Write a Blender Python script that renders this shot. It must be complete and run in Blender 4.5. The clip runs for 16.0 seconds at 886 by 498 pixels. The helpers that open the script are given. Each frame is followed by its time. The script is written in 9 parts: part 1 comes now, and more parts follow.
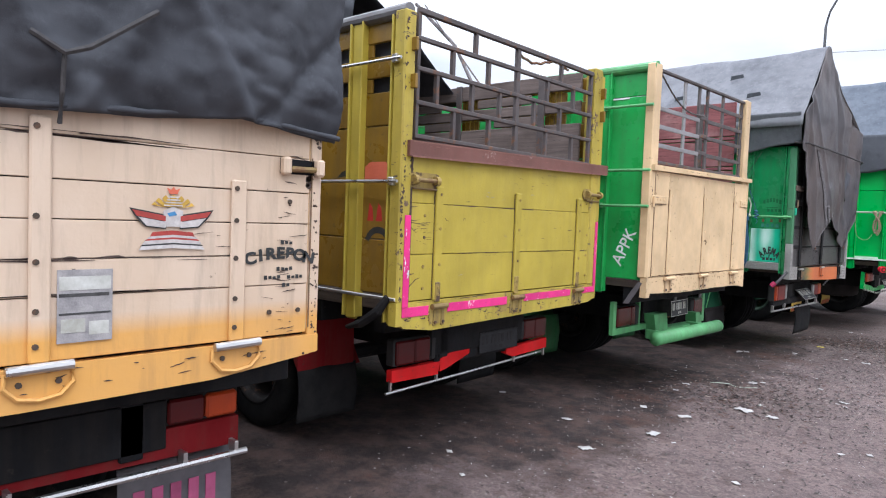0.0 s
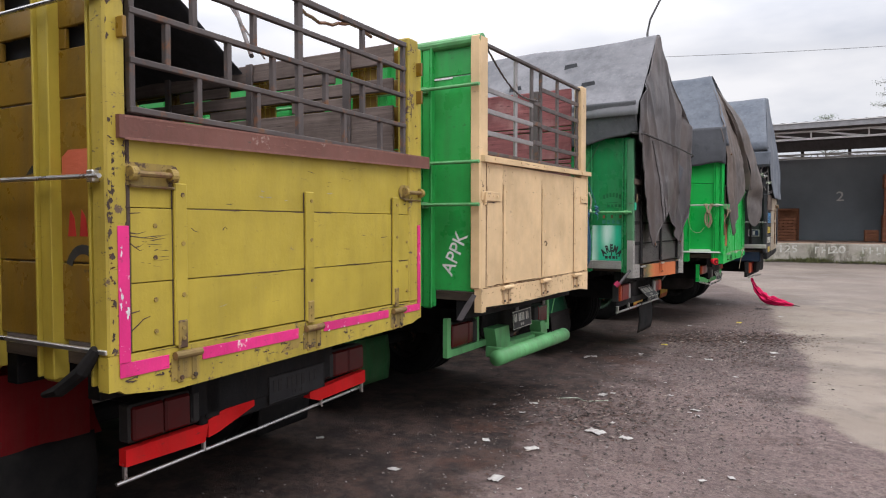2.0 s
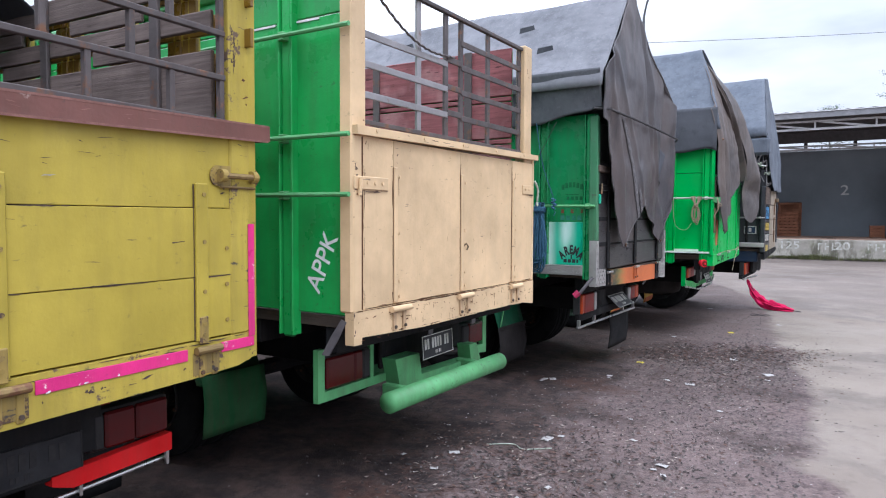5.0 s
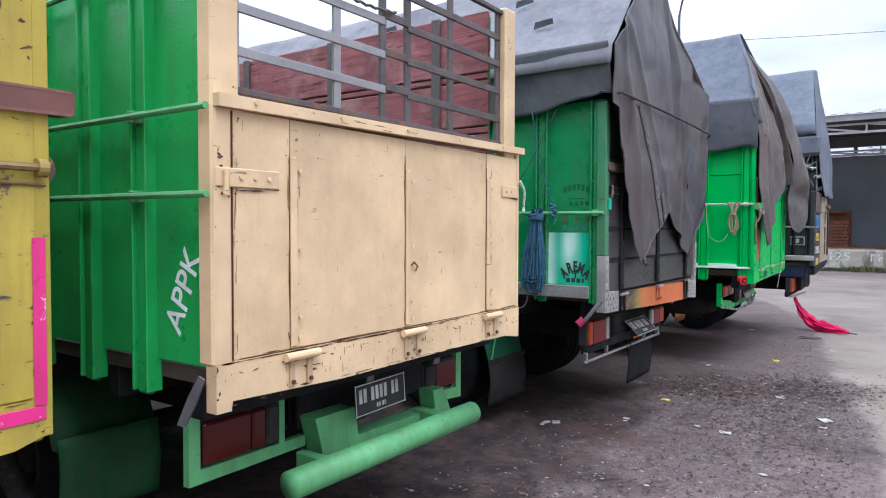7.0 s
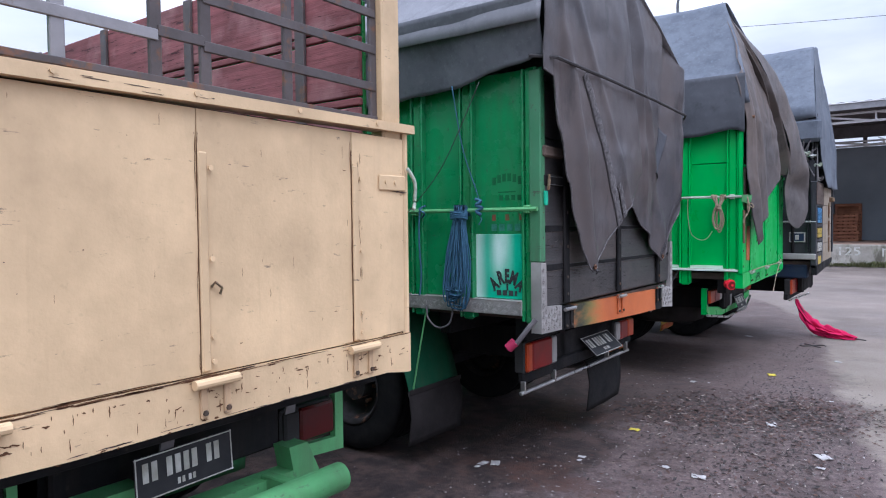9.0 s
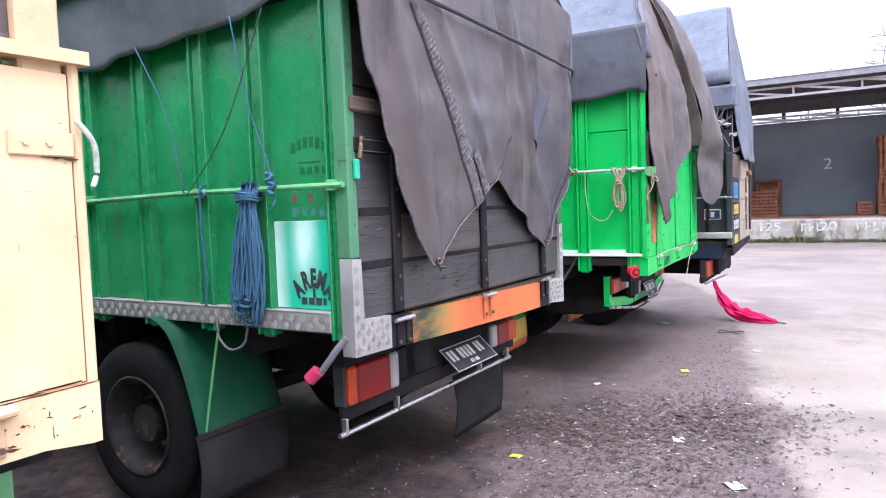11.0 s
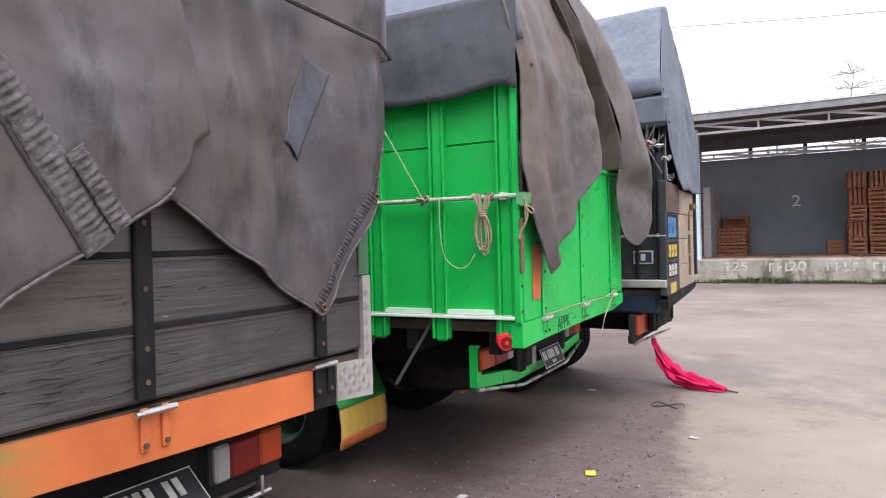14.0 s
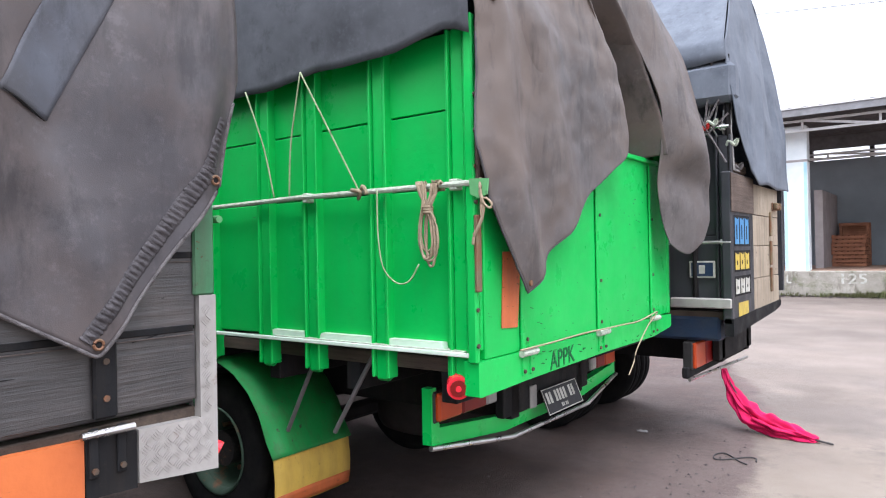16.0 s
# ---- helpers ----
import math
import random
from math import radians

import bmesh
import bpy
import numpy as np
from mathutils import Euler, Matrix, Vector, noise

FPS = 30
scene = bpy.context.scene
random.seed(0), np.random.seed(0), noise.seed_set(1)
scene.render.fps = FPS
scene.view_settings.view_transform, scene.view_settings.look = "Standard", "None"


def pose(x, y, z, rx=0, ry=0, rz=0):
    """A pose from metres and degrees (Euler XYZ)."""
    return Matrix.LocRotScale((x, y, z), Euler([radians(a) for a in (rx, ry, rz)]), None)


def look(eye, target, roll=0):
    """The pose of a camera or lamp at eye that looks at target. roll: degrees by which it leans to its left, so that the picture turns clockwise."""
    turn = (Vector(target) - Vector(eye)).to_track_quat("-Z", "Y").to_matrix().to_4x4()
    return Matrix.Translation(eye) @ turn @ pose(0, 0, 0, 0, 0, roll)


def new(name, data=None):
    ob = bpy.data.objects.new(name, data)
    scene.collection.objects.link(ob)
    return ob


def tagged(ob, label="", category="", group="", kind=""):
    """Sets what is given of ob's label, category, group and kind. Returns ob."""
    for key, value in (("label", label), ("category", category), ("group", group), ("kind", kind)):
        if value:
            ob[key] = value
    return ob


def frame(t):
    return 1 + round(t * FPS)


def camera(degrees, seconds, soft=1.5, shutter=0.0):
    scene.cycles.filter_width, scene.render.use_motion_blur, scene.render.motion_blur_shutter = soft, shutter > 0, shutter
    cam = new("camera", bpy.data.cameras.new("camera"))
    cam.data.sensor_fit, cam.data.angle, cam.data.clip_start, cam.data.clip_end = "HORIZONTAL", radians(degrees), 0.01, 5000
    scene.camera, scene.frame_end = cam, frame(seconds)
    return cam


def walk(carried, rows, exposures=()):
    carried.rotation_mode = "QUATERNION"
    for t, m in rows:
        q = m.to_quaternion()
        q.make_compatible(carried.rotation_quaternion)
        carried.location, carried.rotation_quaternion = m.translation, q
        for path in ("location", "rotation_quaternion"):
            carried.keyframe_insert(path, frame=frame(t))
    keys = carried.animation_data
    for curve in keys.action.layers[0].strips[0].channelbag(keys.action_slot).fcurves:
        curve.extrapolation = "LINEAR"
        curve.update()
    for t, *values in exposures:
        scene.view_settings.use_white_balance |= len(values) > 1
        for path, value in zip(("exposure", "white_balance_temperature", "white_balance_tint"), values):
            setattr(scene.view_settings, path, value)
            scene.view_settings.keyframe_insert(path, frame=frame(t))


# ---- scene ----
cam = camera(67.0, 16.0, 1.1)
EXPOSURES = [(0.0, 0.16, 5860, 11.0), (0.5, -0.15, 6180, 11.1), (1.5, -0.05, 6360, 11.4), (2.0, -0.2, 6470, 12.6), (3.0, -0.3, 6470, 13.9), (3.5, 0.24, 6250, 12.0), (4.0, 0.48, 5490, 11.5), (4.5, 0.05, 5670, 12.0),
             (7.0, 0.1, 5620, 13.0), (7.5, 0.1, 5860, 13.5), (8.0, -0.15, 5750, 15.0), (10.5, 0.5, 5250, 18.0), (11.0, 0.93, 5690, 21.0), (11.5, 0.8, 6060, 18.5), (12.0, 1.18, 6330, 19.0), (12.5, 1.0, 6350, 19.5),
             (13.0, 0.98, 6480, 22.0), (13.5, 0.98, 6310, 18.5), (14.0, 0.38, 6290, 16.0), (14.5, 0.4, 6160, 16.0), (15.0, 0.33, 6220, 15.0), (15.5, 0.4, 6180, 15.0), (16.0, 0.66, 6050, 14.0)]
PATH = [
    (0, (0.414, 0.08, 1.503), (-0.975, 1.515, 1.404), 2.2),
    (0.5, (0.319, 0.291, 1.514), (-0.961, 1.825, 1.419), 0.1),
    (1, (0.254, 0.585, 1.501), (-0.975, 2.162, 1.436), 0.7),
    (1.5, (0.141, 0.843, 1.507), (-0.987, 2.492, 1.41), 2.1),
    (2, (0.047, 1.068, 1.503), (-1.009, 2.765, 1.431), 0.0),
    (2.5, (0.021, 1.267, 1.502), (-1.071, 2.941, 1.442), -0.3),
    (3, (0.02, 1.506, 1.507), (-1.083, 3.171, 1.399), 1.7),
    (3.5, (-0.05, 1.734, 1.486), (-1.231, 3.345, 1.388), 1.5),
    (4, (-0.118, 1.996, 1.497), (-1.253, 3.636, 1.344), -2.3),
    (4.5, (-0.073, 2.294, 1.53), (-1.178, 3.959, 1.458), 0.0),
    (4.7, (-0.042, 2.385, 1.532), (-1.097, 4.081, 1.439), 0.4),
    (6.8, (-0.201, 3.529, 1.552), (-1.357, 5.157, 1.442), -0.8),
    (7, (-0.23, 3.639, 1.535), (-1.38, 5.275, 1.469), 0.2),
    (7.5, (-0.28, 3.93, 1.534), (-1.417, 5.571, 1.41), -3.0),
    (8, (-0.238, 4.252, 1.547), (-1.373, 5.898, 1.523), -1.3),
    (8.2, (-0.223, 4.343, 1.548), (-1.354, 5.992, 1.518), -0.9),
    (10.3, (-0.275, 5.481, 1.507), (-1.512, 7.048, 1.379), -0.8),
    (10.5, (-0.246, 5.591, 1.499), (-1.445, 7.189, 1.408), -0.0),
    (11, (-0.295, 5.957, 1.524), (-1.317, 7.672, 1.406), -2.0),
    (11.5, (-0.267, 6.337, 1.529), (-1.314, 8.039, 1.449), 0.0),
    (12, (-0.276, 6.668, 1.507), (-1.384, 8.332, 1.499), -1.7),
    (12.5, (-0.277, 6.956, 1.524), (-1.38, 8.625, 1.526), -3.8),
    (13, (-0.25, 7.29, 1.541), (-1.508, 8.845, 1.525), -2.2),
    (13.5, (-0.211, 7.538, 1.558), (-1.351, 9.181, 1.541), -0.6),
    (14, (-0.191, 7.855, 1.534), (-1.16, 9.604, 1.517), -1.5),
    (14.5, (-0.085, 8.187, 1.531), (-1.022, 9.954, 1.531), -2.4),
    (15, (-0.055, 8.511, 1.559), (-0.991, 10.278, 1.496), -2.0),
    (15.5, (-0.087, 8.791, 1.524), (-1.119, 10.504, 1.493), -0.3),
    (16, (-0.117, 9.106, 1.517), (-1.329, 10.697, 1.527), -1.1),
]
walk(cam, [(t, look(eye, target, roll)) for t, eye, target, roll in PATH], EXPOSURES)

# ==== light ====
SUN_UP, SUN_TURN = 56.0, 128.0
world = bpy.data.worlds.new("overcast_sky")
scene.world = world
world.use_nodes = True
wn, wl = world.node_tree.nodes, world.node_tree.links
background = wn["Background"]
sky = wn.new("ShaderNodeTexSky")
sky.sky_type, sky.sun_disc = "NISHITA", False
sky.sun_elevation, sky.sun_rotation = radians(SUN_UP), radians(SUN_TURN)
sky_level = wn.new("ShaderNodeMix")
sky_level.data_type, sky_level.blend_type = "RGBA", "MULTIPLY"
sky_level.inputs[0].default_value = 1.0
sky_level.inputs[7].default_value = (0.1, 0.1, 0.1, 1)
wl.new(sky.outputs[0], sky_level.inputs[6])
wcoord = wn.new("ShaderNodeTexCoord")
wmap = wn.new("ShaderNodeMapping")
wmap.inputs["Scale"].default_value = (1.6, 1.6, 5.0)
wl.new(wcoord.outputs["Generated"], wmap.inputs[0])
cloud = wn.new("ShaderNodeTexNoise")
cloud.inputs["Scale"].default_value, cloud.inputs["Detail"].default_value = 1.7, 6.0
wl.new(wmap.outputs[0], cloud.inputs["Vector"])
cloud_ramp = wn.new("ShaderNodeValToRGB")
cloud_ramp.color_ramp.elements[0].position, cloud_ramp.color_ramp.elements[0].color = 0.34, (0.74, 0.78, 0.86, 1)
cloud_ramp.color_ramp.elements[1].position, cloud_ramp.color_ramp.elements[1].color = 0.60, (1.16, 1.16, 1.17, 1)
wl.new(cloud.outputs["Fac"], cloud_ramp.inputs[0])
cover = wn.new("ShaderNodeMix")
cover.data_type = "RGBA"
cover.inputs[0].default_value = 0.9
wl.new(sky_level.outputs[2], cover.inputs[6])
wl.new(cloud_ramp.outputs[0], cover.inputs[7])
# an overcast sky is brighter overhead than at the horizon
wsep, wrise = wn.new("ShaderNodeSeparateXYZ"), wn.new("ShaderNodeMapRange")
wl.new(wcoord.outputs["Generated"], wsep.inputs[0])
wl.new(wsep.outputs["Z"], wrise.inputs[0])
wrise.inputs[1].default_value, wrise.inputs[2].default_value, wrise.inputs[3].default_value, wrise.inputs[4].default_value = 0.22, 1.0, 0.98, 4.0
zenith = wn.new("ShaderNodeVectorMath")
zenith.operation = "SCALE"
wl.new(cover.outputs[2], zenith.inputs[0])
wl.new(wrise.outputs[0], zenith.inputs["Scale"])
wl.new(zenith.outputs[0], background.inputs[0])
background.inputs[1].default_value = 1.0

sun = new("sun", bpy.data.lights.new("sun", "SUN"))
sun.data.energy, sun.data.angle, sun.data.color = 1.2, radians(25), (1.0, 0.985, 0.96)
sun.rotation_euler = (radians(90 - SUN_UP), 0, radians(180 - SUN_TURN))

# ==== materials ====


def material(name, rough=0.6, metal=0.0):
    m = bpy.data.materials.new(name)
    m.use_nodes = True
    b = m.node_tree.nodes["Principled BSDF"]
    b.inputs["Roughness"].default_value, b.inputs["Metallic"].default_value = rough, metal
    return m, m.node_tree.nodes, m.node_tree.links, b


def coords(n, l, scale=(1, 1, 1), shift=7.0):
    """Object coordinates, moved by a random amount for each object."""
    tc, mp, info = n.new("ShaderNodeTexCoord"), n.new("ShaderNodeMapping"), n.new("ShaderNodeObjectInfo")
    mul = n.new("ShaderNodeMath")
    mul.operation = "MULTIPLY"
    mul.inputs[1].default_value = shift
    l.new(info.outputs["Random"], mul.inputs[0])
    l.new(tc.outputs["Object"], mp.inputs[0])
    l.new(mul.outputs[0], mp.inputs["Location"])
    mp.inputs["Scale"].default_value = scale
    return mp.outputs[0]


def noisy(n, l, vec, scale, detail=5.0, rough=0.55, lo=0.3, hi=0.7, a=0.0, b=1.0):
    tx, mr = n.new("ShaderNodeTexNoise"), n.new("ShaderNodeMapRange")
    tx.inputs["Scale"].default_value, tx.inputs["Detail"].default_value, tx.inputs["Roughness"].default_value = scale, detail, rough
    l.new(vec, tx.inputs["Vector"])
    for i, v in enumerate((lo, hi, a, b)):
        mr.inputs[1 + i].default_value = v
    l.new(tx.outputs["Fac"], mr.inputs[0])
    return mr.outputs[0]


def mixed(n, l, fac, a, b, blend="MIX"):
    mx = n.new("ShaderNodeMix")
    mx.data_type, mx.blend_type = "RGBA", blend
    for sock, v in ((0, fac), (6, a), (7, b)):
        if isinstance(v, (int, float)):
            mx.inputs[sock].default_value = v
        elif isinstance(v, tuple):
            mx.inputs[sock].default_value = (*v[:3], 1)
        else:
            l.new(v, mx.inputs[sock])
    return mx.outputs[2]


def bumped(n, l, b, height, strength=0.3, dist=0.004):
    bp = n.new("ShaderNodeBump")
    bp.inputs["Strength"].default_value, bp.inputs["Distance"].default_value = strength, dist
    l.new(height, bp.inputs["Height"])
    l.new(bp.outputs[0], b.inputs["Normal"])


def paint(name, base, chip=(0.09, 0.06, 0.045), wear=0.30, rough=0.5, dirt=0.25, streak=(9, 9, 0.8), grain=60.0, cracks=0.0, gloss=0.45, scuffs=0.0, even=1.0):
    """Brushed enamel on wood or steel: uneven tone, run-down grime, chips and scratches."""
    m, n, l, b = material(name, rough)
    v, vs = coords(n, l), coords(n, l, streak)
    light, dark = tuple(min(1, c * (1 + 0.16 * even) + 0.01 * even) for c in base), tuple(c * (1 - 0.26 * even) for c in base)
    col = mixed(n, l, noisy(n, l, v, 2.3, 6, 0.6), dark, light)
    grime = noisy(n, l, vs, 1.6, 6, 0.65, 0.45, 0.78, 0.0, dirt)
    col = mixed(n, l, grime, col, (0.07, 0.05, 0.035))
    spots = noisy(n, l, v, 26.0, 3, 0.6, 0.66, 0.74, 0.0, dirt * 1.6)
    col = mixed(n, l, spots, col, (0.05, 0.04, 0.03))
    edge = 0.80 - wear * 0.33
    chips = noisy(n, l, v, 7.5, 9, 0.72, edge, edge + 0.03)
    col = mixed(n, l, chips, col, chip)
    if cracks:
        split = noisy(n, l, coords(n, l, (30, 4.0, 60)), 1.0, 6, 0.72, 0.74 - 0.12 * cracks, 0.765 - 0.12 * cracks, 0.0, 0.9)
        col = mixed(n, l, split, col, (0.045, 0.032, 0.025))
    if scuffs:
        scuff = noisy(n, l, coords(n, l, (9, 7.0, 30)), 1.0, 8, 0.75, 0.655 - 0.06 * scuffs, 0.70 - 0.06 * scuffs, 0.0, min(1.0, 0.35 + scuffs))
        col = mixed(n, l, scuff, col, (0.055, 0.042, 0.035))
        run = noisy(n, l, coords(n, l, (24, 24, 1.3)), 1.0, 5, 0.6, 0.62, 0.80, 0.0, scuffs * 0.35)
        col = mixed(n, l, run, col, (0.16, 0.075, 0.03))
    l.new(col, b.inputs["Base Color"])
    b.inputs["Specular IOR Level"].default_value = gloss
    fine = noisy(n, l, v, grain, 4, 0.6, 0.3, 0.7)
    l.new(noisy(n, l, v, 5.0, 5, 0.6, 0.3, 0.7, rough - 0.12, min(1, rough + 0.22)), b.inputs["Roughness"])
    height = n.new("ShaderNodeMath")
    height.operation = "SUBTRACT"
    l.new(fine, height.inputs[0])
    l.new(chips, height.inputs[1])
    bumped(n, l, b, height.outputs[0], 0.25, 0.002)
    return m


def faded_paint(name, low, high, z0, z1, chip):
    """Two coats of paint that were sprayed into one another at a height."""
    m, n, l, b = material(name, 0.55)
    v = coords(n, l, shift=0.0)
    tc, sep, mr = n.new("ShaderNodeTexCoord"), n.new("ShaderNodeSeparateXYZ"), n.new("ShaderNodeMapRange")
    l.new(tc.outputs["Object"], sep.inputs[0])
    l.new(sep.outputs["Z"], mr.inputs[0])
    mr.inputs[1].default_value, mr.inputs[2].default_value = z0, z1
    col = mixed(n, l, mr.outputs[0], low, high)
    col = mixed(n, l, noisy(n, l, v, 2.5, 6, 0.6, 0.3, 0.7, 0.0, 0.35), col, (0.42, 0.27, 0.14))
    col = mixed(n, l, noisy(n, l, coords(n, l, (8, 8, 1.0), 0.0), 1.8, 6, 0.65, 0.5, 0.8, 0.0, 0.4), col, (0.10, 0.07, 0.05))
    chips = noisy(n, l, v, 8.0, 9, 0.72, 0.69, 0.72)
    col = mixed(n, l, chips, col, chip)
    split = noisy(n, l, coords(n, l, (30, 1.6, 60), 0.0), 1.0, 5, 0.7, 0.715, 0.74, 0.0, 0.85)
    col = mixed(n, l, split, col, (0.05, 0.032, 0.022))
    scuff = noisy(n, l, coords(n, l, (5, 3.0, 22), 0.0), 1.0, 8, 0.75, 0.68, 0.73, 0.0, 0.6)
    col = mixed(n, l, scuff, col, (0.09, 0.06, 0.04))
    l.new(col, b.inputs["Base Color"])
    bumped(n, l, b, noisy(n, l, v, 50, 4), 0.2, 0.002)
    return m


def timber(name, light, dark, rough=0.8, along=1, scale=1.0, bare=None, gloss=0.3):
    """Weathered boards, with the grain along one axis (0 x, 1 y, 2 z)."""
    m, n, l, b = material(name, rough)
    stretch = [38.0 * scale] * 3
    stretch[along] = 1.6 * scale
    v, vg = coords(n, l), coords(n, l, tuple(stretch))
    g = noisy(n, l, vg, 1.0, 7, 0.65, 0.28, 0.72)
    col = mixed(n, l, g, dark, light)
    col = mixed(n, l, noisy(n, l, v, 3.0, 6, 0.6, 0.35, 0.75, 0.0, 0.75), col, tuple(c * 0.55 for c in dark))
    col = mixed(n, l, noisy(n, l, vg, 2.4, 4, 0.7, 0.62, 0.70, 0.0, 0.8), col, tuple(c * 0.25 for c in dark))
    if bare:
        col = mixed(n, l, noisy(n, l, v, 2.2, 5, 0.6, 0.52, 0.72, 0.0, 0.7), col, bare)
        scratch = [55.0] * 3
        scratch[along] = 5.0
        col = mixed(n, l, noisy(n, l, coords(n, l, tuple(scratch)), 1.0, 4, 0.7, 0.60, 0.66, 0.0, 0.9), col, tuple(c * 0.3 for c in dark))
    l.new(col, b.inputs["Base Color"])
    bumped(n, l, b, g, 0.55, 0.004)
    b.inputs["Specular IOR Level"].default_value = gloss
    return m


def canvas(name, base, dusty, rough=0.78, stain=None, blotch=None):
    """Old tarpaulin: faded, stained with dust, woven and creased."""
    m, n, l, b = material(name, rough)
    v = coords(n, l, shift=3.0)
    col = mixed(n, l, noisy(n, l, v, 0.9, 6, 0.62, 0.32, 0.68), base, dusty)
    col = mixed(n, l, noisy(n, l, coords(n, l, (5, 5, 0.7), 3.0), 1.4, 6, 0.65, 0.45, 0.8, 0.0, 0.35), col, tuple(min(1, c * 1.4) for c in dusty))
    col = mixed(n, l, noisy(n, l, v, 2.6, 7, 0.7, 0.5, 0.72, 0.0, 0.55), col, stain or tuple(c * 0.6 for c in base))
    col = mixed(n, l, noisy(n, l, v, 14.0, 6, 0.7, 0.58, 0.75, 0.0, 0.25), col, tuple(c * 0.5 for c in base))
    col = mixed(n, l, noisy(n, l, v, 30.0, 6, 0.75, 0.54, 0.70, 0.0, 0.2), col, tuple(min(1, c * 2.2) for c in dusty))
    ridge = n.new("ShaderNodeTexNoise")
    ridge.noise_type, ridge.normalize = "RIDGED_MULTIFRACTAL", True
    ridge.inputs["Scale"].default_value, ridge.inputs["Detail"].default_value, ridge.inputs["Roughness"].default_value = 2.1, 3.0, 0.45
    ridge.inputs["Distortion"].default_value = 0.6
    l.new(v, ridge.inputs["Vector"])
    crease = n.new("ShaderNodeMapRange")
    crease.inputs[1].default_value, crease.inputs[2].default_value, crease.inputs[4].default_value = 0.45, 1.0, 2.4
    l.new(ridge.outputs["Fac"], crease.inputs[0])
    worn = n.new("ShaderNodeMapRange")
    worn.inputs[1].default_value, worn.inputs[2].default_value, worn.inputs[4].default_value = 0.80, 0.98, 0.5
    l.new(ridge.outputs["Fac"], worn.inputs[0])
    col = mixed(n, l, noisy(n, l, v, 1.6, 8, 0.72, 0.47, 0.60, 0.0, 0.5), col, stain or dusty)
    col = mixed(n, l, noisy(n, l, v, 6.5, 8, 0.74, 0.55, 0.68, 0.0, 0.5), col, tuple(c * 0.62 for c in base))
    col = mixed(n, l, worn.outputs[0], col, tuple(min(1, c * 1.5) for c in dusty))
    if blotch:
        col = mixed(n, l, noisy(n, l, v, 1.15, 7, 0.66, 0.42, 0.60, 0.0, 0.8), col, blotch)
        col = mixed(n, l, noisy(n, l, coords(n, l, (3.5, 3.5, 1.0), 3.0), 1.7, 7, 0.7, 0.53, 0.66, 0.0, 0.6), col, tuple(c * 0.45 for c in base))
        col = mixed(n, l, noisy(n, l, v, 4.2, 9, 0.78, 0.60, 0.66, 0.0, 0.5), col, tuple(min(1, c * 1.35) for c in dusty))
    l.new(col, b.inputs["Base Color"])
    h, k = n.new("ShaderNodeMath"), n.new("ShaderNodeMath")
    h.operation = k.operation = "ADD"
    l.new(noisy(n, l, v, 3.0, 2, 0.45), h.inputs[0])
    l.new(noisy(n, l, v, 300.0, 2, 0.5, 0.3, 0.7, 0.0, 0.02), h.inputs[1])
    l.new(h.outputs[0], k.inputs[0])
    l.new(crease.outputs[0], k.inputs[1])
    bumped(n, l, b, k.outputs[0], 0.55, 0.024)
    b.inputs["Specular IOR Level"].default_value = 0.35
    return m


def metal(name, base, rough=0.35, rust=0.25, metallic=0.9):
    m, n, l, b = material(name, rough, metallic)
    v = coords(n, l)
    r = noisy(n, l, v, 11.0, 8, 0.7, 0.70 - rust * 0.35, 0.82 - rust * 0.35)
    col = mixed(n, l, noisy(n, l, v, 3.0, 5, 0.6), base, tuple(c * 0.65 for c in base))
    l.new(mixed(n, l, r, col, (0.15, 0.065, 0.03)), b.inputs["Base Color"])
    inv = n.new("ShaderNodeMapRange")
    inv.inputs[3].default_value, inv.inputs[4].default_value = metallic, 0.05
    l.new(r, inv.inputs[0])
    l.new(inv.outputs[0], b.inputs["Metallic"])
    l.new(noisy(n, l, v, 9.0, 6, 0.6, 0.3, 0.7, rough - 0.1, rough + 0.3), b.inputs["Roughness"])
    bumped(n, l, b, noisy(n, l, v, 45.0, 5), 0.2, 0.002)
    return m


def plastic(name, base, rough=0.22):
    m, n, l, b = material(name, rough)
    v = coords(n, l)
    l.new(mixed(n, l, noisy(n, l, v, 9.0, 6, 0.65, 0.45, 0.8, 0.0, 0.6), base, tuple(0.35 * c + 0.012 for c in base)), b.inputs["Base Color"])
    b.inputs["Specular IOR Level"].default_value = 0.3
    bumped(n, l, b, noisy(n, l, v, 120.0, 2), 0.1, 0.001)
    return m


def dull(name, base, rough=0.85, other=None, scale=6.0, bump=0.3):
    m, n, l, b = material(name, rough)
    v = coords(n, l)
    l.new(mixed(n, l, noisy(n, l, v, scale, 7, 0.65), base, other or tuple(c * 0.55 for c in base)), b.inputs["Base Color"])
    b.inputs["Specular IOR Level"].default_value = 0.22
    bumped(n, l, b, noisy(n, l, v, scale * 8, 5), bump, 0.003)
    return m


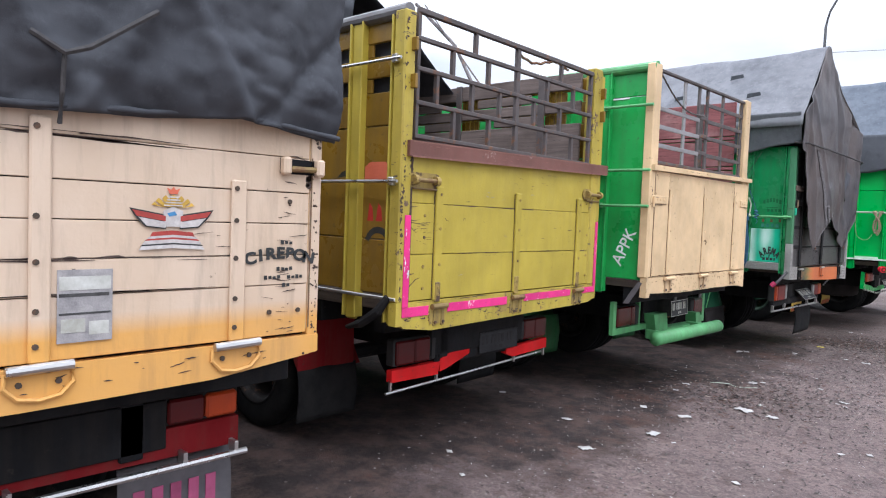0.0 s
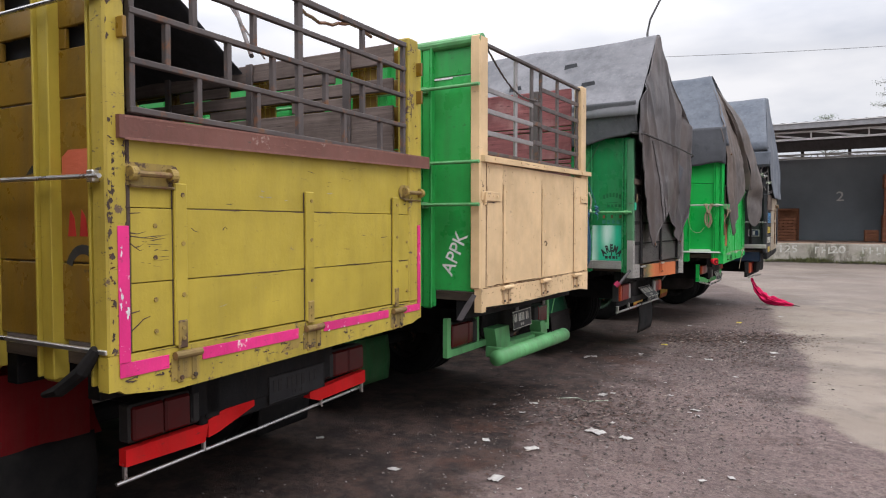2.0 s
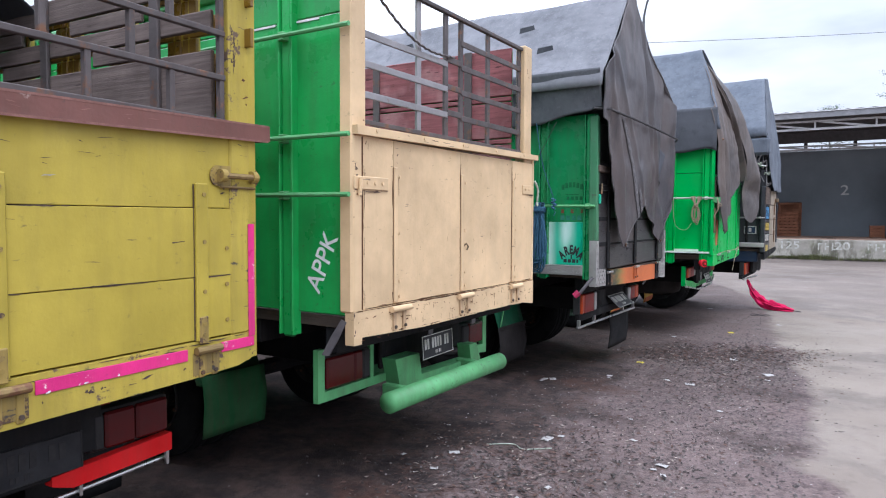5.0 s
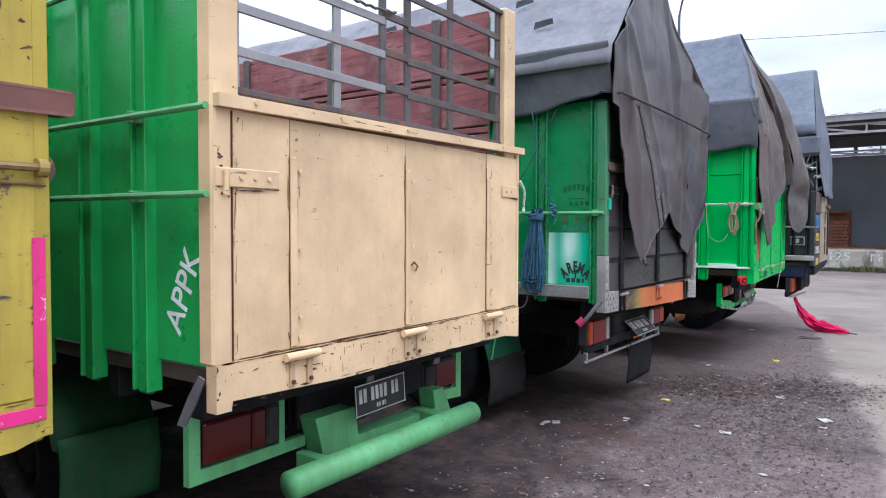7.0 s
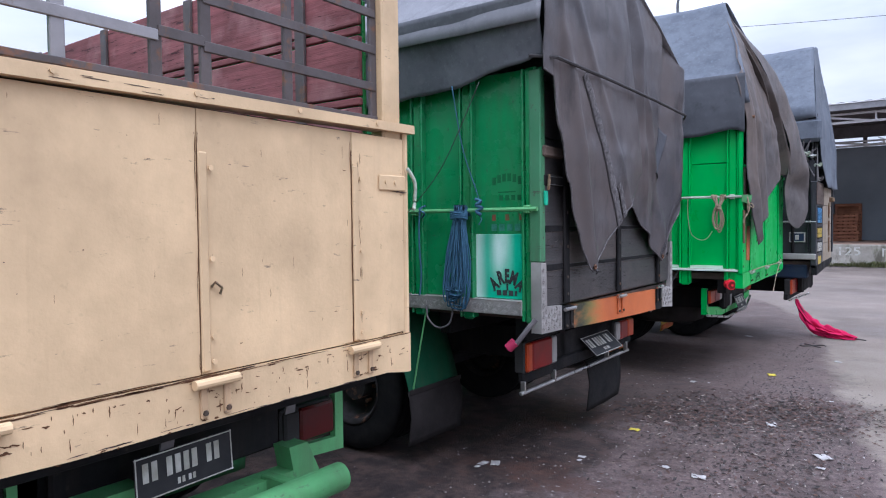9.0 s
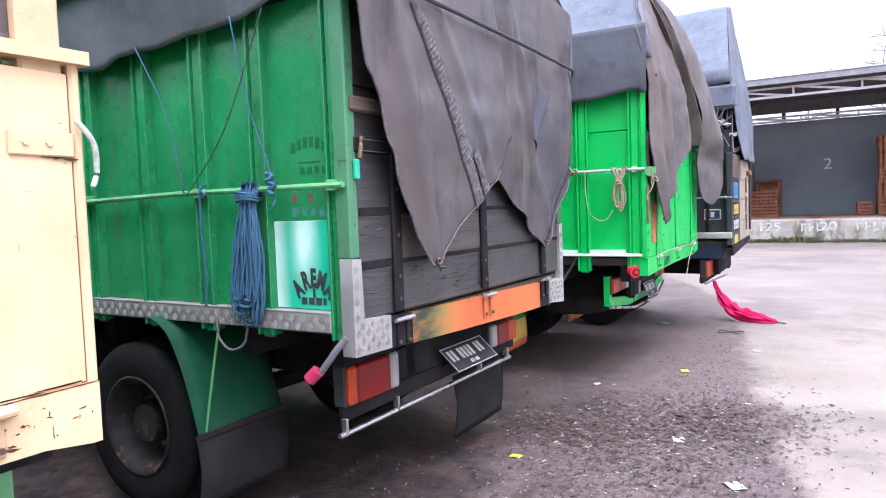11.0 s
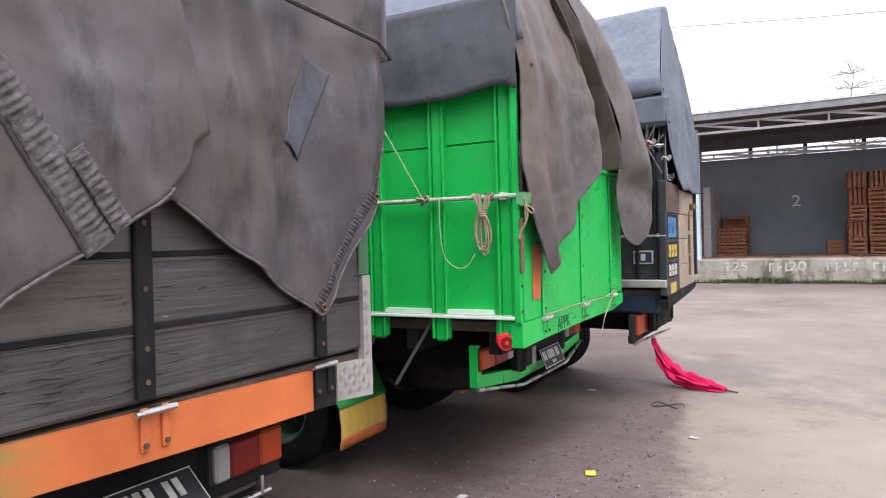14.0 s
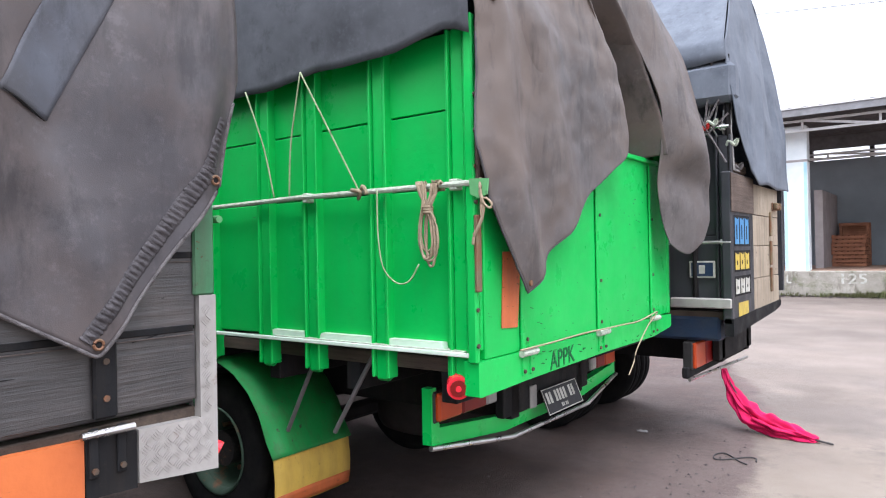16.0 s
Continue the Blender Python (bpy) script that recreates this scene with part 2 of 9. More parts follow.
def spread(n, l, axis, at, width):
    """1 at a place along one axis of the object, falling softly to 0."""
    tc, sep, sub, ab, mr = n.new("ShaderNodeTexCoord"), n.new("ShaderNodeSeparateXYZ"), n.new("ShaderNodeMath"), n.new("ShaderNodeMath"), n.new("ShaderNodeMapRange")
    l.new(tc.outputs["Object"], sep.inputs[0])
    sub.operation, ab.operation = "SUBTRACT", "ABSOLUTE"
    l.new(sep.outputs[axis], sub.inputs[0])
    sub.inputs[1].default_value = at
    l.new(sub.outputs[0], ab.inputs[0])
    mr.interpolation_type = "SMOOTHSTEP"
    mr.inputs[1].default_value, mr.inputs[2].default_value, mr.inputs[3].default_value, mr.inputs[4].default_value = 0.0, width, 1.0, 0.0
    l.new(ab.outputs[0], mr.inputs[0])
    return mr.outputs[0]


def times(n, l, a, b, op="MULTIPLY"):
    m = n.new("ShaderNodeMath")
    m.operation, m.use_clamp = op, True
    for i, v in enumerate((a, b)):
        if isinstance(v, (int, float)):
            m.inputs[i].default_value = v
        else:
            l.new(v, m.inputs[i])
    return m.outputs[0]


def smeared_mint():
    """Mint enamel with white sprayed softly over its upper middle and one edge."""
    m, n, l, b = material("mint_and_white_sprayed_paint", 0.35)
    v = coords(n, l, shift=0.0)
    col = mixed(n, l, noisy(n, l, v, 5.0, 6, 0.6), (0.012, 0.36, 0.20), (0.03, 0.50, 0.30))
    cloudy = noisy(n, l, coords(n, l, (14, 14, 3), 0.0), 1.0, 5, 0.6, 0.2, 0.75, 0.6, 1.3)
    high = times(n, l, spread(n, l, "X", -0.275, 0.105), spread(n, l, "Z", 1.44, 0.30))
    white = times(n, l, times(n, l, high, spread(n, l, "X", -0.45, 0.10), "ADD"), cloudy)
    col = mixed(n, l, white, col, (0.62, 0.80, 0.72))
    col = mixed(n, l, noisy(n, l, v, 9.0, 8, 0.7, 0.68, 0.72), col, (0.02, 0.12, 0.05))
    l.new(col, b.inputs["Base Color"])
    bumped(n, l, b, noisy(n, l, v, 60, 4), 0.2, 0.002)
    return m


def scorched_orange():
    """Orange enamel, burnt and oiled dark at one end."""
    m, n, l, b = material("orange_rail_paint_scorched_at_one_end", 0.5)
    v = coords(n, l, shift=0.0)
    col = mixed(n, l, noisy(n, l, v, 2.5, 6, 0.6), (0.38, 0.088, 0.022), (0.56, 0.142, 0.034))
    col = mixed(n, l, noisy(n, l, coords(n, l, (5, 3, 26), 0.0), 1.0, 8, 0.75, 0.62, 0.70, 0.0, 0.7), col, (0.10, 0.05, 0.03))
    rag = noisy(n, l, coords(n, l, (5, 4, 14), 0.0), 1.0, 7, 0.65, 0.3, 0.7, 0.1, 1.5)
    col = mixed(n, l, times(n, l, spread(n, l, "Y", 0.66, 0.34), rag), col, (0.24, 0.20, 0.05))
    col = mixed(n, l, times(n, l, spread(n, l, "Y", 0.55, 0.30), rag), col, (0.020, 0.026, 0.016))
    l.new(col, b.inputs["Base Color"])
    bumped(n, l, b, noisy(n, l, v, 50, 4), 0.25, 0.002)
    return m


def mossy_concrete():
    """Old dock edge: pale worn concrete with dark runs and green moss."""
    m, n, l, b = material("stained_mossy_concrete", 0.9)
    v = coords(n, l, shift=0.0)
    col = mixed(n, l, noisy(n, l, v, 1.9, 7, 0.65), (0.40, 0.37, 0.32), (0.22, 0.20, 0.165))
    col = mixed(n, l, noisy(n, l, coords(n, l, (1.5, 1.5, 0.5), 0.0), 1.3, 8, 0.7, 0.52, 0.64, 0.0, 0.85), col, (0.075, 0.068, 0.045))
    col = mixed(n, l, noisy(n, l, coords(n, l, (0.8, 0.8, 1.6), 0.0), 1.0, 8, 0.72, 0.52, 0.62, 0.0, 0.6), col, (0.10, 0.125, 0.045))
    col = mixed(n, l, noisy(n, l, v, 7.0, 8, 0.75, 0.58, 0.66, 0.0, 0.6), col, (0.52, 0.50, 0.45))
    l.new(col, b.inputs["Base Color"])
    bumped(n, l, b, noisy(n, l, v, 14.0, 7), 0.5, 0.01)
    return m


WOODCHIP = (0.13, 0.085, 0.06)
M = {}
M["cream_spray"] = faded_paint("cream_over_orange_paint", (0.66, 0.33, 0.07), (0.615, 0.475, 0.355), 1.10, 1.17, (0.10, 0.07, 0.05))
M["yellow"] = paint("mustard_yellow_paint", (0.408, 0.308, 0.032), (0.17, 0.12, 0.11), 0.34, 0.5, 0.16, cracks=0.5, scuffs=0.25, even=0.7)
# browner panel paint, also darkened for shade from the neighbouring truck
M["yellow_side_shaded"] = paint("mustard_yellow_shaded_side_paint", (0.205, 0.112, 0.0065), WOODCHIP, 0.3, 0.30, 0.4)
M["pink"] = paint("pink_reflective_tape", (0.72, 0.022, 0.20), (0.80, 0.62, 0.63), 0.62, 0.35, 0.22, scuffs=0.5)
M["brown"] = paint("red_brown_timber_paint", (0.15, 0.055, 0.040), (0.30, 0.20, 0.17), 0.5, 0.6, 0.3, scuffs=0.5)
M["cream"] = paint("cream_enamel_paint", (0.625, 0.440, 0.245), (0.17, 0.085, 0.04), 0.30, 0.5, 0.06, cracks=0.3, scuffs=0.4)
M["green"] = paint("leaf_green_enamel_paint", (0.018, 0.33, 0.065), (0.03, 0.09, 0.03), 0.16, 0.32, 0.3, scuffs=0.2)
M["green_dark"] = paint("deep_green_enamel_paint", (0.008, 0.208, 0.063), (0.02, 0.06, 0.03), 0.16, 0.24, 0.4, gloss=0.55, scuffs=0.25)
M["green_post"] = paint("rust_spotted_green_post_paint", (0.045, 0.185, 0.082), (0.09, 0.05, 0.035), 0.5, 0.45, 0.5, scuffs=0.6)
M["green_bright"] = paint("bright_green_enamel_paint", (0.005, 0.405, 0.066), (0.04, 0.14, 0.05), 0.12, 0.32, 0.07, gloss=0.32, scuffs=0.12, grain=25.0, even=0.45)
M["green_frame"] = paint("pale_green_frame_paint", (0.10, 0.33, 0.12), (0.05, 0.10, 0.05), 0.3, 0.45, 0.4, scuffs=0.3)
M["mint"] = smeared_mint()
M["orange"] = paint("orange_rail_paint", (0.50, 0.118, 0.030), (0.05, 0.06, 0.03), 0.5, 0.5, 0.4, scuffs=0.8)
M["red"] = paint("red_bumper_paint", (0.60, 0.006, 0.007), (0.06, 0.03, 0.03), 0.35, 0.6, 0.2, gloss=0.15, scuffs=0.5)
M["dark_red"] = paint("dark_red_mudguard_paint", (0.16, 0.003, 0.005), (0.03, 0.015, 0.015), 0.2, 0.6, 0.3, gloss=0.12)
M["black"] = paint("black_chassis_paint", (0.008, 0.008, 0.009), (0.03, 0.02, 0.015), 0.4, 0.65, 0.18, gloss=0.1)
M["black_side"] = paint("black_body_paint", (0.022, 0.023, 0.028), (0.10, 0.09, 0.09), 0.25, 0.4, 0.2)
M["grey_planks"] = timber("black_stained_boards", (0.054, 0.048, 0.0475), (0.012, 0.011, 0.0115), 0.42, 1, 1.0, (0.082, 0.067, 0.061), 0.85)
M["inner_planks"] = timber("grey_weathered_boards", (0.22, 0.17, 0.15), (0.10, 0.075, 0.065), 0.85, 0)
M["red_planks"] = timber("red_brown_weathered_boards", (0.34, 0.12, 0.12), (0.15, 0.05, 0.052), 0.85, 0, 1.0, (0.40, 0.22, 0.21))
M["tan_planks"] = timber("rubbed_tan_boards", (0.150, 0.122, 0.106), (0.062, 0.050, 0.045), 0.6, 1, 0.7, (0.115, 0.095, 0.084), 0.4)
M["tan_wear"] = dull("rubbed_tan_board", (0.100, 0.080, 0.070), 0.6, (0.052, 0.043, 0.040), 26.0)
M["old_wood"] = timber("bare_worn_timber", (0.16, 0.115, 0.09), (0.06, 0.042, 0.033), 0.85, 1)
M["crate_wood"] = timber("reddish_crate_boards", (0.50, 0.22, 0.12), (0.22, 0.09, 0.05), 0.8, 0)
M["floor_wood"] = timber("truck_deck_boards", (0.11, 0.08, 0.06), (0.045, 0.034, 0.027), 0.9, 0)
M["tarp"] = canvas("faded_black_tarpaulin", (0.094, 0.096, 0.107), (0.188, 0.186, 0.198))
M["tarp_dusty"] = canvas("dusty_purple_grey_tarpaulin", (0.042, 0.0395, 0.044), (0.088, 0.080, 0.083), 0.52, (0.066, 0.053, 0.050), (0.092, 0.072, 0.066))
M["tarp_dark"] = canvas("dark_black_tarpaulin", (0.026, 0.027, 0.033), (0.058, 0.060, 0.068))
M["tarp_blue"] = canvas("blue_grey_tarpaulin", (0.068, 0.080, 0.102), (0.124, 0.138, 0.162))
M["tarp_patch"] = canvas("blue_patch_cloth", (0.046, 0.047, 0.056), (0.080, 0.088, 0.108), 0.7, (0.060, 0.056, 0.058), (0.070, 0.070, 0.077))
M["tarp_strip_dark"] = dull("grey_gathered_hem_cloth", (0.088, 0.081, 0.084), 0.8, (0.050, 0.046, 0.049), 22.0, 0.6)
M["tarp_strip"] = dull("pale_frayed_hem_cloth", (0.20, 0.184, 0.182), 0.85, (0.062, 0.055, 0.057), 38.0, 1.0)
M["steel"] = metal("grey_steel_bar", (0.20, 0.19, 0.19), 0.5, 0.25, 0.6)
M["cage"] = metal("brown_grey_cage_steel", (0.115, 0.096, 0.092), 0.55, 0.45, 0.4)
M["cage_light"] = metal("bare_cage_steel", (0.34, 0.32, 0.32), 0.5, 0.28, 0.5)
M["chrome"] = metal("bright_steel_bar", (0.62, 0.60, 0.58), 0.25, 0.15, 0.95)
M["rust"] = metal("rusted_latch_steel", (0.22, 0.17, 0.10), 0.55, 0.75, 0.5)
M["alu"] = metal("aluminium_tread_plate", (0.45, 0.425, 0.40), 0.5, 0.2, 0.6)
M["rubber"] = dull("tyre_rubber", (0.008, 0.008, 0.009), 0.9, (0.018, 0.017, 0.016), 9.0)
M["flap"] = dull("black_rubber_flap", (0.011, 0.011, 0.012), 0.8, (0.026, 0.024, 0.023), 5.0)
M["flap_grey"] = dull("grey_dusty_flap", (0.075, 0.07, 0.074), 0.75, (0.14, 0.125, 0.13), 5.0)
M["flap_yellow"] = paint("yellow_rubber_flap_paint", (0.55, 0.36, 0.06), (0.55, 0.14, 0.03), 0.5, 0.6, 0.3)
# rim colour kept near black to include the shade around the wheels
M["rim"] = metal("dusty_shaded_rim_steel", (0.016, 0.013, 0.012), 0.75, 0.4, 0.15)
M["lens_red"] = plastic("red_lamp_lens", (0.17, 0.005, 0.004), 0.4)
M["lens_dark"] = plastic("dark_red_lamp_lens", (0.07, 0.007, 0.007))
M["lens_orange"] = plastic("orange_lamp_lens", (0.36, 0.042, 0.006), 0.4)
M["lens_clear"] = plastic("clear_lamp_lens", (0.26, 0.25, 0.24))
M["lamp_case"] = dull("dark_lamp_case", (0.035, 0.033, 0.032), 0.7)
M["pinklamp"] = plastic("pink_red_lamp_lens", (0.85, 0.03, 0.05))
M["plate_black"] = dull("black_number_plate", (0.014, 0.014, 0.016), 0.5, (0.03, 0.03, 0.032), 8.0, 0.1)
M["white"] = dull("white_marking_paint", (0.78, 0.78, 0.78), 0.6, (0.55, 0.54, 0.53), 12.0, 0.1)
M["marking_black"] = dull("black_stencil_paint", (0.02, 0.022, 0.022), 0.6, (0.05, 0.05, 0.05), 14.0, 0.1)
M["marking_red"] = dull("red_marking_paint", (0.55, 0.04, 0.035), 0.6)
M["emblem_white"] = dull("faded_emblem_white", (0.60, 0.56, 0.53), 0.7, (0.36, 0.32, 0.30), 40.0, 0.1)
M["emblem_red"] = dull("faded_emblem_red", (0.42, 0.06, 0.05), 0.7, (0.26, 0.05, 0.04), 40.0, 0.1)
M["marking_pink"] = dull("pink_marking_paint", (0.45, 0.10, 0.20), 0.6)
M["marking_gold"] = dull("gold_marking_paint", (0.65, 0.40, 0.07), 0.6)
M["marking_blue"] = dull("blue_sticker_film", (0.03, 0.15, 0.36), 0.5, (0.10, 0.26, 0.42))
M["marking_yellow"] = dull("yellow_sticker_film", (0.55, 0.40, 0.05), 0.5, (0.35, 0.26, 0.08), 14.0)
M["marking_brown"] = dull("salmon_patch_paint", (0.62, 0.15, 0.085), 0.6, (0.48, 0.11, 0.06))
# dusty rubber, lowered further in place of shade beneath the bed
M["flap_dusty"] = dull("dusty_shaded_black_flap", (0.016, 0.014, 0.014), 0.8, (0.032, 0.028, 0.027), 5.0)
M["sticker_grey"] = dull("grey_peeled_sticker", (0.40, 0.37, 0.36), 0.6, (0.22, 0.21, 0.21), 18.0)
M["rope_blue"] = dull("blue_nylon_rope", (0.034, 0.088, 0.150), 0.75, (0.058, 0.135, 0.215), 40.0)
M["rope_tan"] = dull("tan_nylon_rope", (0.36, 0.29, 0.20), 0.8, (0.24, 0.18, 0.12), 40.0)
M["rope_white"] = dull("pale_cord", (0.50, 0.55, 0.45), 0.8, None, 40.0)
M["kick_white"] = dull("scuffed_pale_mint_paint", (0.60, 0.76, 0.62), 0.4, (0.48, 0.66, 0.50), 9.0, 0.05)
M["rope_pale"] = dull("pale_olive_cord", (0.36, 0.40, 0.25), 0.8, (0.24, 0.28, 0.16), 40.0)
M["rope_dark"] = dull("dark_cord", (0.07, 0.065, 0.065), 0.8, None, 40.0)
M["cloth_red"] = dull("crimson_cloth", (0.66, 0.014, 0.105), 0.8, (0.46, 0.008, 0.065), 7.0)
M["paper"] = dull("white_litter_paper", (0.52, 0.50, 0.48), 0.8, (0.3, 0.28, 0.27), 20.0)
M["leaf_yellow"] = dull("yellow_litter", (0.72, 0.58, 0.06), 0.7, (0.45, 0.36, 0.08), 20.0)
M["litter_brown"] = dull("dry_brown_leaf_bits", (0.13, 0.078, 0.062), 0.9, (0.075, 0.048, 0.042), 20.0)
M["litter_pale"] = dull("dry_pale_leaf_bits", (0.38, 0.33, 0.28), 0.9, (0.25, 0.2, 0.17), 20.0)
M["litter_dark"] = dull("dark_leaf_bits", (0.035, 0.03, 0.03), 0.9, (0.06, 0.05, 0.045), 20.0)
M["weeds"] = dull("dry_green_weeds", (0.075, 0.095, 0.030), 0.8, (0.12, 0.11, 0.05), 3.0)
M["stone"] = dull("gravel_stone", (0.150, 0.128, 0.120), 0.9, (0.060, 0.050, 0.047), 30.0)
M["stone_pale"] = dull("pale_gravel_stone", (0.25, 0.222, 0.208), 0.9, (0.15, 0.135, 0.125), 30.0)
M["concrete"] = mossy_concrete()
M["dock_floor"] = dull("reddish_dock_floor", (0.40, 0.27, 0.20), 0.85, (0.26, 0.17, 0.13), 1.2)
M["dock_wall"] = dull("grey_dock_door_paint", (0.225, 0.252, 0.278), 0.6, (0.180, 0.202, 0.225), 0.8, 0.1)
M["pale_wall"] = dull("dusty_pinkish_wall", (0.38, 0.35, 0.345), 0.8, (0.27, 0.24, 0.235), 1.4)
M["column"] = dull("chalky_white_column_paint", (0.74, 0.78, 0.79), 0.7, (0.60, 0.66, 0.68), 1.8, 0.1)
M["column_edge"] = dull("pale_blue_edge_paint", (0.36, 0.62, 0.72), 0.7, (0.50, 0.70, 0.76), 2.2, 0.1)
M["roof_steel"] = metal("white_painted_truss_steel", (0.66, 0.66, 0.66), 0.5, 0.12, 0.1)
M["roof_sheet"] = metal("grey_roof_sheet", (0.26, 0.26, 0.27), 0.55, 0.1, 0.3)
M["roof_under"] = metal("dark_roof_underside", (0.11, 0.105, 0.11), 0.6, 0.15, 0.2)
M["wall"] = dull("plain_rendered_wall", (0.32, 0.31, 0.30), 0.9, None, 1.0)
M["bark"] = dull("tree_bark", (0.20, 0.18, 0.16), 0.9)
# leaf green made paler to stand for distant haze
M["leaves"] = dull("haze_paled_tree_leaves", (0.19, 0.24, 0.18), 0.7, (0.26, 0.30, 0.24), 0.9)
M["wire"] = dull("grey_cable", (0.13, 0.13, 0.135), 0.7)
# darker tarpaulin colours that carry the shade of the upright sides
M["tarp_side_shade"] = canvas("side_shaded_tarpaulin", (0.033, 0.035, 0.041), (0.070, 0.073, 0.082))
M["tarp_side_shade_light"] = canvas("lighter_side_shaded_tarpaulin", (0.054, 0.056, 0.064), (0.112, 0.114, 0.124))
M["rail_wear"] = dull("rubbed_pink_brown_timber", (0.26, 0.13, 0.105), 0.8, (0.16, 0.075, 0.06), 30.0)
M["rust_stain"] = dull("rusty_brown_stain", (0.15, 0.07, 0.03), 0.9, (0.07, 0.035, 0.02), 40.0)
M["bare_wood"] = dull("bare_dark_wood_under_paint", (0.050, 0.035, 0.028), 0.9, (0.10, 0.07, 0.06), 60.0)
M["marking_faded_red"] = dull("worn_red_lettering", (0.26, 0.04, 0.03), 0.6, (0.06, 0.10, 0.04), 40.0, 0.1)
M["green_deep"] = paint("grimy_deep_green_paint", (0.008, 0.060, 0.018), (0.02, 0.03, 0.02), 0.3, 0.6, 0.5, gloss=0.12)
M["bolt"] = metal("dark_bolt_steel", (0.085, 0.062, 0.045), 0.6, 0.5, 0.3)
M["brass"] = metal("worn_brassy_steel", (0.27, 0.185, 0.07), 0.5, 0.62, 0.4)
M["green_flap"] = paint("dull_green_flap_paint", (0.022, 0.105, 0.036), (0.02, 0.05, 0.02), 0.3, 0.6, 0.5, gloss=0.15)
M["yellow_worn"] = paint("chipped_yellow_paint", (0.40, 0.30, 0.034), (0.12, 0.075, 0.05), 0.62, 0.55, 0.35, cracks=0.5, scuffs=0.8)
M["mint_lever"] = paint("mint_lever_paint", (0.02, 0.42, 0.24), (0.05, 0.1, 0.08), 0.3, 0.4, 0.3)
M["orange_scorched"] = scorched_orange()
M["pink_dusty"] = plastic("dusty_pink_lamp_lens", (0.36, 0.03, 0.08))
M["grimy_yellow"] = paint("grease_darkened_yellow_paint", (0.30, 0.205, 0.045), (0.075, 0.042, 0.026), 0.8, 0.55, 0.8, cracks=0.5, scuffs=0.8)
M["pale_ledge"] = dull("pale_green_scuffed_steel", (0.66, 0.74, 0.66), 0.45, (0.50, 0.62, 0.50), 7.0, 0.1)
M["cream_worn"] = paint("rust_chipped_cream_paint", (0.50, 0.335, 0.185), (0.13, 0.065, 0.035), 0.6, 0.5, 0.4, cracks=0.5, scuffs=0.7)
# grimy guard green, taken darker to hold the shade under the bed
M["green_guard_shaded"] = paint("grimy_shaded_green_guard_paint", (0.003, 0.060, 0.026), (0.012, 0.02, 0.013), 0.4, 0.6, 0.2, gloss=0.12, scuffs=0.3)
# bright green with road grime, its colour lowered for the guard's shade
M["green_grimy_shaded"] = paint("grimed_and_shaded_green_guard_paint", (0.008, 0.22, 0.045), (0.03, 0.05, 0.02), 0.35, 0.5, 0.5, gloss=0.25, scuffs=0.5)
M["plate_ink"] = dull("greasy_plate_lettering", (0.036, 0.034, 0.034), 0.7, (0.02, 0.019, 0.019), 30.0, 0.1)
M["plate_bar"] = dull("grimy_plate_lettering", (0.09, 0.087, 0.085), 0.7, (0.03, 0.029, 0.028), 30.0, 0.1)
M["mark_faded"] = dull("faded_white_marking", (0.58, 0.57, 0.53), 0.8, (0.26, 0.25, 0.20), 9.0, 0.1)
M["marking_pale"] = dull("worn_pale_blue_lettering", (0.07, 0.24, 0.20), 0.6, (0.02, 0.16, 0.08), 40.0, 0.1)
M["marking_worn"] = dull("worn_dark_green_lettering", (0.006, 0.06, 0.022), 0.6, (0.008, 0.12, 0.035), 40.0, 0.1)
M["navy"] = dull("dark_blue_box_paint", (0.012, 0.03, 0.07), 0.6, (0.03, 0.04, 0.06))
M["rim_green"] = metal("dusty_green_rim_paint", (0.04, 0.075, 0.048), 0.65, 0.4, 0.1)
M["cream_dirty"] = paint("dirty_beige_paint", (0.31, 0.25, 0.18), (0.08, 0.055, 0.04), 0.5, 0.6, 0.7, (16, 16, 0.6), scuffs=0.6)
M["tarp_brown"] = canvas("brown_stained_tarpaulin", (0.060, 0.054, 0.054), (0.112, 0.099, 0.096), 0.65, (0.080, 0.062, 0.054), (0.116, 0.088, 0.073))


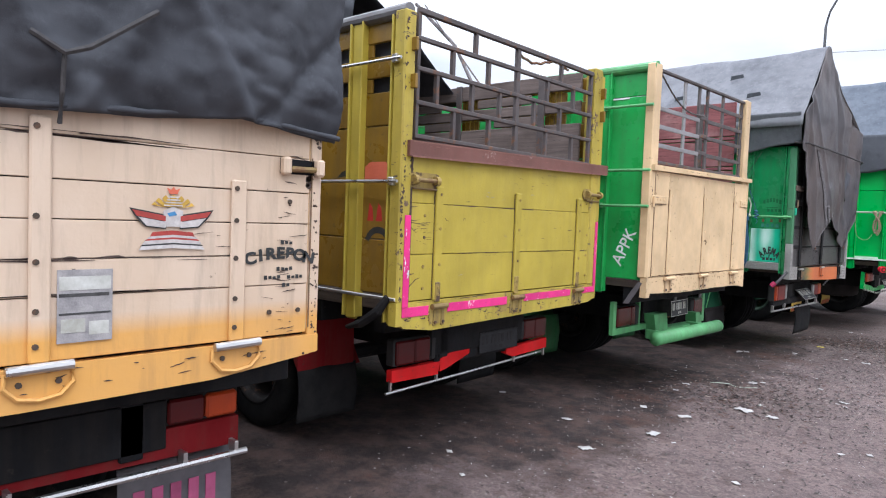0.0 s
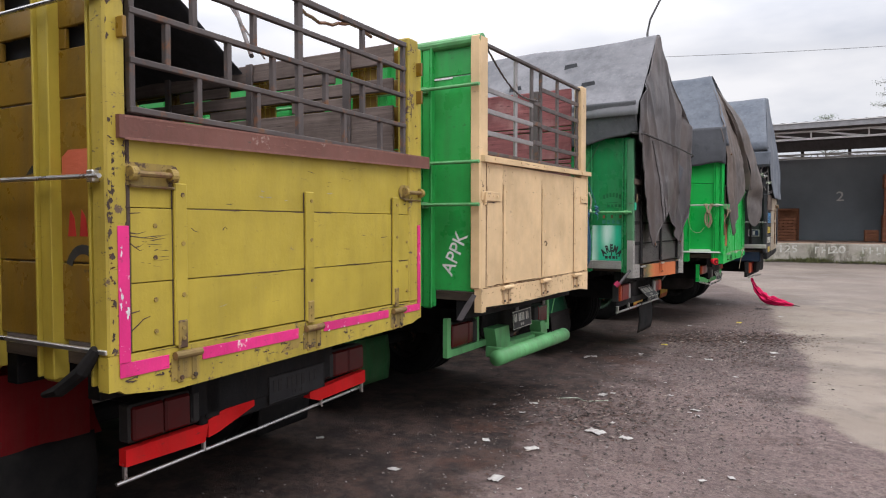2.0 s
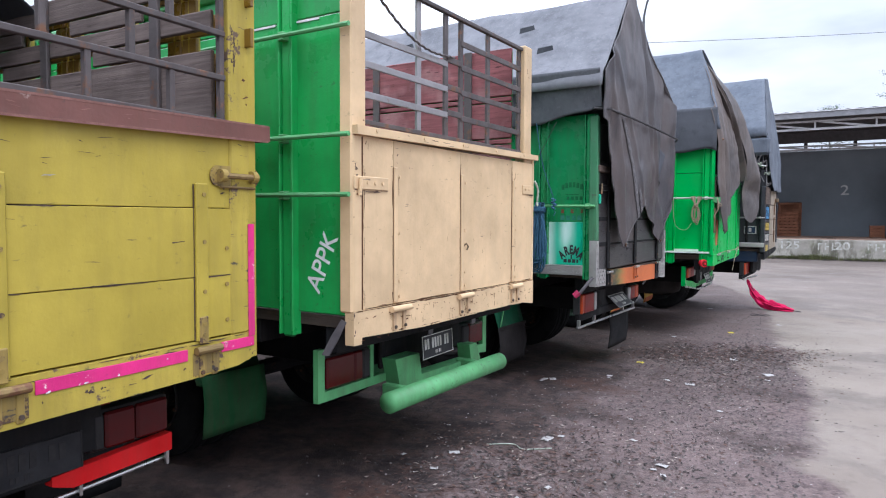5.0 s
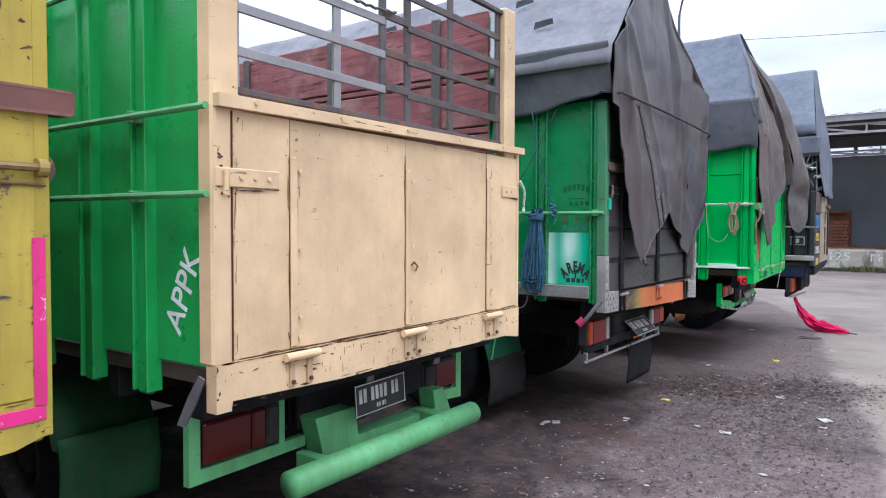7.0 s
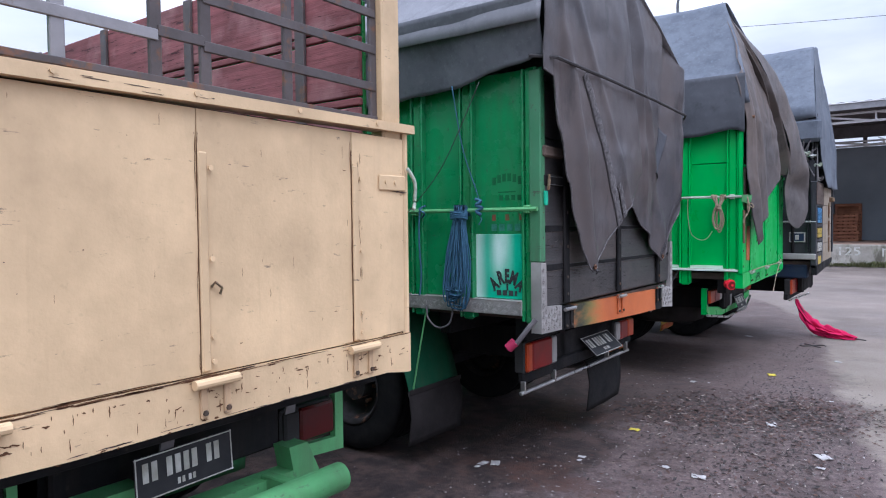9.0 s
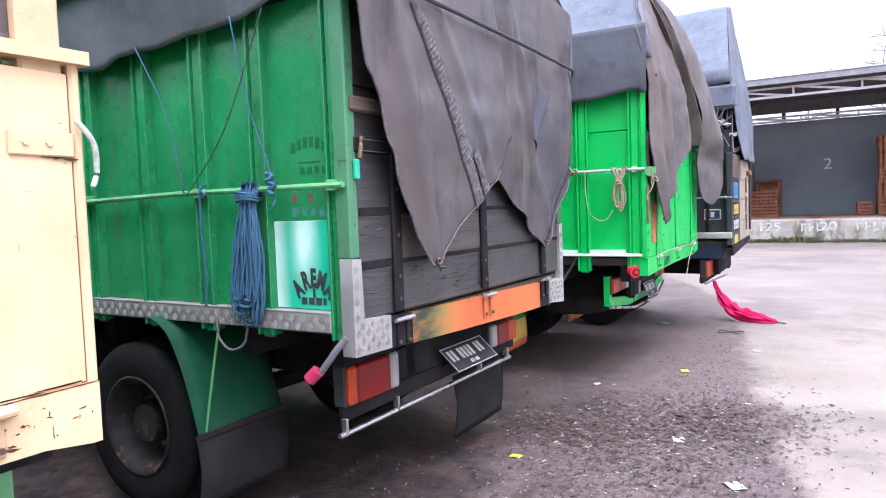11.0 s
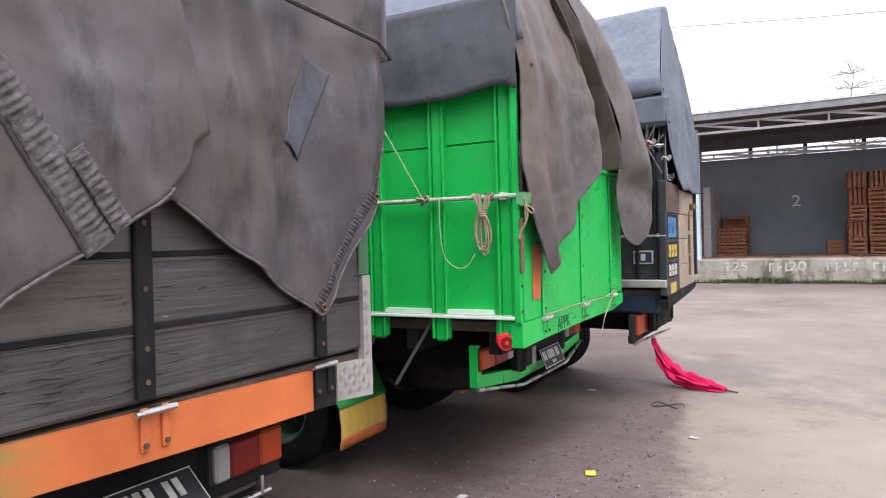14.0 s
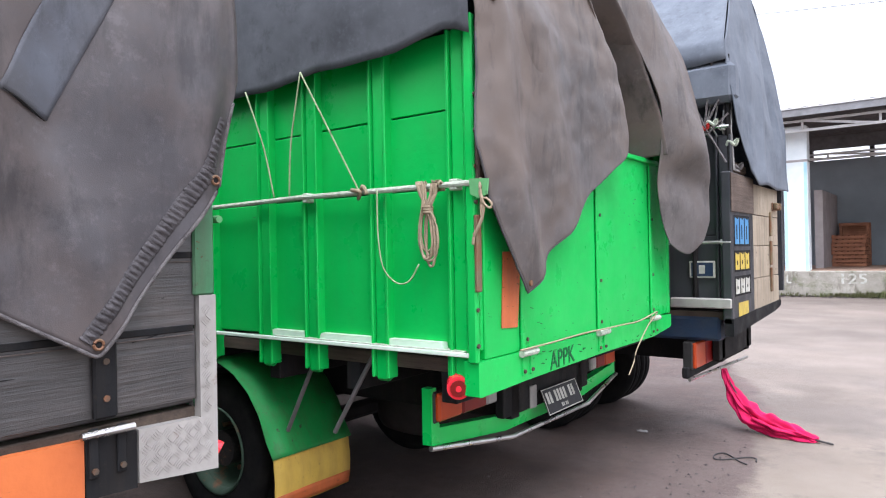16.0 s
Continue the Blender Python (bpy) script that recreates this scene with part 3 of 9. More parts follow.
def ground_material():
    m, n, l, b = material("yard_asphalt_and_worn_concrete", 0.85)
    tc, sep = n.new("ShaderNodeTexCoord"), n.new("ShaderNodeSeparateXYZ")
    v = tc.outputs["Object"]
    l.new(v, sep.inputs[0])
    # asphalt: coarse, oily, with old repairs
    asphalt = mixed(n, l, noisy(n, l, v, 0.55, 7, 0.62, 0.3, 0.7), (0.112, 0.080, 0.076), (0.205, 0.150, 0.140))
    asphalt = mixed(n, l, noisy(n, l, v, 2.6, 7, 0.7, 0.52, 0.72, 0.0, 0.6), asphalt, (0.050, 0.036, 0.035))
    asphalt = mixed(n, l, noisy(n, l, v, 1.3, 6, 0.65, 0.58, 0.72, 0.0, 0.5), asphalt, (0.22, 0.165, 0.145))
    asphalt = mixed(n, l, noisy(n, l, v, 95.0, 3, 0.7, 0.56, 0.68, 0.0, 0.40), asphalt, (0.32, 0.27, 0.265))
    asphalt = mixed(n, l, noisy(n, l, v, 42.0, 4, 0.7, 0.55, 0.66, 0.0, 0.42), asphalt, (0.040, 0.031, 0.031))
    asphalt = mixed(n, l, noisy(n, l, v, 17.0, 6, 0.72, 0.57, 0.66, 0.0, 0.38), asphalt, (0.24, 0.185, 0.172))
    asphalt = mixed(n, l, noisy(n, l, v, 9.0, 8, 0.78, 0.54, 0.60, 0.0, 0.40), asphalt, (0.044, 0.031, 0.030))
    asphalt = mixed(n, l, noisy(n, l, v, 4.3, 8, 0.76, 0.56, 0.61, 0.0, 0.50), asphalt, (0.085, 0.052, 0.042))
    asphalt = mixed(n, l, noisy(n, l, v, 28.0, 6, 0.75, 0.60, 0.66, 0.0, 0.4), asphalt, (0.26, 0.205, 0.19))
    stain = noisy(n, l, v, 0.9, 8, 0.72, 0.56, 0.66, 0.0, 0.75)
    asphalt = mixed(n, l, stain, asphalt, (0.036, 0.024, 0.019))
    # the stones in the tar, each of its own shade
    for size, share_of, low, high in ((62.0, 0.84, (0.026, 0.020, 0.018), (0.31, 0.255, 0.225)), (27.0, 0.92, (0.030, 0.022, 0.019), (0.28, 0.225, 0.195))):
        cell, pick, up, down = n.new("ShaderNodeTexVoronoi"), n.new("ShaderNodeSeparateColor"), n.new("ShaderNodeMapRange"), n.new("ShaderNodeMapRange")
        cell.inputs["Scale"].default_value = size
        l.new(v, cell.inputs["Vector"])
        l.new(cell.outputs["Color"], pick.inputs[0])
        up.inputs[1].default_value, up.inputs[2].default_value, up.inputs[4].default_value = share_of, share_of + 0.03, 0.26
        down.inputs[1].default_value, down.inputs[2].default_value, down.inputs[4].default_value = share_of - 0.12, share_of - 0.09, 0.26
        l.new(pick.outputs[0], up.inputs[0])
        l.new(pick.outputs[1], down.inputs[0])
        asphalt = mixed(n, l, down.outputs[0], asphalt, low)
        asphalt = mixed(n, l, times(n, l, up.outputs[0], noisy(n, l, v, 1.7, 5, 0.65, 0.35, 0.6)), asphalt, high)
    # damp dirt along the row, with shade under and between the trucks painted in
    row_dirt_and_shade = times(n, l, noisy(n, l, v, 0.75, 8, 0.68, 0.0, 1.0, 0.0, 1.0), times(n, l, spread(n, l, "X", -3.6, 2.25), 0.56), "ADD")
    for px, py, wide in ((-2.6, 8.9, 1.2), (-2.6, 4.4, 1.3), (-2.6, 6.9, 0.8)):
        row_dirt_and_shade = times(n, l, row_dirt_and_shade, times(n, l, times(n, l, spread(n, l, "X", px, 0.95), spread(n, l, "Y", py, wide)), 0.36), "ADD")
    soak_and_shade = n.new("ShaderNodeMapRange")
    soak_and_shade.inputs[1].default_value, soak_and_shade.inputs[2].default_value, soak_and_shade.inputs[4].default_value = 0.56, 0.70, 0.85
    l.new(row_dirt_and_shade, soak_and_shade.inputs[0])
    asphalt = mixed(n, l, soak_and_shade.outputs[0], asphalt, mixed(n, l, noisy(n, l, v, 4.6, 8, 0.74, 0.44, 0.60), (0.013, 0.010, 0.0095), (0.074, 0.047, 0.038)))
    mould = times(n, l, times(n, l, spread(n, l, "X", -1.45, 1.25), spread(n, l, "Y", 9.9, 1.9)), noisy(n, l, v, 2.2, 8, 0.72, 0.35, 0.62, 0.05, 0.55))
    asphalt = mixed(n, l, mould, asphalt, mixed(n, l, noisy(n, l, v, 34.0, 6, 0.75, 0.42, 0.60), (0.030, 0.022, 0.020), (0.125, 0.088, 0.074)))
    mud = times(n, l, spread(n, l, "X", -2.3, 1.1), noisy(n, l, v, 1.35, 8, 0.72, 0.53, 0.62, 0.0, 0.85))
    asphalt = mixed(n, l, mud, asphalt, mixed(n, l, noisy(n, l, v, 12.0, 6, 0.7), (0.046, 0.021, 0.015), (0.120, 0.064, 0.048)))
    dust = n.new("ShaderNodeMapRange")
    dust.inputs[1].default_value, dust.inputs[2].default_value, dust.inputs[4].default_value = 8.6, 13.5, 0.72
    l.new(sep.outputs["Y"], dust.inputs[0])
    asphalt = mixed(n, l, times(n, l, dust.outputs[0], noisy(n, l, v, 0.5, 6, 0.62, 0.25, 0.6, 0.5, 1.0)), asphalt, (0.152, 0.116, 0.104))
    # concrete apron: pale, dusty, grey where it is worn
    concrete = mixed(n, l, noisy(n, l, v, 0.8, 7, 0.62, 0.3, 0.7), (0.225, 0.185, 0.152), (0.305, 0.255, 0.211))
    concrete = mixed(n, l, noisy(n, l, v, 0.23, 5, 0.6, 0.46, 0.66, 0.0, 0.35), concrete, (0.210, 0.174, 0.150))
    concrete = mixed(n, l, noisy(n, l, v, 60.0, 4, 0.7, 0.6, 0.75, 0.0, 0.5), concrete, (0.12, 0.11, 0.10))
    concrete = mixed(n, l, noisy(n, l, v, 0.42, 8, 0.70, 0.50, 0.60, 0.0, 0.75), concrete, (0.155, 0.129, 0.112))
    concrete = mixed(n, l, noisy(n, l, v, 1.5, 9, 0.74, 0.56, 0.63, 0.0, 0.5), concrete, (0.145, 0.121, 0.106))
    concrete = mixed(n, l, noisy(n, l, v, 5.5, 8, 0.78, 0.60, 0.70, 0.0, 0.45), concrete, (0.33, 0.276, 0.232))
    concrete = mixed(n, l, noisy(n, l, v, 2.4, 8, 0.75, 0.57, 0.68, 0.0, 0.4), concrete, (0.168, 0.140, 0.120))
    older = n.new("ShaderNodeMapRange")
    older.inputs[1].default_value, older.inputs[2].default_value, older.inputs[4].default_value = 14.6, 17.6, 0.8
    far = n.new("ShaderNodeMath")
    far.operation = "ADD"
    l.new(noisy(n, l, v, 0.6, 8, 0.7, 0.3, 0.7, -1.2, 1.2), far.inputs[0])
    l.new(sep.outputs["Y"], far.inputs[1])
    l.new(far.outputs[0], older.inputs[0])
    concrete = mixed(n, l, older.outputs[0], concrete, mixed(n, l, noisy(n, l, v, 0.35, 8, 0.68, 0.36, 0.64), (0.122, 0.100, 0.087), (0.200, 0.164, 0.141)))
    # the apron's ragged edge along the row of trucks
    edge = n.new("ShaderNodeValToRGB")
    el = edge.color_ramp.elements
    places = ((0.0, 4.2), (5.8, 1.6), (6.4, 0.05), (7.2, -0.32), (9.2, -0.38), (10.6, -0.60), (12.0, -0.95), (13.4, -1.16), (15.4, -1.45), (16.6, -1.75), (18.5, -2.6), (20.0, -3.4), (23.0, -4.3), (30.0, -4.9))
    for i, (y, x) in enumerate(places):
        e = el[i] if i < 2 else el.new(y / 40)
        e.position, g = y / 40, (x + 5) / 10
        e.color = (g, g, g, 1)
    down = n.new("ShaderNodeMath")
    down.operation, down.inputs[1].default_value = "DIVIDE", 40.0
    l.new(sep.outputs["Y"], down.inputs[0])
    l.new(down.outputs[0], edge.inputs[0])
    back = n.new("ShaderNodeMath")
    back.operation = "MULTIPLY_ADD"
    back.inputs[1].default_value, back.inputs[2].default_value = 10.0, -5.0
    l.new(edge.outputs[0], back.inputs[0])
    gap = n.new("ShaderNodeMath")
    gap.operation = "SUBTRACT"
    l.new(sep.outputs["X"], gap.inputs[0])
    l.new(back.outputs[0], gap.inputs[1])
    rag = n.new("ShaderNodeMath")
    rag.operation = "ADD"
    l.new(gap.outputs[0], rag.inputs[0])
    l.new(noisy(n, l, v, 1.3, 9, 0.72, 0.3, 0.7, -0.17, 0.17), rag.inputs[1])
    soft = n.new("ShaderNodeMapRange")
    soft.inputs[1].default_value, soft.inputs[2].default_value = -0.05, 0.09
    l.new(rag.outputs[0], soft.inputs[0])
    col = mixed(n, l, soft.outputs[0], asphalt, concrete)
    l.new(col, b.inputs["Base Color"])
    l.new(noisy(n, l, v, 1.1, 6, 0.6, 0.35, 0.7, 0.62, 0.95), b.inputs["Roughness"])
    b.inputs["Specular IOR Level"].default_value = 0.2
    h = n.new("ShaderNodeMath")
    h.operation = "ADD"
    l.new(noisy(n, l, v, 75.0, 4, 0.7), h.inputs[0])
    l.new(noisy(n, l, v, 6.0, 6, 0.65), h.inputs[1])
    bumped(n, l, b, h.outputs[0], 0.6, 0.012)
    return m


for k in ("rubber", "flap", "flap_dusty"):
    M[k].node_tree.nodes["Principled BSDF"].inputs["Specular IOR Level"].default_value = 0.08
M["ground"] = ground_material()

# ==== mesh helpers ====


def finish(name, bm, mat, parent=None, label="", smooth=False):
    me = bpy.data.meshes.new(name)
    bmesh.ops.recalc_face_normals(bm, faces=bm.faces[:])
    bm.to_mesh(me)
    bm.free()
    if smooth:
        for p in me.polygons:
            p.use_smooth = True
    me.materials.append(mat)
    ob = new(name, me)
    ob.parent = parent
    if label:
        tagged(ob, label)
    return ob


def part(name, bm, mat, parent, label="", smooth=False):
    return finish(name, bm, mat, parent, label, smooth)


def share(name, me, m, parent):
    """One more object on a mesh that is there already."""
    ob = new(name, me)
    ob.parent = parent
    ob.matrix_local = m
    return ob


def box(x0, x1, y0, y1, z0, z1, bev=0.004, bm=None, m=None):
    bm = bm or bmesh.new()
    got = bmesh.ops.create_cube(bm, size=1.0)["verts"]
    for v in got:
        v.co = Vector(((x0 + x1) / 2 + v.co.x * (x1 - x0), (y0 + y1) / 2 + v.co.y * (y1 - y0), (z0 + z1) / 2 + v.co.z * (z1 - z0)))
    if bev:
        edges = list({e for v in got for e in v.link_edges})
        res = bmesh.ops.bevel(bm, geom=edges, offset=min(bev, 0.45 * min(abs(x1 - x0), abs(y1 - y0), abs(z1 - z0))), segments=1, affect="EDGES")
        got = res["verts"]
    if m is not None:
        bmesh.ops.transform(bm, matrix=m, verts=list({v for v in got if v.is_valid}))
    return bm


def tube(pts, r, seg=8, bm=None, closed=False):
    """A round bar swept along points; r is a number or one for each point."""
    bm = bm or bmesh.new()
    pts = [Vector(p) for p in pts]
    rings = []
    for i, p in enumerate(pts):
        if closed:
            d = pts[(i + 1) % len(pts)] - pts[i - 1]
        else:
            d = pts[min(i + 1, len(pts) - 1)] - pts[max(i - 1, 0)]
        d = d.normalized() if d.length > 1e-9 else Vector((0, 0, 1))
        side = d.cross(Vector((0, 0, 1)) if abs(d.z) < 0.95 else Vector((0, 1, 0))).normalized()
        up = side.cross(d)
        rr = r[i] if isinstance(r, (list, tuple)) else r
        rings.append([bm.verts.new(p + rr * (math.cos(6.28318 * k / seg) * side + math.sin(6.28318 * k / seg) * up)) for k in range(seg)])
    last = len(rings) if closed else len(rings) - 1
    for i in range(last):
        a, b = rings[i], rings[(i + 1) % len(rings)]
        for k in range(seg):
            bm.faces.new((a[k], a[(k + 1) % seg], b[(k + 1) % seg], b[k]))
    if not closed:
        bm.faces.new(rings[0][::-1])
        bm.faces.new(rings[-1])
    return bm


def lathe(profile, cx, cy, cz, seg=32, bm=None):
    """Turns (radius, y) round an axis along y through (cx, cy, cz)."""
    bm = bm or bmesh.new()
    rings = []
    for r, y in profile:
        rings.append([bm.verts.new((cx + r * math.cos(6.28318 * k / seg), cy + y, cz + r * math.sin(6.28318 * k / seg))) for k in range(seg)])
    for a, b in zip(rings, rings[1:]):
        for k in range(seg):
            bm.faces.new((a[k], a[(k + 1) % seg], b[(k + 1) % seg], b[k]))
    return bm


def slab(outline, x0, x1, bm=None, axis=0):
    """A flat piece with an outline in (y, z) and a thickness along x (axis 0), or in (x, z) along y (axis 1)."""
    bm = bm or bmesh.new()

    def at(d, p):
        return (d, p[0], p[1]) if axis == 0 else (p[0], d, p[1])
    a = [bm.verts.new(at(x0, p)) for p in outline]
    b = [bm.verts.new(at(x1, p)) for p in outline]
    bm.faces.new(a)
    bm.faces.new(b[::-1])
    for i in range(len(a)):
        j = (i + 1) % len(a)
        bm.faces.new((a[i], a[j], b[j], b[i]))
    return bm


def flowing(pts, n=5):
    """A smooth run through points."""
    pts = [Vector(p) for p in pts]
    out = []
    for i in range(len(pts) - 1):
        a, b, c, d = pts[max(i - 1, 0)], pts[i], pts[i + 1], pts[min(i + 2, len(pts) - 1)]
        for k in range(n):
            t = k / n
            out.append(0.5 * (2 * b + (c - a) * t + (2 * a - 5 * b + 4 * c - d) * t * t + (3 * b - a - 3 * c + d) * t ** 3))
    return out + [pts[-1]]


def line(table, y):
    """Straight pieces between (y, value) pairs."""
    if y <= table[0][0]:
        return table[0][1]
    for (a, va), (b, vb) in zip(table, table[1:]):
        if y <= b:
            return va + (vb - va) * (y - a) / (b - a) if b > a else vb
    return table[-1][1]


def cloth(name, place, nu, nv, mat, parent=None, thick=0.006, label=""):
    """A sheet from place(u, v), u and v from 0 to 1, with a thickness."""
    bm = bmesh.new()
    rows = [[bm.verts.new(place(i / nu, j / nv)) for j in range(nv + 1)] for i in range(nu + 1)]
    for i in range(nu):
        for j in range(nv):
            q = (rows[i][j], rows[i + 1][j], rows[i + 1][j + 1], rows[i][j + 1])
            bm.faces.new(q)
    bmesh.ops.remove_doubles(bm, verts=bm.verts[:], dist=1e-5)
    ob = finish(name, bm, mat, parent, label, True)
    sol = ob.modifiers.new("thickness", "SOLIDIFY")
    sol.thickness, sol.offset = thick, 0
    return ob


def wave(x, y, z, s=1.0):
    return noise.noise(Vector((x * s, y * s, z * s)))


def letters(text, size, m, mat, parent=None, name="lettering", squash=1.0, label="", bold=0.0):
    """Letters as a thin mesh, lying in the x, y plane of m."""
    cu = bpy.data.curves.new("lettering_curve", "FONT")
    cu.body, cu.size, cu.extrude, cu.align_x, cu.align_y, cu.offset = text, size, 0.0008, "CENTER", "CENTER", bold
    tmp = bpy.data.objects.new("lettering_curve", cu)
    scene.collection.objects.link(tmp)
    me = bpy.data.meshes.new_from_object(tmp.evaluated_get(bpy.context.evaluated_depsgraph_get()))
    bpy.data.objects.remove(tmp)
    me.materials.clear()
    me.materials.append(mat)
    ob = new(name, me)
    ob.parent = parent
    ob.matrix_local = m @ Matrix.Diagonal((squash, 1, 1, 1))
    if label:
        tagged(ob, label)
    return ob


def on_rear(y, z, x=0.004, turn=0.0):
    """The pose of flat writing on a rear face: read from +x, along +y."""
    return Matrix(((0, 0, 1, x), (1, 0, 0, y), (0, 1, 0, z), (0, 0, 0, 1))) @ pose(0, 0, 0, 0, 0, turn)


def on_side(x, z, y=-0.004, turn=0.0):
    """The pose of flat writing on a side face: read from -y, along +x."""
    return Matrix(((1, 0, 0, x), (0, 0, -1, y), (0, 1, 0, z), (0, 0, 0, 1))) @ pose(0, 0, 0, 0, 0, turn)


# ==== the yard ====
gm = bmesh.new()
bmesh.ops.create_grid(gm, x_segments=40, y_segments=40, size=300.0)
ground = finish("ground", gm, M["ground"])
tagged(ground, "dark patched asphalt yard with a worn pale concrete apron", "ground", kind="structure")

tagged(finish("wall_west", box(-8.6, -8.35, -6.0, 24.0, 0.0, 2.6), M["wall"]), "plain grey wall behind the parked trucks", "wall", kind="structure")

# ==== trucks ====
LENGTH = 5.6


def truck(label, x, y, yaw):
    ob = new("cargo_truck")
    ob.matrix_world = pose(x, y, 0, 0, 0, yaw)
    return tagged(ob, label, "truck", "row of parked trucks")


def wheels(t, x, y0, y1, r=0.41, steel=None):
    """Twin rear wheels on both ends of the axle."""
    steel = steel or M["rim"]
    tyre_prof = ((r * 0.56, -0.095), (r * 0.62, -0.108), (r * 0.86, -0.112), (r * 0.95, -0.100), (r * 0.985, -0.078), (r * 0.985, -0.04), (r * 0.96, -0.034),
                 (r * 0.96, -0.022), (r, -0.016), (r, 0.016), (r * 0.96, 0.022), (r * 0.96, 0.034), (r * 0.985, 0.04), (r * 0.985, 0.078), (r * 0.95, 0.1), (r * 0.86, 0.112), (r * 0.62, 0.108), (r * 0.56, 0.095))
    rim_prof = ((0.03, 0.02), (0.07, 0.0), (0.09, 0.03), (0.12, 0.045), (r * 0.46, 0.03), (r * 0.50, -0.05), (r * 0.56, -0.085), (r * 0.60, -0.11), (r * 0.575, -0.115), (r * 0.52, -0.08), (r * 0.5, 0.09), (r * 0.56, 0.1))
    part("axle", tube([(x, y0 + 0.2, r), (x, y1 - 0.2, r)], 0.06, 12), M["black"], t)
    for c in (y0 + 0.125, y0 + 0.37, y1 - 0.37, y1 - 0.125):
        w = part("wheel", tube([(x, c - 0.06, r), (x, c + 0.06, r)], 0.10, 16), M["rim"], t, "dusty dark truck wheel")
        part("tyre", lathe(tyre_prof, x, c, r, 40), M["rubber"], w, "worn black rubber tyre", True)
        part("rim", lathe([(a, b * (1 if c < (y0 + y1) / 2 else -1)) for a, b in rim_prof], x, c, r, 28), steel, w, "dusty steel rim", True)
        if c in (y0 + 0.125, y1 - 0.125):
            s = -1 if c < 1 else 1
            for k in range(6):
                a = 1.047 * k
                part("wheel_nut", tube([(x + 0.13 * math.cos(a), c - s * 0.05, r + 0.13 * math.sin(a)), (x + 0.13 * math.cos(a), c + s * 0.005, r + 0.13 * math.sin(a))], 0.014, 6), M["rust"], w)


def undercarriage(t, w, bed, tail=-0.25, edge=0.05):
    """Frame rails, cross-members and the deck of the load bed."""
    for y in (w / 2 - 0.42, w / 2 + 0.34):
        part("chassis_rail", box(-LENGTH, tail, y, y + 0.08, bed - 0.42, bed - 0.2), M["black"], t)
    part("rear_crossmember", box(tail - 0.05, tail, w / 2 - 0.5, w / 2 + 0.5, bed - 0.40, bed - 0.22), M["black"], t)
    x = -0.15
    while x > -LENGTH:
        part("deck_beam", box(x - 0.08, x, edge + 0.01, w - 0.06, bed - 0.19, bed - 0.06), M["black"], t)
        x -= 0.55
    part("deck", box(-LENGTH, -0.02, edge, w - 0.05, bed - 0.06, bed), M["floor_wood"], t, "worn timber load deck")
    part("spare_box", box(-3.6, -2.2, w / 2 - 0.7, w / 2 + 0.7, 0.45, bed - 0.25, 0.03), M["black"], t, "dark fuel tank and battery boxes")


def mudguard(t, x, r, y0, y1, mat, drop, start=150):
    """A curved guard behind and over a pair of wheels, down to the flap."""
    pts = [(x + (r + 0.10) * math.cos(radians(a)), 0.42 + (r + 0.08) * math.sin(radians(a))) for a in range(start, 5, -15)]
    pts.append((x + r + 0.13, drop))

    def place(u, v):
        k = u * (len(pts) - 1)
        i = min(int(k), len(pts) - 2)
        f = k - i
        return (pts[i][0] * (1 - f) + pts[i + 1][0] * f, y0 + (y1 - y0) * v, pts[i][1] * (1 - f) + pts[i + 1][1] * f)
    cloth("mudguard", place, 30, 3, mat, t, 0.006)


def flap(t, x, y0, y1, z0, z1, mat, label, low=None):
    def place(u, v):
        z = z1 + (z0 - z1) * v
        return (x + 0.02 * math.sin(3 * v) + 0.008 * wave(u * 3, v * 3, x * 9), y0 + (y1 - y0) * u + 0.006 * wave(v * 4, u, 5), z)
    f = cloth("mud_flap", place, 8, 8, mat, t, 0.008, label)
    if low:
        def edge(u, v):
            p = place(u, 0.74 + 0.24 * v)
            return (p[0] + 0.006, p[1] * 0.985 + 0.015 * (y0 + y1) / 2, p[2])
        cloth("flap_band", edge, 6, 3, low, f, 0.002)
    return f


def lamp(t, x, y0, y1, z0, z1, lenses, case=True):
    """A tail lamp: a case with lenses side by side, each (share of the width, material)."""
    c = part("tail_lamp", box(x - 0.07, x, y0, y1, z0, z1, 0.008), M["lamp_case"], t, "dusty tail lamp with coloured lenses")
    y = y0 + 0.008
    for share_of, mat in lenses:
        d = share_of * (y1 - y0 - 0.016)
        part("lens", box(x - 0.01, x + 0.022, y + 0.002, y + d - 0.002, z0 + 0.008, z1 - 0.008, 0.01), mat, c)
        y += d
    return c


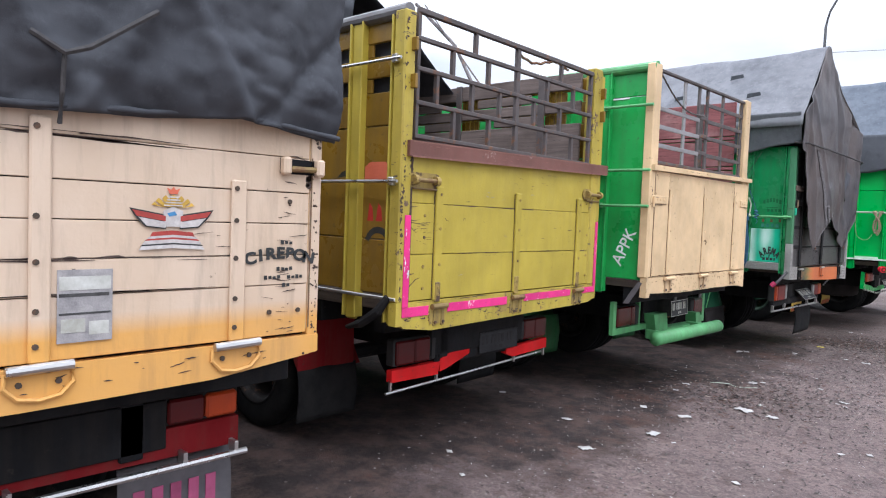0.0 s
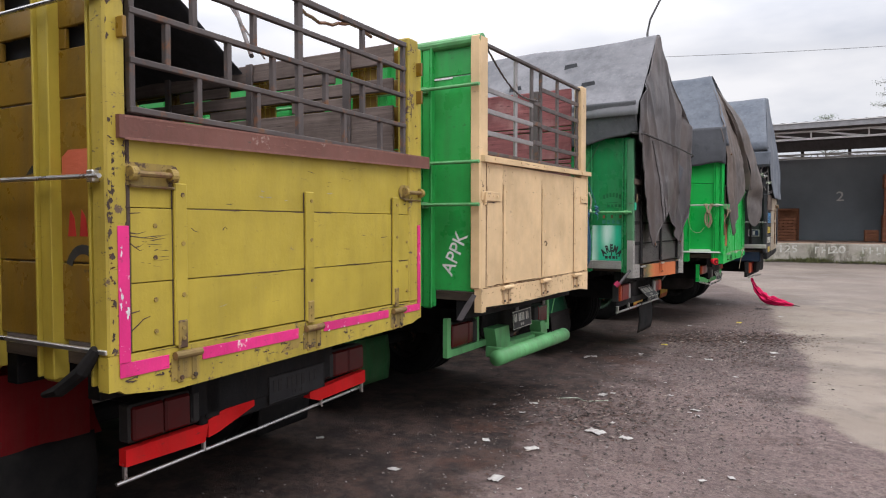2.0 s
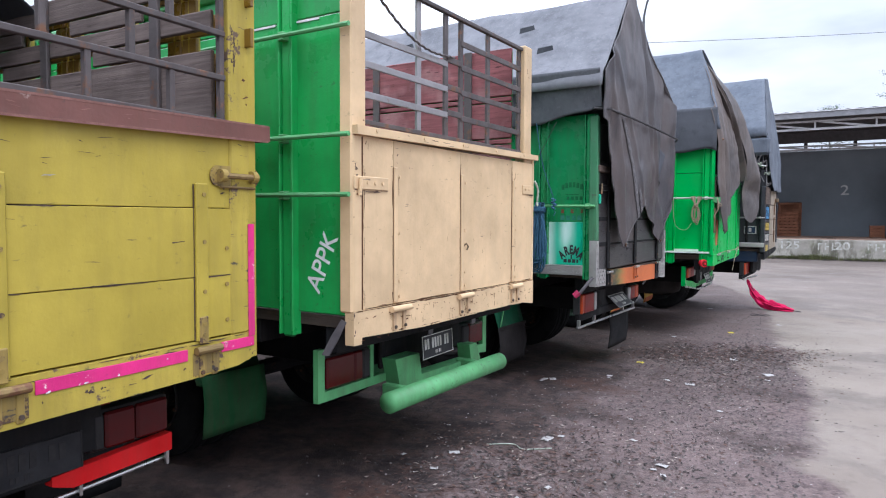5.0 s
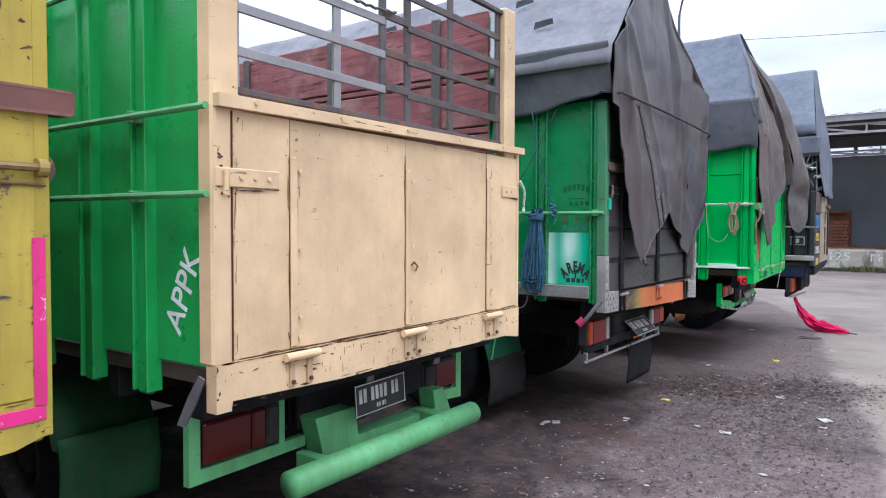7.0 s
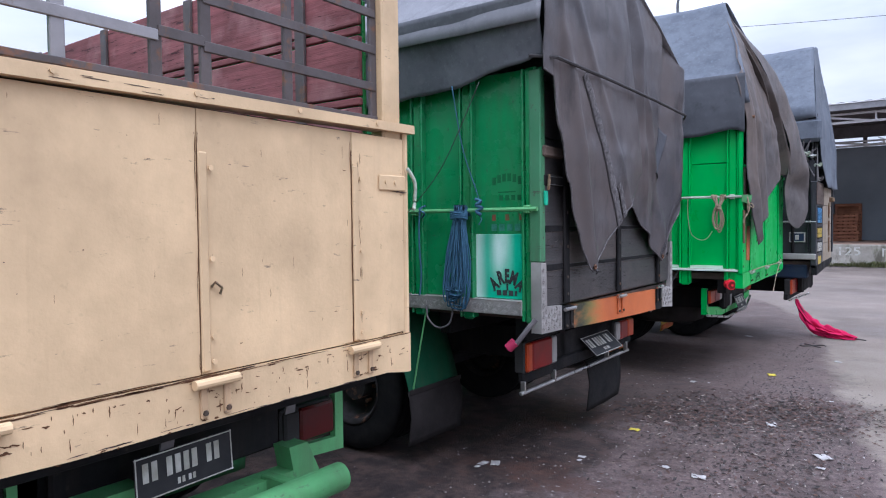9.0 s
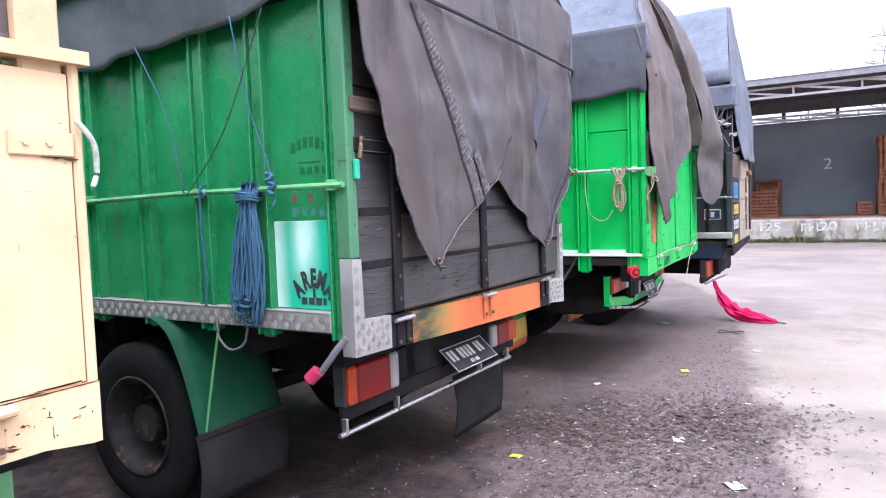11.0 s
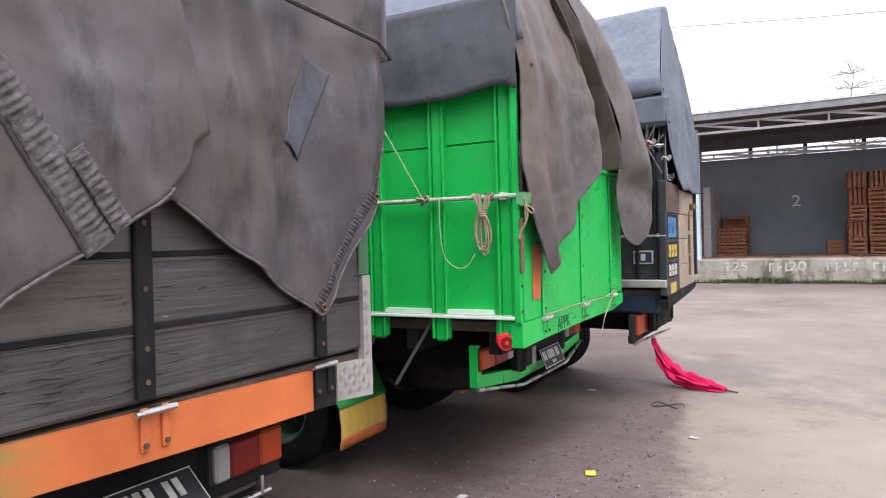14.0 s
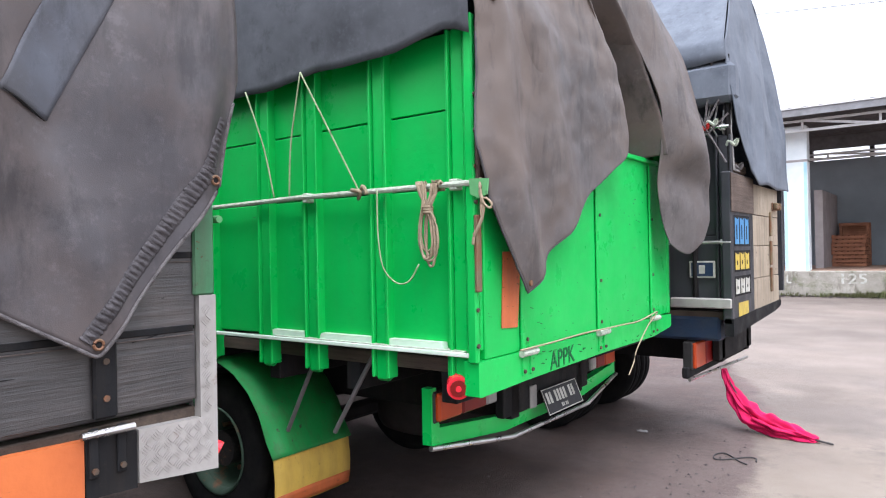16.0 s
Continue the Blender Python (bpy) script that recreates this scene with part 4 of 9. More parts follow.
def number_plate(t, x, y, z, w=0.40, h=0.135, tilt=0.0, turn=0.0, ink=None):
    """A black plate whose characters are plain bars."""
    m, ink = pose(x, y, z, 0, tilt, turn), ink or M["mark_faded"]
    p = part("number_plate", box(-0.003, 0.003, -w / 2, w / 2, -h / 2, h / 2, 0.002), M["plate_black"], t, "black number plate with pale bars")
    p.matrix_local = m
    for a in (-0.43, -0.345, -0.20, -0.115, -0.03, 0.055, 0.21, 0.295):
        part("plate_bar", box(0.0035, 0.005, a * w, (a + 0.055) * w, -0.10 * h, 0.34 * h, 0), ink, p)
    for a in (-0.10, -0.055, 0.01, 0.055):
        part("plate_bar", box(0.0035, 0.005, a * w, (a + 0.028) * w, -0.36 * h, -0.22 * h, 0), ink, p)
    rim = bmesh.new()
    for s in (-1, 1):
        box(0.002, 0.005, -w / 2, w / 2, s * (h / 2 - 0.004) - 0.002, s * (h / 2 - 0.004) + 0.002, 0, rim)
        box(0.002, 0.005, s * (w / 2 - 0.004) - 0.002, s * (w / 2 - 0.004) + 0.002, -h / 2, h / 2, 0, rim)
    part("plate_rim", rim, ink, p)


def hinge(gate, y, z, mat, w=0.13, drop=0.09, x=0.0, leg=None, r=0.016):
    """A strap hinge: a rolled barrel over two short legs with bolts."""
    h = part("hinge", tube([(x + 0.022, y - w * 0.55, z), (x + 0.022, y + w * 0.55, z)], r, 10), mat, gate, "worn steel strap hinge")
    for d in (-0.36, 0.22):
        part("leg", box(x + 0.003, x + 0.014, y + d * w, y + d * w + 0.026, z - drop, z + 0.012, 0.003), leg or mat, h)
        part("bolt", tube([(x + 0.012, y + d * w + 0.013, z - drop + 0.02), (x + 0.022, y + d * w + 0.013, z - drop + 0.02)], 0.009, 6), M["bolt"], h)


def latch(gate, y, z, mat, flip=1, x=0.0):
    """A sliding bolt in two brackets."""
    k = part("latch", box(x + 0.002, x + 0.012, y - 0.085, y + 0.085, z - 0.035, z + 0.035, 0.004), mat, gate, "rusty sliding gate latch")
    part("bolt_rod", tube([(x + 0.034, y - 0.10, z), (x + 0.034, y + 0.10, z)], 0.012, 8), M["rust"], k)
    for d in (-0.07, 0.045):
        part("bracket", box(x + 0.010, x + 0.052, y + d, y + d + 0.026, z - 0.03, z + 0.03, 0.008), mat, k)


BOLT = tube([(0, 0, 0), (0.006, 0, 0)], 0.009, 8)
BOLT_MESH = bpy.data.meshes.new("bolt")
BOLT.to_mesh(BOLT_MESH)
BOLT.free()
BOLT_MESH.materials.append(M["bolt"])


BOLT_CREAM = BOLT_MESH.copy()
BOLT_CREAM.materials.clear()
BOLT_CREAM.materials.append(M["cream"])
BOLT_YELLOW = BOLT_MESH.copy()
BOLT_YELLOW.materials.clear()
BOLT_YELLOW.materials.append(M["grimy_yellow"])


def bolts(parent, places, mesh=None):
    for x, y, z in places:
        share("bolt", mesh or BOLT_MESH, Matrix.Translation((x, y, z)), parent)


def planks(parent, y0, y1, zs, mat, x0=-0.03, x1=0.0, name="plank", seed=1, gap=0.003):
    """Level boards between the heights zs, each its own piece, a little uneven."""
    rnd = random.Random(seed)
    for a, b in zip(zs, zs[1:]):
        d = rnd.uniform(-0.003, 0.002)
        part(name, box(x0, x1 + d, y0 + rnd.uniform(0, 0.004), y1 - rnd.uniform(0, 0.004), a + gap, b - gap, 0.002), mat, parent)


def stripes(parent, name, mat, rects, x=0.004, thick=0.003, label=""):
    for y0, y1, z0, z1 in rects:
        part(name, box(x, x + thick, y0, y1, z0, z1, 0.001), mat, parent, label)


def wear(parent, mat, areas, seed, x=0.0006, name="paint_wear"):
    """Slivers where the paint has split and gone: areas of (y0, y1, z0, z1, count, longest, thickest)."""
    rnd = random.Random(seed)
    bm = bmesh.new()
    for y0, y1, z0, z1, count, longest, thickest in areas:
        spots = [(rnd.uniform(y0, y1), rnd.uniform(z0, z1)) for _ in range(max(3, count // 5))]
        for _ in range(count):
            cy, cz = spots[rnd.randrange(len(spots))]
            y, z = min(y1, max(y0, rnd.gauss(cy, 0.10 * (y1 - y0)))), min(z1, max(z0, rnd.gauss(cz, 0.06 * (z1 - z0))))
            ln, th = longest * rnd.uniform(0.2, 1.0) ** 1.6, thickest * rnd.uniform(0.3, 1.0)
            tilt, steps = rnd.uniform(-0.25, 0.25) * (1.0 if ln < 0.06 else 0.06 / ln) * (0.15 if z1 - z0 < 0.03 else 1.0), rnd.randint(3, 6)
            up, down = [], []
            for k in range(steps + 1):
                f = k / steps
                w = th * (math.sin(3.14159 * f) ** 0.6 if 0 < f < 1 else 0.05) * rnd.uniform(0.35, 1.0)
                c = z + tilt * ln * f + rnd.uniform(-0.25, 0.25) * th
                py = min(y1 + 0.01, y + ln * f)
                up.append((py, c + 0.5 * w + 0.0003))
                down.append((py, c - 0.5 * w - 0.0003))
            slab(up + down[::-1], x, x + 0.0006, bm)
    return tagged(part(name, bm, mat, parent), "splits and chips in the paint", kind="stuff")


def runs(parent, mat, areas, seed, x, name="rust_run"):
    """Upright slivers where rust and rain have run down: areas of (y0, y1, z0, z1, count, longest, thickest)."""
    rnd = random.Random(seed)
    bm = bmesh.new()
    for y0, y1, z0, z1, count, longest, thickest in areas:
        for _ in range(count):
            y, z, ln, th = rnd.uniform(y0, y1), rnd.uniform(z0, z1), longest * rnd.uniform(0.15, 1.0) ** 1.8, thickest * rnd.uniform(0.3, 1.0)
            left, right = [], []
            for k in range(6):
                w = th * (0.15 + 0.85 * math.sin(0.3 + 2.7 * k / 5)) * rnd.uniform(0.4, 1.0)
                c = y + rnd.uniform(-0.3, 0.3) * th
                left.append((c - 0.5 * w, max(z0, z - ln * k / 5)))
                right.append((c + 0.5 * w, max(z0, z - ln * k / 5)))
            slab(left + right[::-1], x, x + 0.0006, bm)
    return tagged(part(name, bm, mat, parent), "thin runs of rust down the paint", kind="stuff")


def side_wall(t, name, y, out, z0, z1, ribs, mat, rib_mat, rods=(), rod_mat=None, ledge=None, rib_w=0.09, foot=0.0, slots=(), seams=(), pipe=None, label="", rib_d=0.045, start=0.0, rod_r=0.012):
    """A load-bed side: sheet panels between upright channels, with lashing rods outside.
    out is -1 for the side that faces -y. slots: (z0, z1) gaps in every bay; seams: heights of grooves."""
    inner = y - out * 0.055
    w = part(name, box(-LENGTH, -0.03, min(inner, inner + out * 0.012), max(inner, inner + out * 0.012), z0, z0 + 0.05, 0.003), mat, t, label)
    edges = list(ribs) + [-LENGTH]
    cuts = sorted({z0, z1, *[v for s in slots for v in s], *seams})
    for a, b in zip([start] + edges, edges):
        if a - b < 0.03:
            continue
        for c, d in zip(cuts, cuts[1:]):
            if any(abs(c - s[0]) < 1e-6 for s in slots):
                continue
            gap = 0.003 if seams or slots else 0.0
            part("panel", box(b + 0.01, a - 0.01, min(inner, inner + out * 0.02), max(inner, inner + out * 0.02), c + gap, d - gap, 0.004), mat, w)
        for s in slots:
            for e in (a - 0.05, b + 0.05):
                part("slot_end", box(e - 0.045, e + 0.045, min(inner, inner + out * 0.018), max(inner, inner + out * 0.018), s[0], s[1], 0.003), mat, w)
    for x in ribs:
        part("rib", box(x - rib_w / 2, x + rib_w / 2, min(inner + out * 0.01, inner + out * rib_d), max(inner + out * 0.01, inner + out * rib_d), z0 - foot, z1, 0.012), rib_mat, w)
        lip = rib_w / 2 + 0.006
        for s in (-1, 1):
            part("rib_lip", box(x + s * lip - 0.007, x + s * lip + 0.007, min(inner, inner + out * (rib_d + 0.012)), max(inner, inner + out * (rib_d + 0.012)), z0 - foot * 0.9, z1 - 0.004, 0.003), rib_mat, w)
    for z in rods:
        part("lashing_rod", tube([(-LENGTH, y + out * 0.03, z), (-2.0, y + out * 0.034, z - 0.012), (-1.0, y + out * 0.03, z + 0.004), (-0.0, y + out * 0.03, z)], rod_r, 8), rod_mat or rib_mat, w, "round lashing rod")
        for x in ribs[::2]:
            part("rod_bracket", box(x - 0.02, x + 0.02, min(y - out * 0.01, y + out * 0.035), max(y - out * 0.01, y + out * 0.035), z - 0.022, z + 0.022, 0.004), rod_mat or rib_mat, w)
    if ledge:
        part("ledge", box(-LENGTH, 0.0, min(y, y + out * 0.02), max(y, y + out * 0.02), z0 - 0.02, z0 - 0.002, 0.003), ledge, w, "bright worn steel ledge")
    if pipe:
        part("top_pipe", tube([(-LENGTH, y - out * 0.03, z1 + 0.012), (-0.005, y - out * 0.03, z1 + 0.012)], 0.038, 12), pipe, w)
    return w


def inner_boards(t, y, zs, mat, skip=(), x1=-0.12):
    """The inside lining of a load-bed side: long level boards with open slots."""
    w = part("inner_lining", box(-LENGTH, x1, y, y + 0.02, zs[0], zs[0] + 0.04, 0.004), mat, t, "weathered board lining of the load bed")
    rnd = random.Random(int(y * 100))
    for i, (a, b) in enumerate(zip(zs, zs[1:])):
        x = x1
        k = 0
        while x > -LENGTH:
            d = rnd.uniform(0.36, 0.60) if i in skip else 2.75
            e = max(-LENGTH, x - d)
            if not (i in skip and k % 2 == 0):
                part("board", box(e + 0.004, x - 0.004, y, y + 0.022 + rnd.uniform(-0.004, 0.004), a + 0.004, b - 0.004, 0.005), mat, w)
            x = e - (0.0 if i not in skip else 0.0)
            k += 1
    x = x1 - 0.35
    while x > -LENGTH:
        part("stud", box(x - 0.03, x + 0.03, y - 0.02, y, zs[0], zs[-1], 0.004), M["cage"], w)
        x -= 0.85
    return w


def front_wall(t, w, z0, z1, mat):
    part("headboard", box(-LENGTH, -LENGTH + 0.05, 0.04, w - 0.04, z0, z1), mat, t, "plain headboard of the load bed")


# ---- truck with the cream and orange tailgate ----
A = truck("parked truck with cream and orange wooden tailgate under black tarpaulin", -1.845, -0.5, 0.0)
A_W = 1.97
undercarriage(A, A_W + 0.03, 1.02)
wheels(A, -1.45, 0.10, 2.12)
side_wall(A, "side_wall", A_W, 1, 1.05, 2.2, [-0.075, -0.5, -0.95, -1.5, -2.2, -2.9, -3.6, -4.4, -5.2], M["cream"], M["cream"])
side_wall(A, "side_wall", 0.05, -1, 1.05, 2.2, [-0.075, -0.5, -0.95, -1.5, -2.2, -2.9, -3.6, -4.4, -5.2], M["cream"], M["cream"])
front_wall(A, A_W, 1.02, 2.3, M["cream"])
gate = part("tailgate", box(-0.05, -0.034, 0.09, A_W - 0.04, 1.0, 1.95), M["black"], A, "cream and orange plank tailgate with rusty fittings")
planks(gate, 0.10, A_W - 0.05, (1.04, 1.228, 1.3365, 1.452, 1.567, 1.695, 1.90), M["cream_spray"], -0.034, 0.0, seed=3, gap=0.0016)
part("bottom_rail", slab([(0.06, 0.915), (0.10, 0.905), (1.0, 0.905), (1.55, 0.915), (A_W - 0.06, 0.955), (A_W, 0.965), (A_W, 1.03), (0.06, 1.03)], -0.05, 0.006), M["cream_spray"], gate)
for y in (0.06, A_W - 0.045):
    part("corner_post", box(-0.055, 0.001, y, y + 0.045, 0.96, 1.98, 0.003), M["cream_spray"], gate)
for y, top in ((0.43, 1.6), (1.03, 1.74), (1.63, 1.6)):
    part("batten", box(0.0, 0.016, y - 0.028, y + 0.028, 1.04, top, 0.006), M["cream_spray"], gate)
    bolts(gate, [(0.014, y - 0.012, z) for z in (1.09, 1.19, 1.33, 1.46, top - 0.03)])
    hg = part("hinge", tube([(0.024, y - 0.085, 1.028), (0.024, y + 0.085, 1.032)], 0.015, 10), M["chrome"], gate, "bright worn steel hinge over a loop")
    part("loop", tube([(0.012, y - 0.085, 1.02), (0.014, y - 0.088, 0.98), (0.014, y - 0.055, 0.945), (0.014, y, 0.935), (0.014, y + 0.055, 0.945), (0.014, y + 0.088, 0.98), (0.012, y + 0.085, 1.02)], 0.007, 6), M["cream_spray"], hg)
    bolts(hg, [(0.008, y - 0.05, 0.985), (0.008, y + 0.05, 0.985)])
bolts(gate, [(0.0, 1.834, 1.533), (0.0, 1.76, 1.13), (0.0, 1.88, 1.13), (0.0, 0.2, 1.5)])
for y in (0.16, 1.875):
    lt = part("latch", box(0.0, 0.004, y - 0.085, y + 0.085, 1.635, 1.69, 0.002), M["black"], gate, "sliding bolt in a dark slot")
    part("bolt_rod", tube([(0.02, y - 0.06, 1.652), (0.02, y + 0.06, 1.655)], 0.011, 8), M["brass"], lt)
    for d in (-0.088, 0.055):
        part("bracket", box(0.002, 0.04, y + d, y + d + 0.034, 1.63, 1.695, 0.008), M["cream_spray"], lt)
wear(gate, M["bare_wood"], ((0.12, 1.90, 1.05, 1.88, 60, 0.12, 0.0035), (1.70, 1.90, 1.05, 1.75, 30, 0.06, 0.005), (0.12, 1.6, 1.331, 1.342, 20, 0.5, 0.009), (0.12, 1.9, 1.688, 1.704, 22, 0.4, 0.007), (0.12, 1.9, 1.224, 1.234, 14, 0.4, 0.005)), 71, 0.0012)
wear(gate, M["bare_wood"], ((0.1, 1.9, 0.93, 1.02, 26, 0.06, 0.007), ), 72, 0.0085)
wear(gate, M["bare_wood"], ((1.926, 1.955, 1.0, 1.75, 44, 0.022, 0.018), (1.90, 1.955, 1.60, 1.96, 60, 0.035, 0.030)), 70, 0.0015)
part("side_line", box(0.0, 0.004, 1.925, 1.929, 1.06, 1.70, 0), M["rust"], gate)
# emblem: plain shapes in gold, red and white
EY, EZ = 1.405, 1.335
emblem = part("emblem", slab([(EY - 0.028, EZ + 0.10), (EY - 0.032, EZ + 0.15), (EY, EZ + 0.165), (EY + 0.032, EZ + 0.15), (EY + 0.028, EZ + 0.10)], 0.003, 0.0045), M["emblem_white"], gate, "winged emblem in gold, red and white shapes")
part("blue_mark", slab([(EY - 0.02, EZ + 0.142), (EY + 0.004, EZ + 0.15), (EY + 0.012, EZ + 0.138), (EY - 0.012, EZ + 0.132)], 0.0045, 0.0055), M["marking_blue"], emblem)
for k in range(7):
    a = radians(-72 + 24 * k)
    c, d = EY + 0.062 * math.sin(a), EZ + 0.163 + 0.036 * math.cos(a)
    part("gold_ray", slab([(EY + 0.030 * math.sin(a) - 0.007, EZ + 0.163), (c - 0.010, d - 0.006), (c, d + 0.004), (c + 0.010, d - 0.006), (EY + 0.030 * math.sin(a) + 0.007, EZ + 0.163)], 0.003, 0.0038 + 0.0002 * k), M["marking_gold"], emblem)
for k in range(4):
    part("white_arc", box(0.0052, 0.006, EY - 0.03 + 0.004 * k, EY + 0.03 - 0.004 * k, EZ + 0.166 + 0.009 * k, EZ + 0.170 + 0.009 * k, 0), M["emblem_white"], emblem)
part("crown", slab([(EY - 0.012, EZ + 0.205), (EY + 0.012, EZ + 0.205), (EY + 0.021, EZ + 0.224), (EY + 0.008, EZ + 0.218), (EY, EZ + 0.228), (EY - 0.008, EZ + 0.218), (EY - 0.021, EZ + 0.224)], 0.003, 0.0052), M["marking_brown"], emblem)
for s in (-1, 1):
    part("dark_outline", slab([(EY + s * 0.022, EZ + 0.138), (EY + s * 0.135, EZ + 0.158), (EY + s * 0.116, EZ + 0.128), (EY + s * 0.085, EZ + 0.098), (EY + s * 0.022, EZ + 0.092)], 0.003, 0.0042), M["marking_black"], emblem)
    part("red_wing", slab([(EY + s * 0.024, EZ + 0.134), (EY + s * 0.127, EZ + 0.152), (EY + s * 0.113, EZ + 0.133), (EY + s * 0.024, EZ + 0.117)], 0.0042, 0.0055), M["emblem_red"], emblem)
    part("white_wing", slab([(EY + s * 0.024, EZ + 0.115), (EY + s * 0.109, EZ + 0.130), (EY + s * 0.083, EZ + 0.102), (EY + s * 0.024, EZ + 0.096)], 0.0042, 0.0055), M["emblem_white"], emblem)
    for k, (za, zb, out, mt) in enumerate(((0.088, 0.074, 0.072, "emblem_red"), (0.074, 0.066, 0.082, "emblem_white"), (0.066, 0.060, 0.088, "emblem_red"), (0.060, 0.048, 0.096, "emblem_white"), (0.048, 0.043, 0.102, "marking_black"), (0.043, 0.031, 0.106, "emblem_white"))):
        part("ribbon_fold", slab([(EY, EZ + za), (EY + s * (out - 0.008), EZ + za - 0.006), (EY + s * out, EZ + zb - 0.006), (EY, EZ + zb)], 0.004, 0.0055), M[mt], emblem)
stick = part("sticker", box(0.002, 0.0045, 1.075, 1.225, 1.09, 1.305, 0), M["sticker_grey"], gate, "faded and peeled grey sticker")
for y0, y1, z0, z1, mt in ((1.08, 1.22, 1.245, 1.285, "mark_faded"), (1.08, 1.215, 1.225, 1.235, "plate_bar"), (1.085, 1.15, 1.12, 1.16, "mark_faded"), (1.16, 1.215, 1.11, 1.15, "mark_faded"), (1.08, 1.22, 1.172, 1.178, "plate_bar")):
    part("sticker_band", box(0.0046, 0.0054, y0, y1, z0, z1, 0), M[mt], stick)
# stencilled words, in an arch
for k, ch in enumerate("CIREBON"):
    q = (k - 3) / 3
    letters(ch, 0.056, on_rear(1.800 + 0.120 * q, 1.343 - 0.018 * q * q, 0.004, -9 * q), M["marking_black"], gate, "stencil_letter", 1.18, "", 0.0026)
for z, ys in ((1.383, (1.80, 1.818, 1.836)), (1.286, (1.785, 1.804, 1.82, 1.838)), (1.256, (1.735, 1.753, 1.77, 1.788, 1.83, 1.848, 1.865, 1.882)), (1.226, (1.81, 1.828))):
    stripes(gate, "stencil_bar", M["marking_black"], [(y, y + 0.013, z - 0.007 + 0.002 * (k % 2), z + 0.008 - 0.002 * (k % 3)) for k, y in enumerate(ys)], 0.003, 0.0006)
# underneath
lamp(A, -0.28, 1.43, 1.79, 0.69, 0.80, ((0.2, M["lens_clear"]), (0.42, M["lens_dark"]), (0.38, M["lens_orange"])))
lamp(A, -0.28, 0.2, 0.56, 0.69, 0.80, ((0.38, M["lens_orange"]), (0.42, M["lens_dark"]), (0.2, M["lens_clear"])))
part("bumper", slab([(0.1, 0.59), (1.79, 0.575), (1.79, 0.685), (1.43, 0.685), (1.36, 0.72), (0.6, 0.72), (0.5, 0.685), (0.1, 0.69)], -0.33, -0.27), M["dark_red"], A, "dark red painted rear bumper")
bar = part("guard_bar", tube([(-0.22, 0.1, 0.56), (-0.22, 1.80, 0.555)], 0.013, 8), M["chrome"], A, "thin bright steel guard bar")
for y in (0.2, 1.0, 1.55, 1.75):
    part("bar_stay", box(-0.27, -0.215, y, y + 0.016, 0.555, 0.60, 0.002), M["chrome"], bar)
fl = flap(A, -0.34, 1.36, 1.79, 0.16, 0.55, M["flap_grey"], "dusty grey mud flap with pink lettering bars")
for k in range(5):
    part("flap_bar", box(-0.318, -0.314, 1.41 + 0.068 * k, 1.45 + 0.068 * k, 0.34, 0.46, 0), M["marking_pink"], fl)
flap(A, -0.34, 0.18, 0.61, 0.16, 0.55, M["flap_grey"], "dusty grey mud flap")

# the drawn body is brought to its true breadth and height
A_BODY = Matrix(((1, 0, 0, 0), (0, 1.0767, 0, 0.067), (0, 0, 1.0608, -0.0918), (0, 0, 0, 1)))
bpy.context.view_layer.update()
for ob in A.children:
    if not ob.name.startswith(("wheel", "axle")):
        ob.matrix_local = A_BODY @ ob.matrix_local

# ---- mustard yellow truck with an open cage gate ----
B = truck("mustard yellow wooden cargo truck with pink tape and steel cage gate", -2.205, 2.45, 2.8)
B_W = 2.13
undercarriage(B, B_W, 1.03)
wheels(B, -1.45, 0.08, B_W - 0.08)
ribs_b = [-0.05, -0.385, -0.815, -1.25, -1.70, -2.2, -2.75, -3.3, -3.9, -4.5, -5.2]
side_wall(B, "side_wall", 0.0, -1, 1.06, 2.56, ribs_b, M["yellow_side_shaded"], M["yellow"], (1.675, 2.315), M["chrome"], M["chrome"], 0.085, 0.16,
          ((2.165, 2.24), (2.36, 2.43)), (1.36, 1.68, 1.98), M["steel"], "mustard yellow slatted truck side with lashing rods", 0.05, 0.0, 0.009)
wr = side_wall(B, "side_wall", B_W, 1, 1.06, 2.6, ribs_b, M["yellow_side_shaded"], M["yellow"], (), None, None, 0.085, 0.16,
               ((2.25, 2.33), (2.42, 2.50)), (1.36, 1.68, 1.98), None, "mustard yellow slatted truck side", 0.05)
inner_boards(B, B_W - 0.12, (1.05, 1.45, 1.85, 2.25, 2.33, 2.42, 2.50, 2.63), M["inner_planks"], (3, 5))
front_wall(B, B_W, 1.03, 2.6, M["inner_planks"])
# added sheet blacks out the slots in place of the tarpaulin-dark interior
part("dark_lining", box(-3.4, -0.12, 0.084, 0.090, 2.10, 2.50, 0.001), M["tarp_dark"], B, "black backing sheet added behind the slots")
gate = part("tailgate", box(-0.05, -0.036, 0.07, B_W - 0.07, 0.98, 1.85), M["black"], B, "mustard yellow plank tailgate with pink tape")
planks(gate, 0.085, B_W - 0.075, (1.035, 1.288, 1.566, 1.872), M["yellow"], -0.036, 0.0, seed=5, gap=0.0016)
part("bottom_rail", slab([(-0.012, 0.905), (0.03, 0.905), (0.05, 0.89), (0.27, 0.86), (1.0, 0.872), (1.8, 0.885), (B_W - 0.1, 0.895), (B_W, 0.925), (B_W, 1.03), (-0.012, 1.03)], -0.05, 0.006), M["yellow_worn"], gate)
for y0, y1, ztop in ((-0.012, 0.072, 2.57), (1.99, 2.10, 2.64)):
    part("corner_post", box(-0.075, 0.008, y0, y1, 1.03, ztop, 0.008), M["yellow_worn"], gate, "chipped yellow corner post")
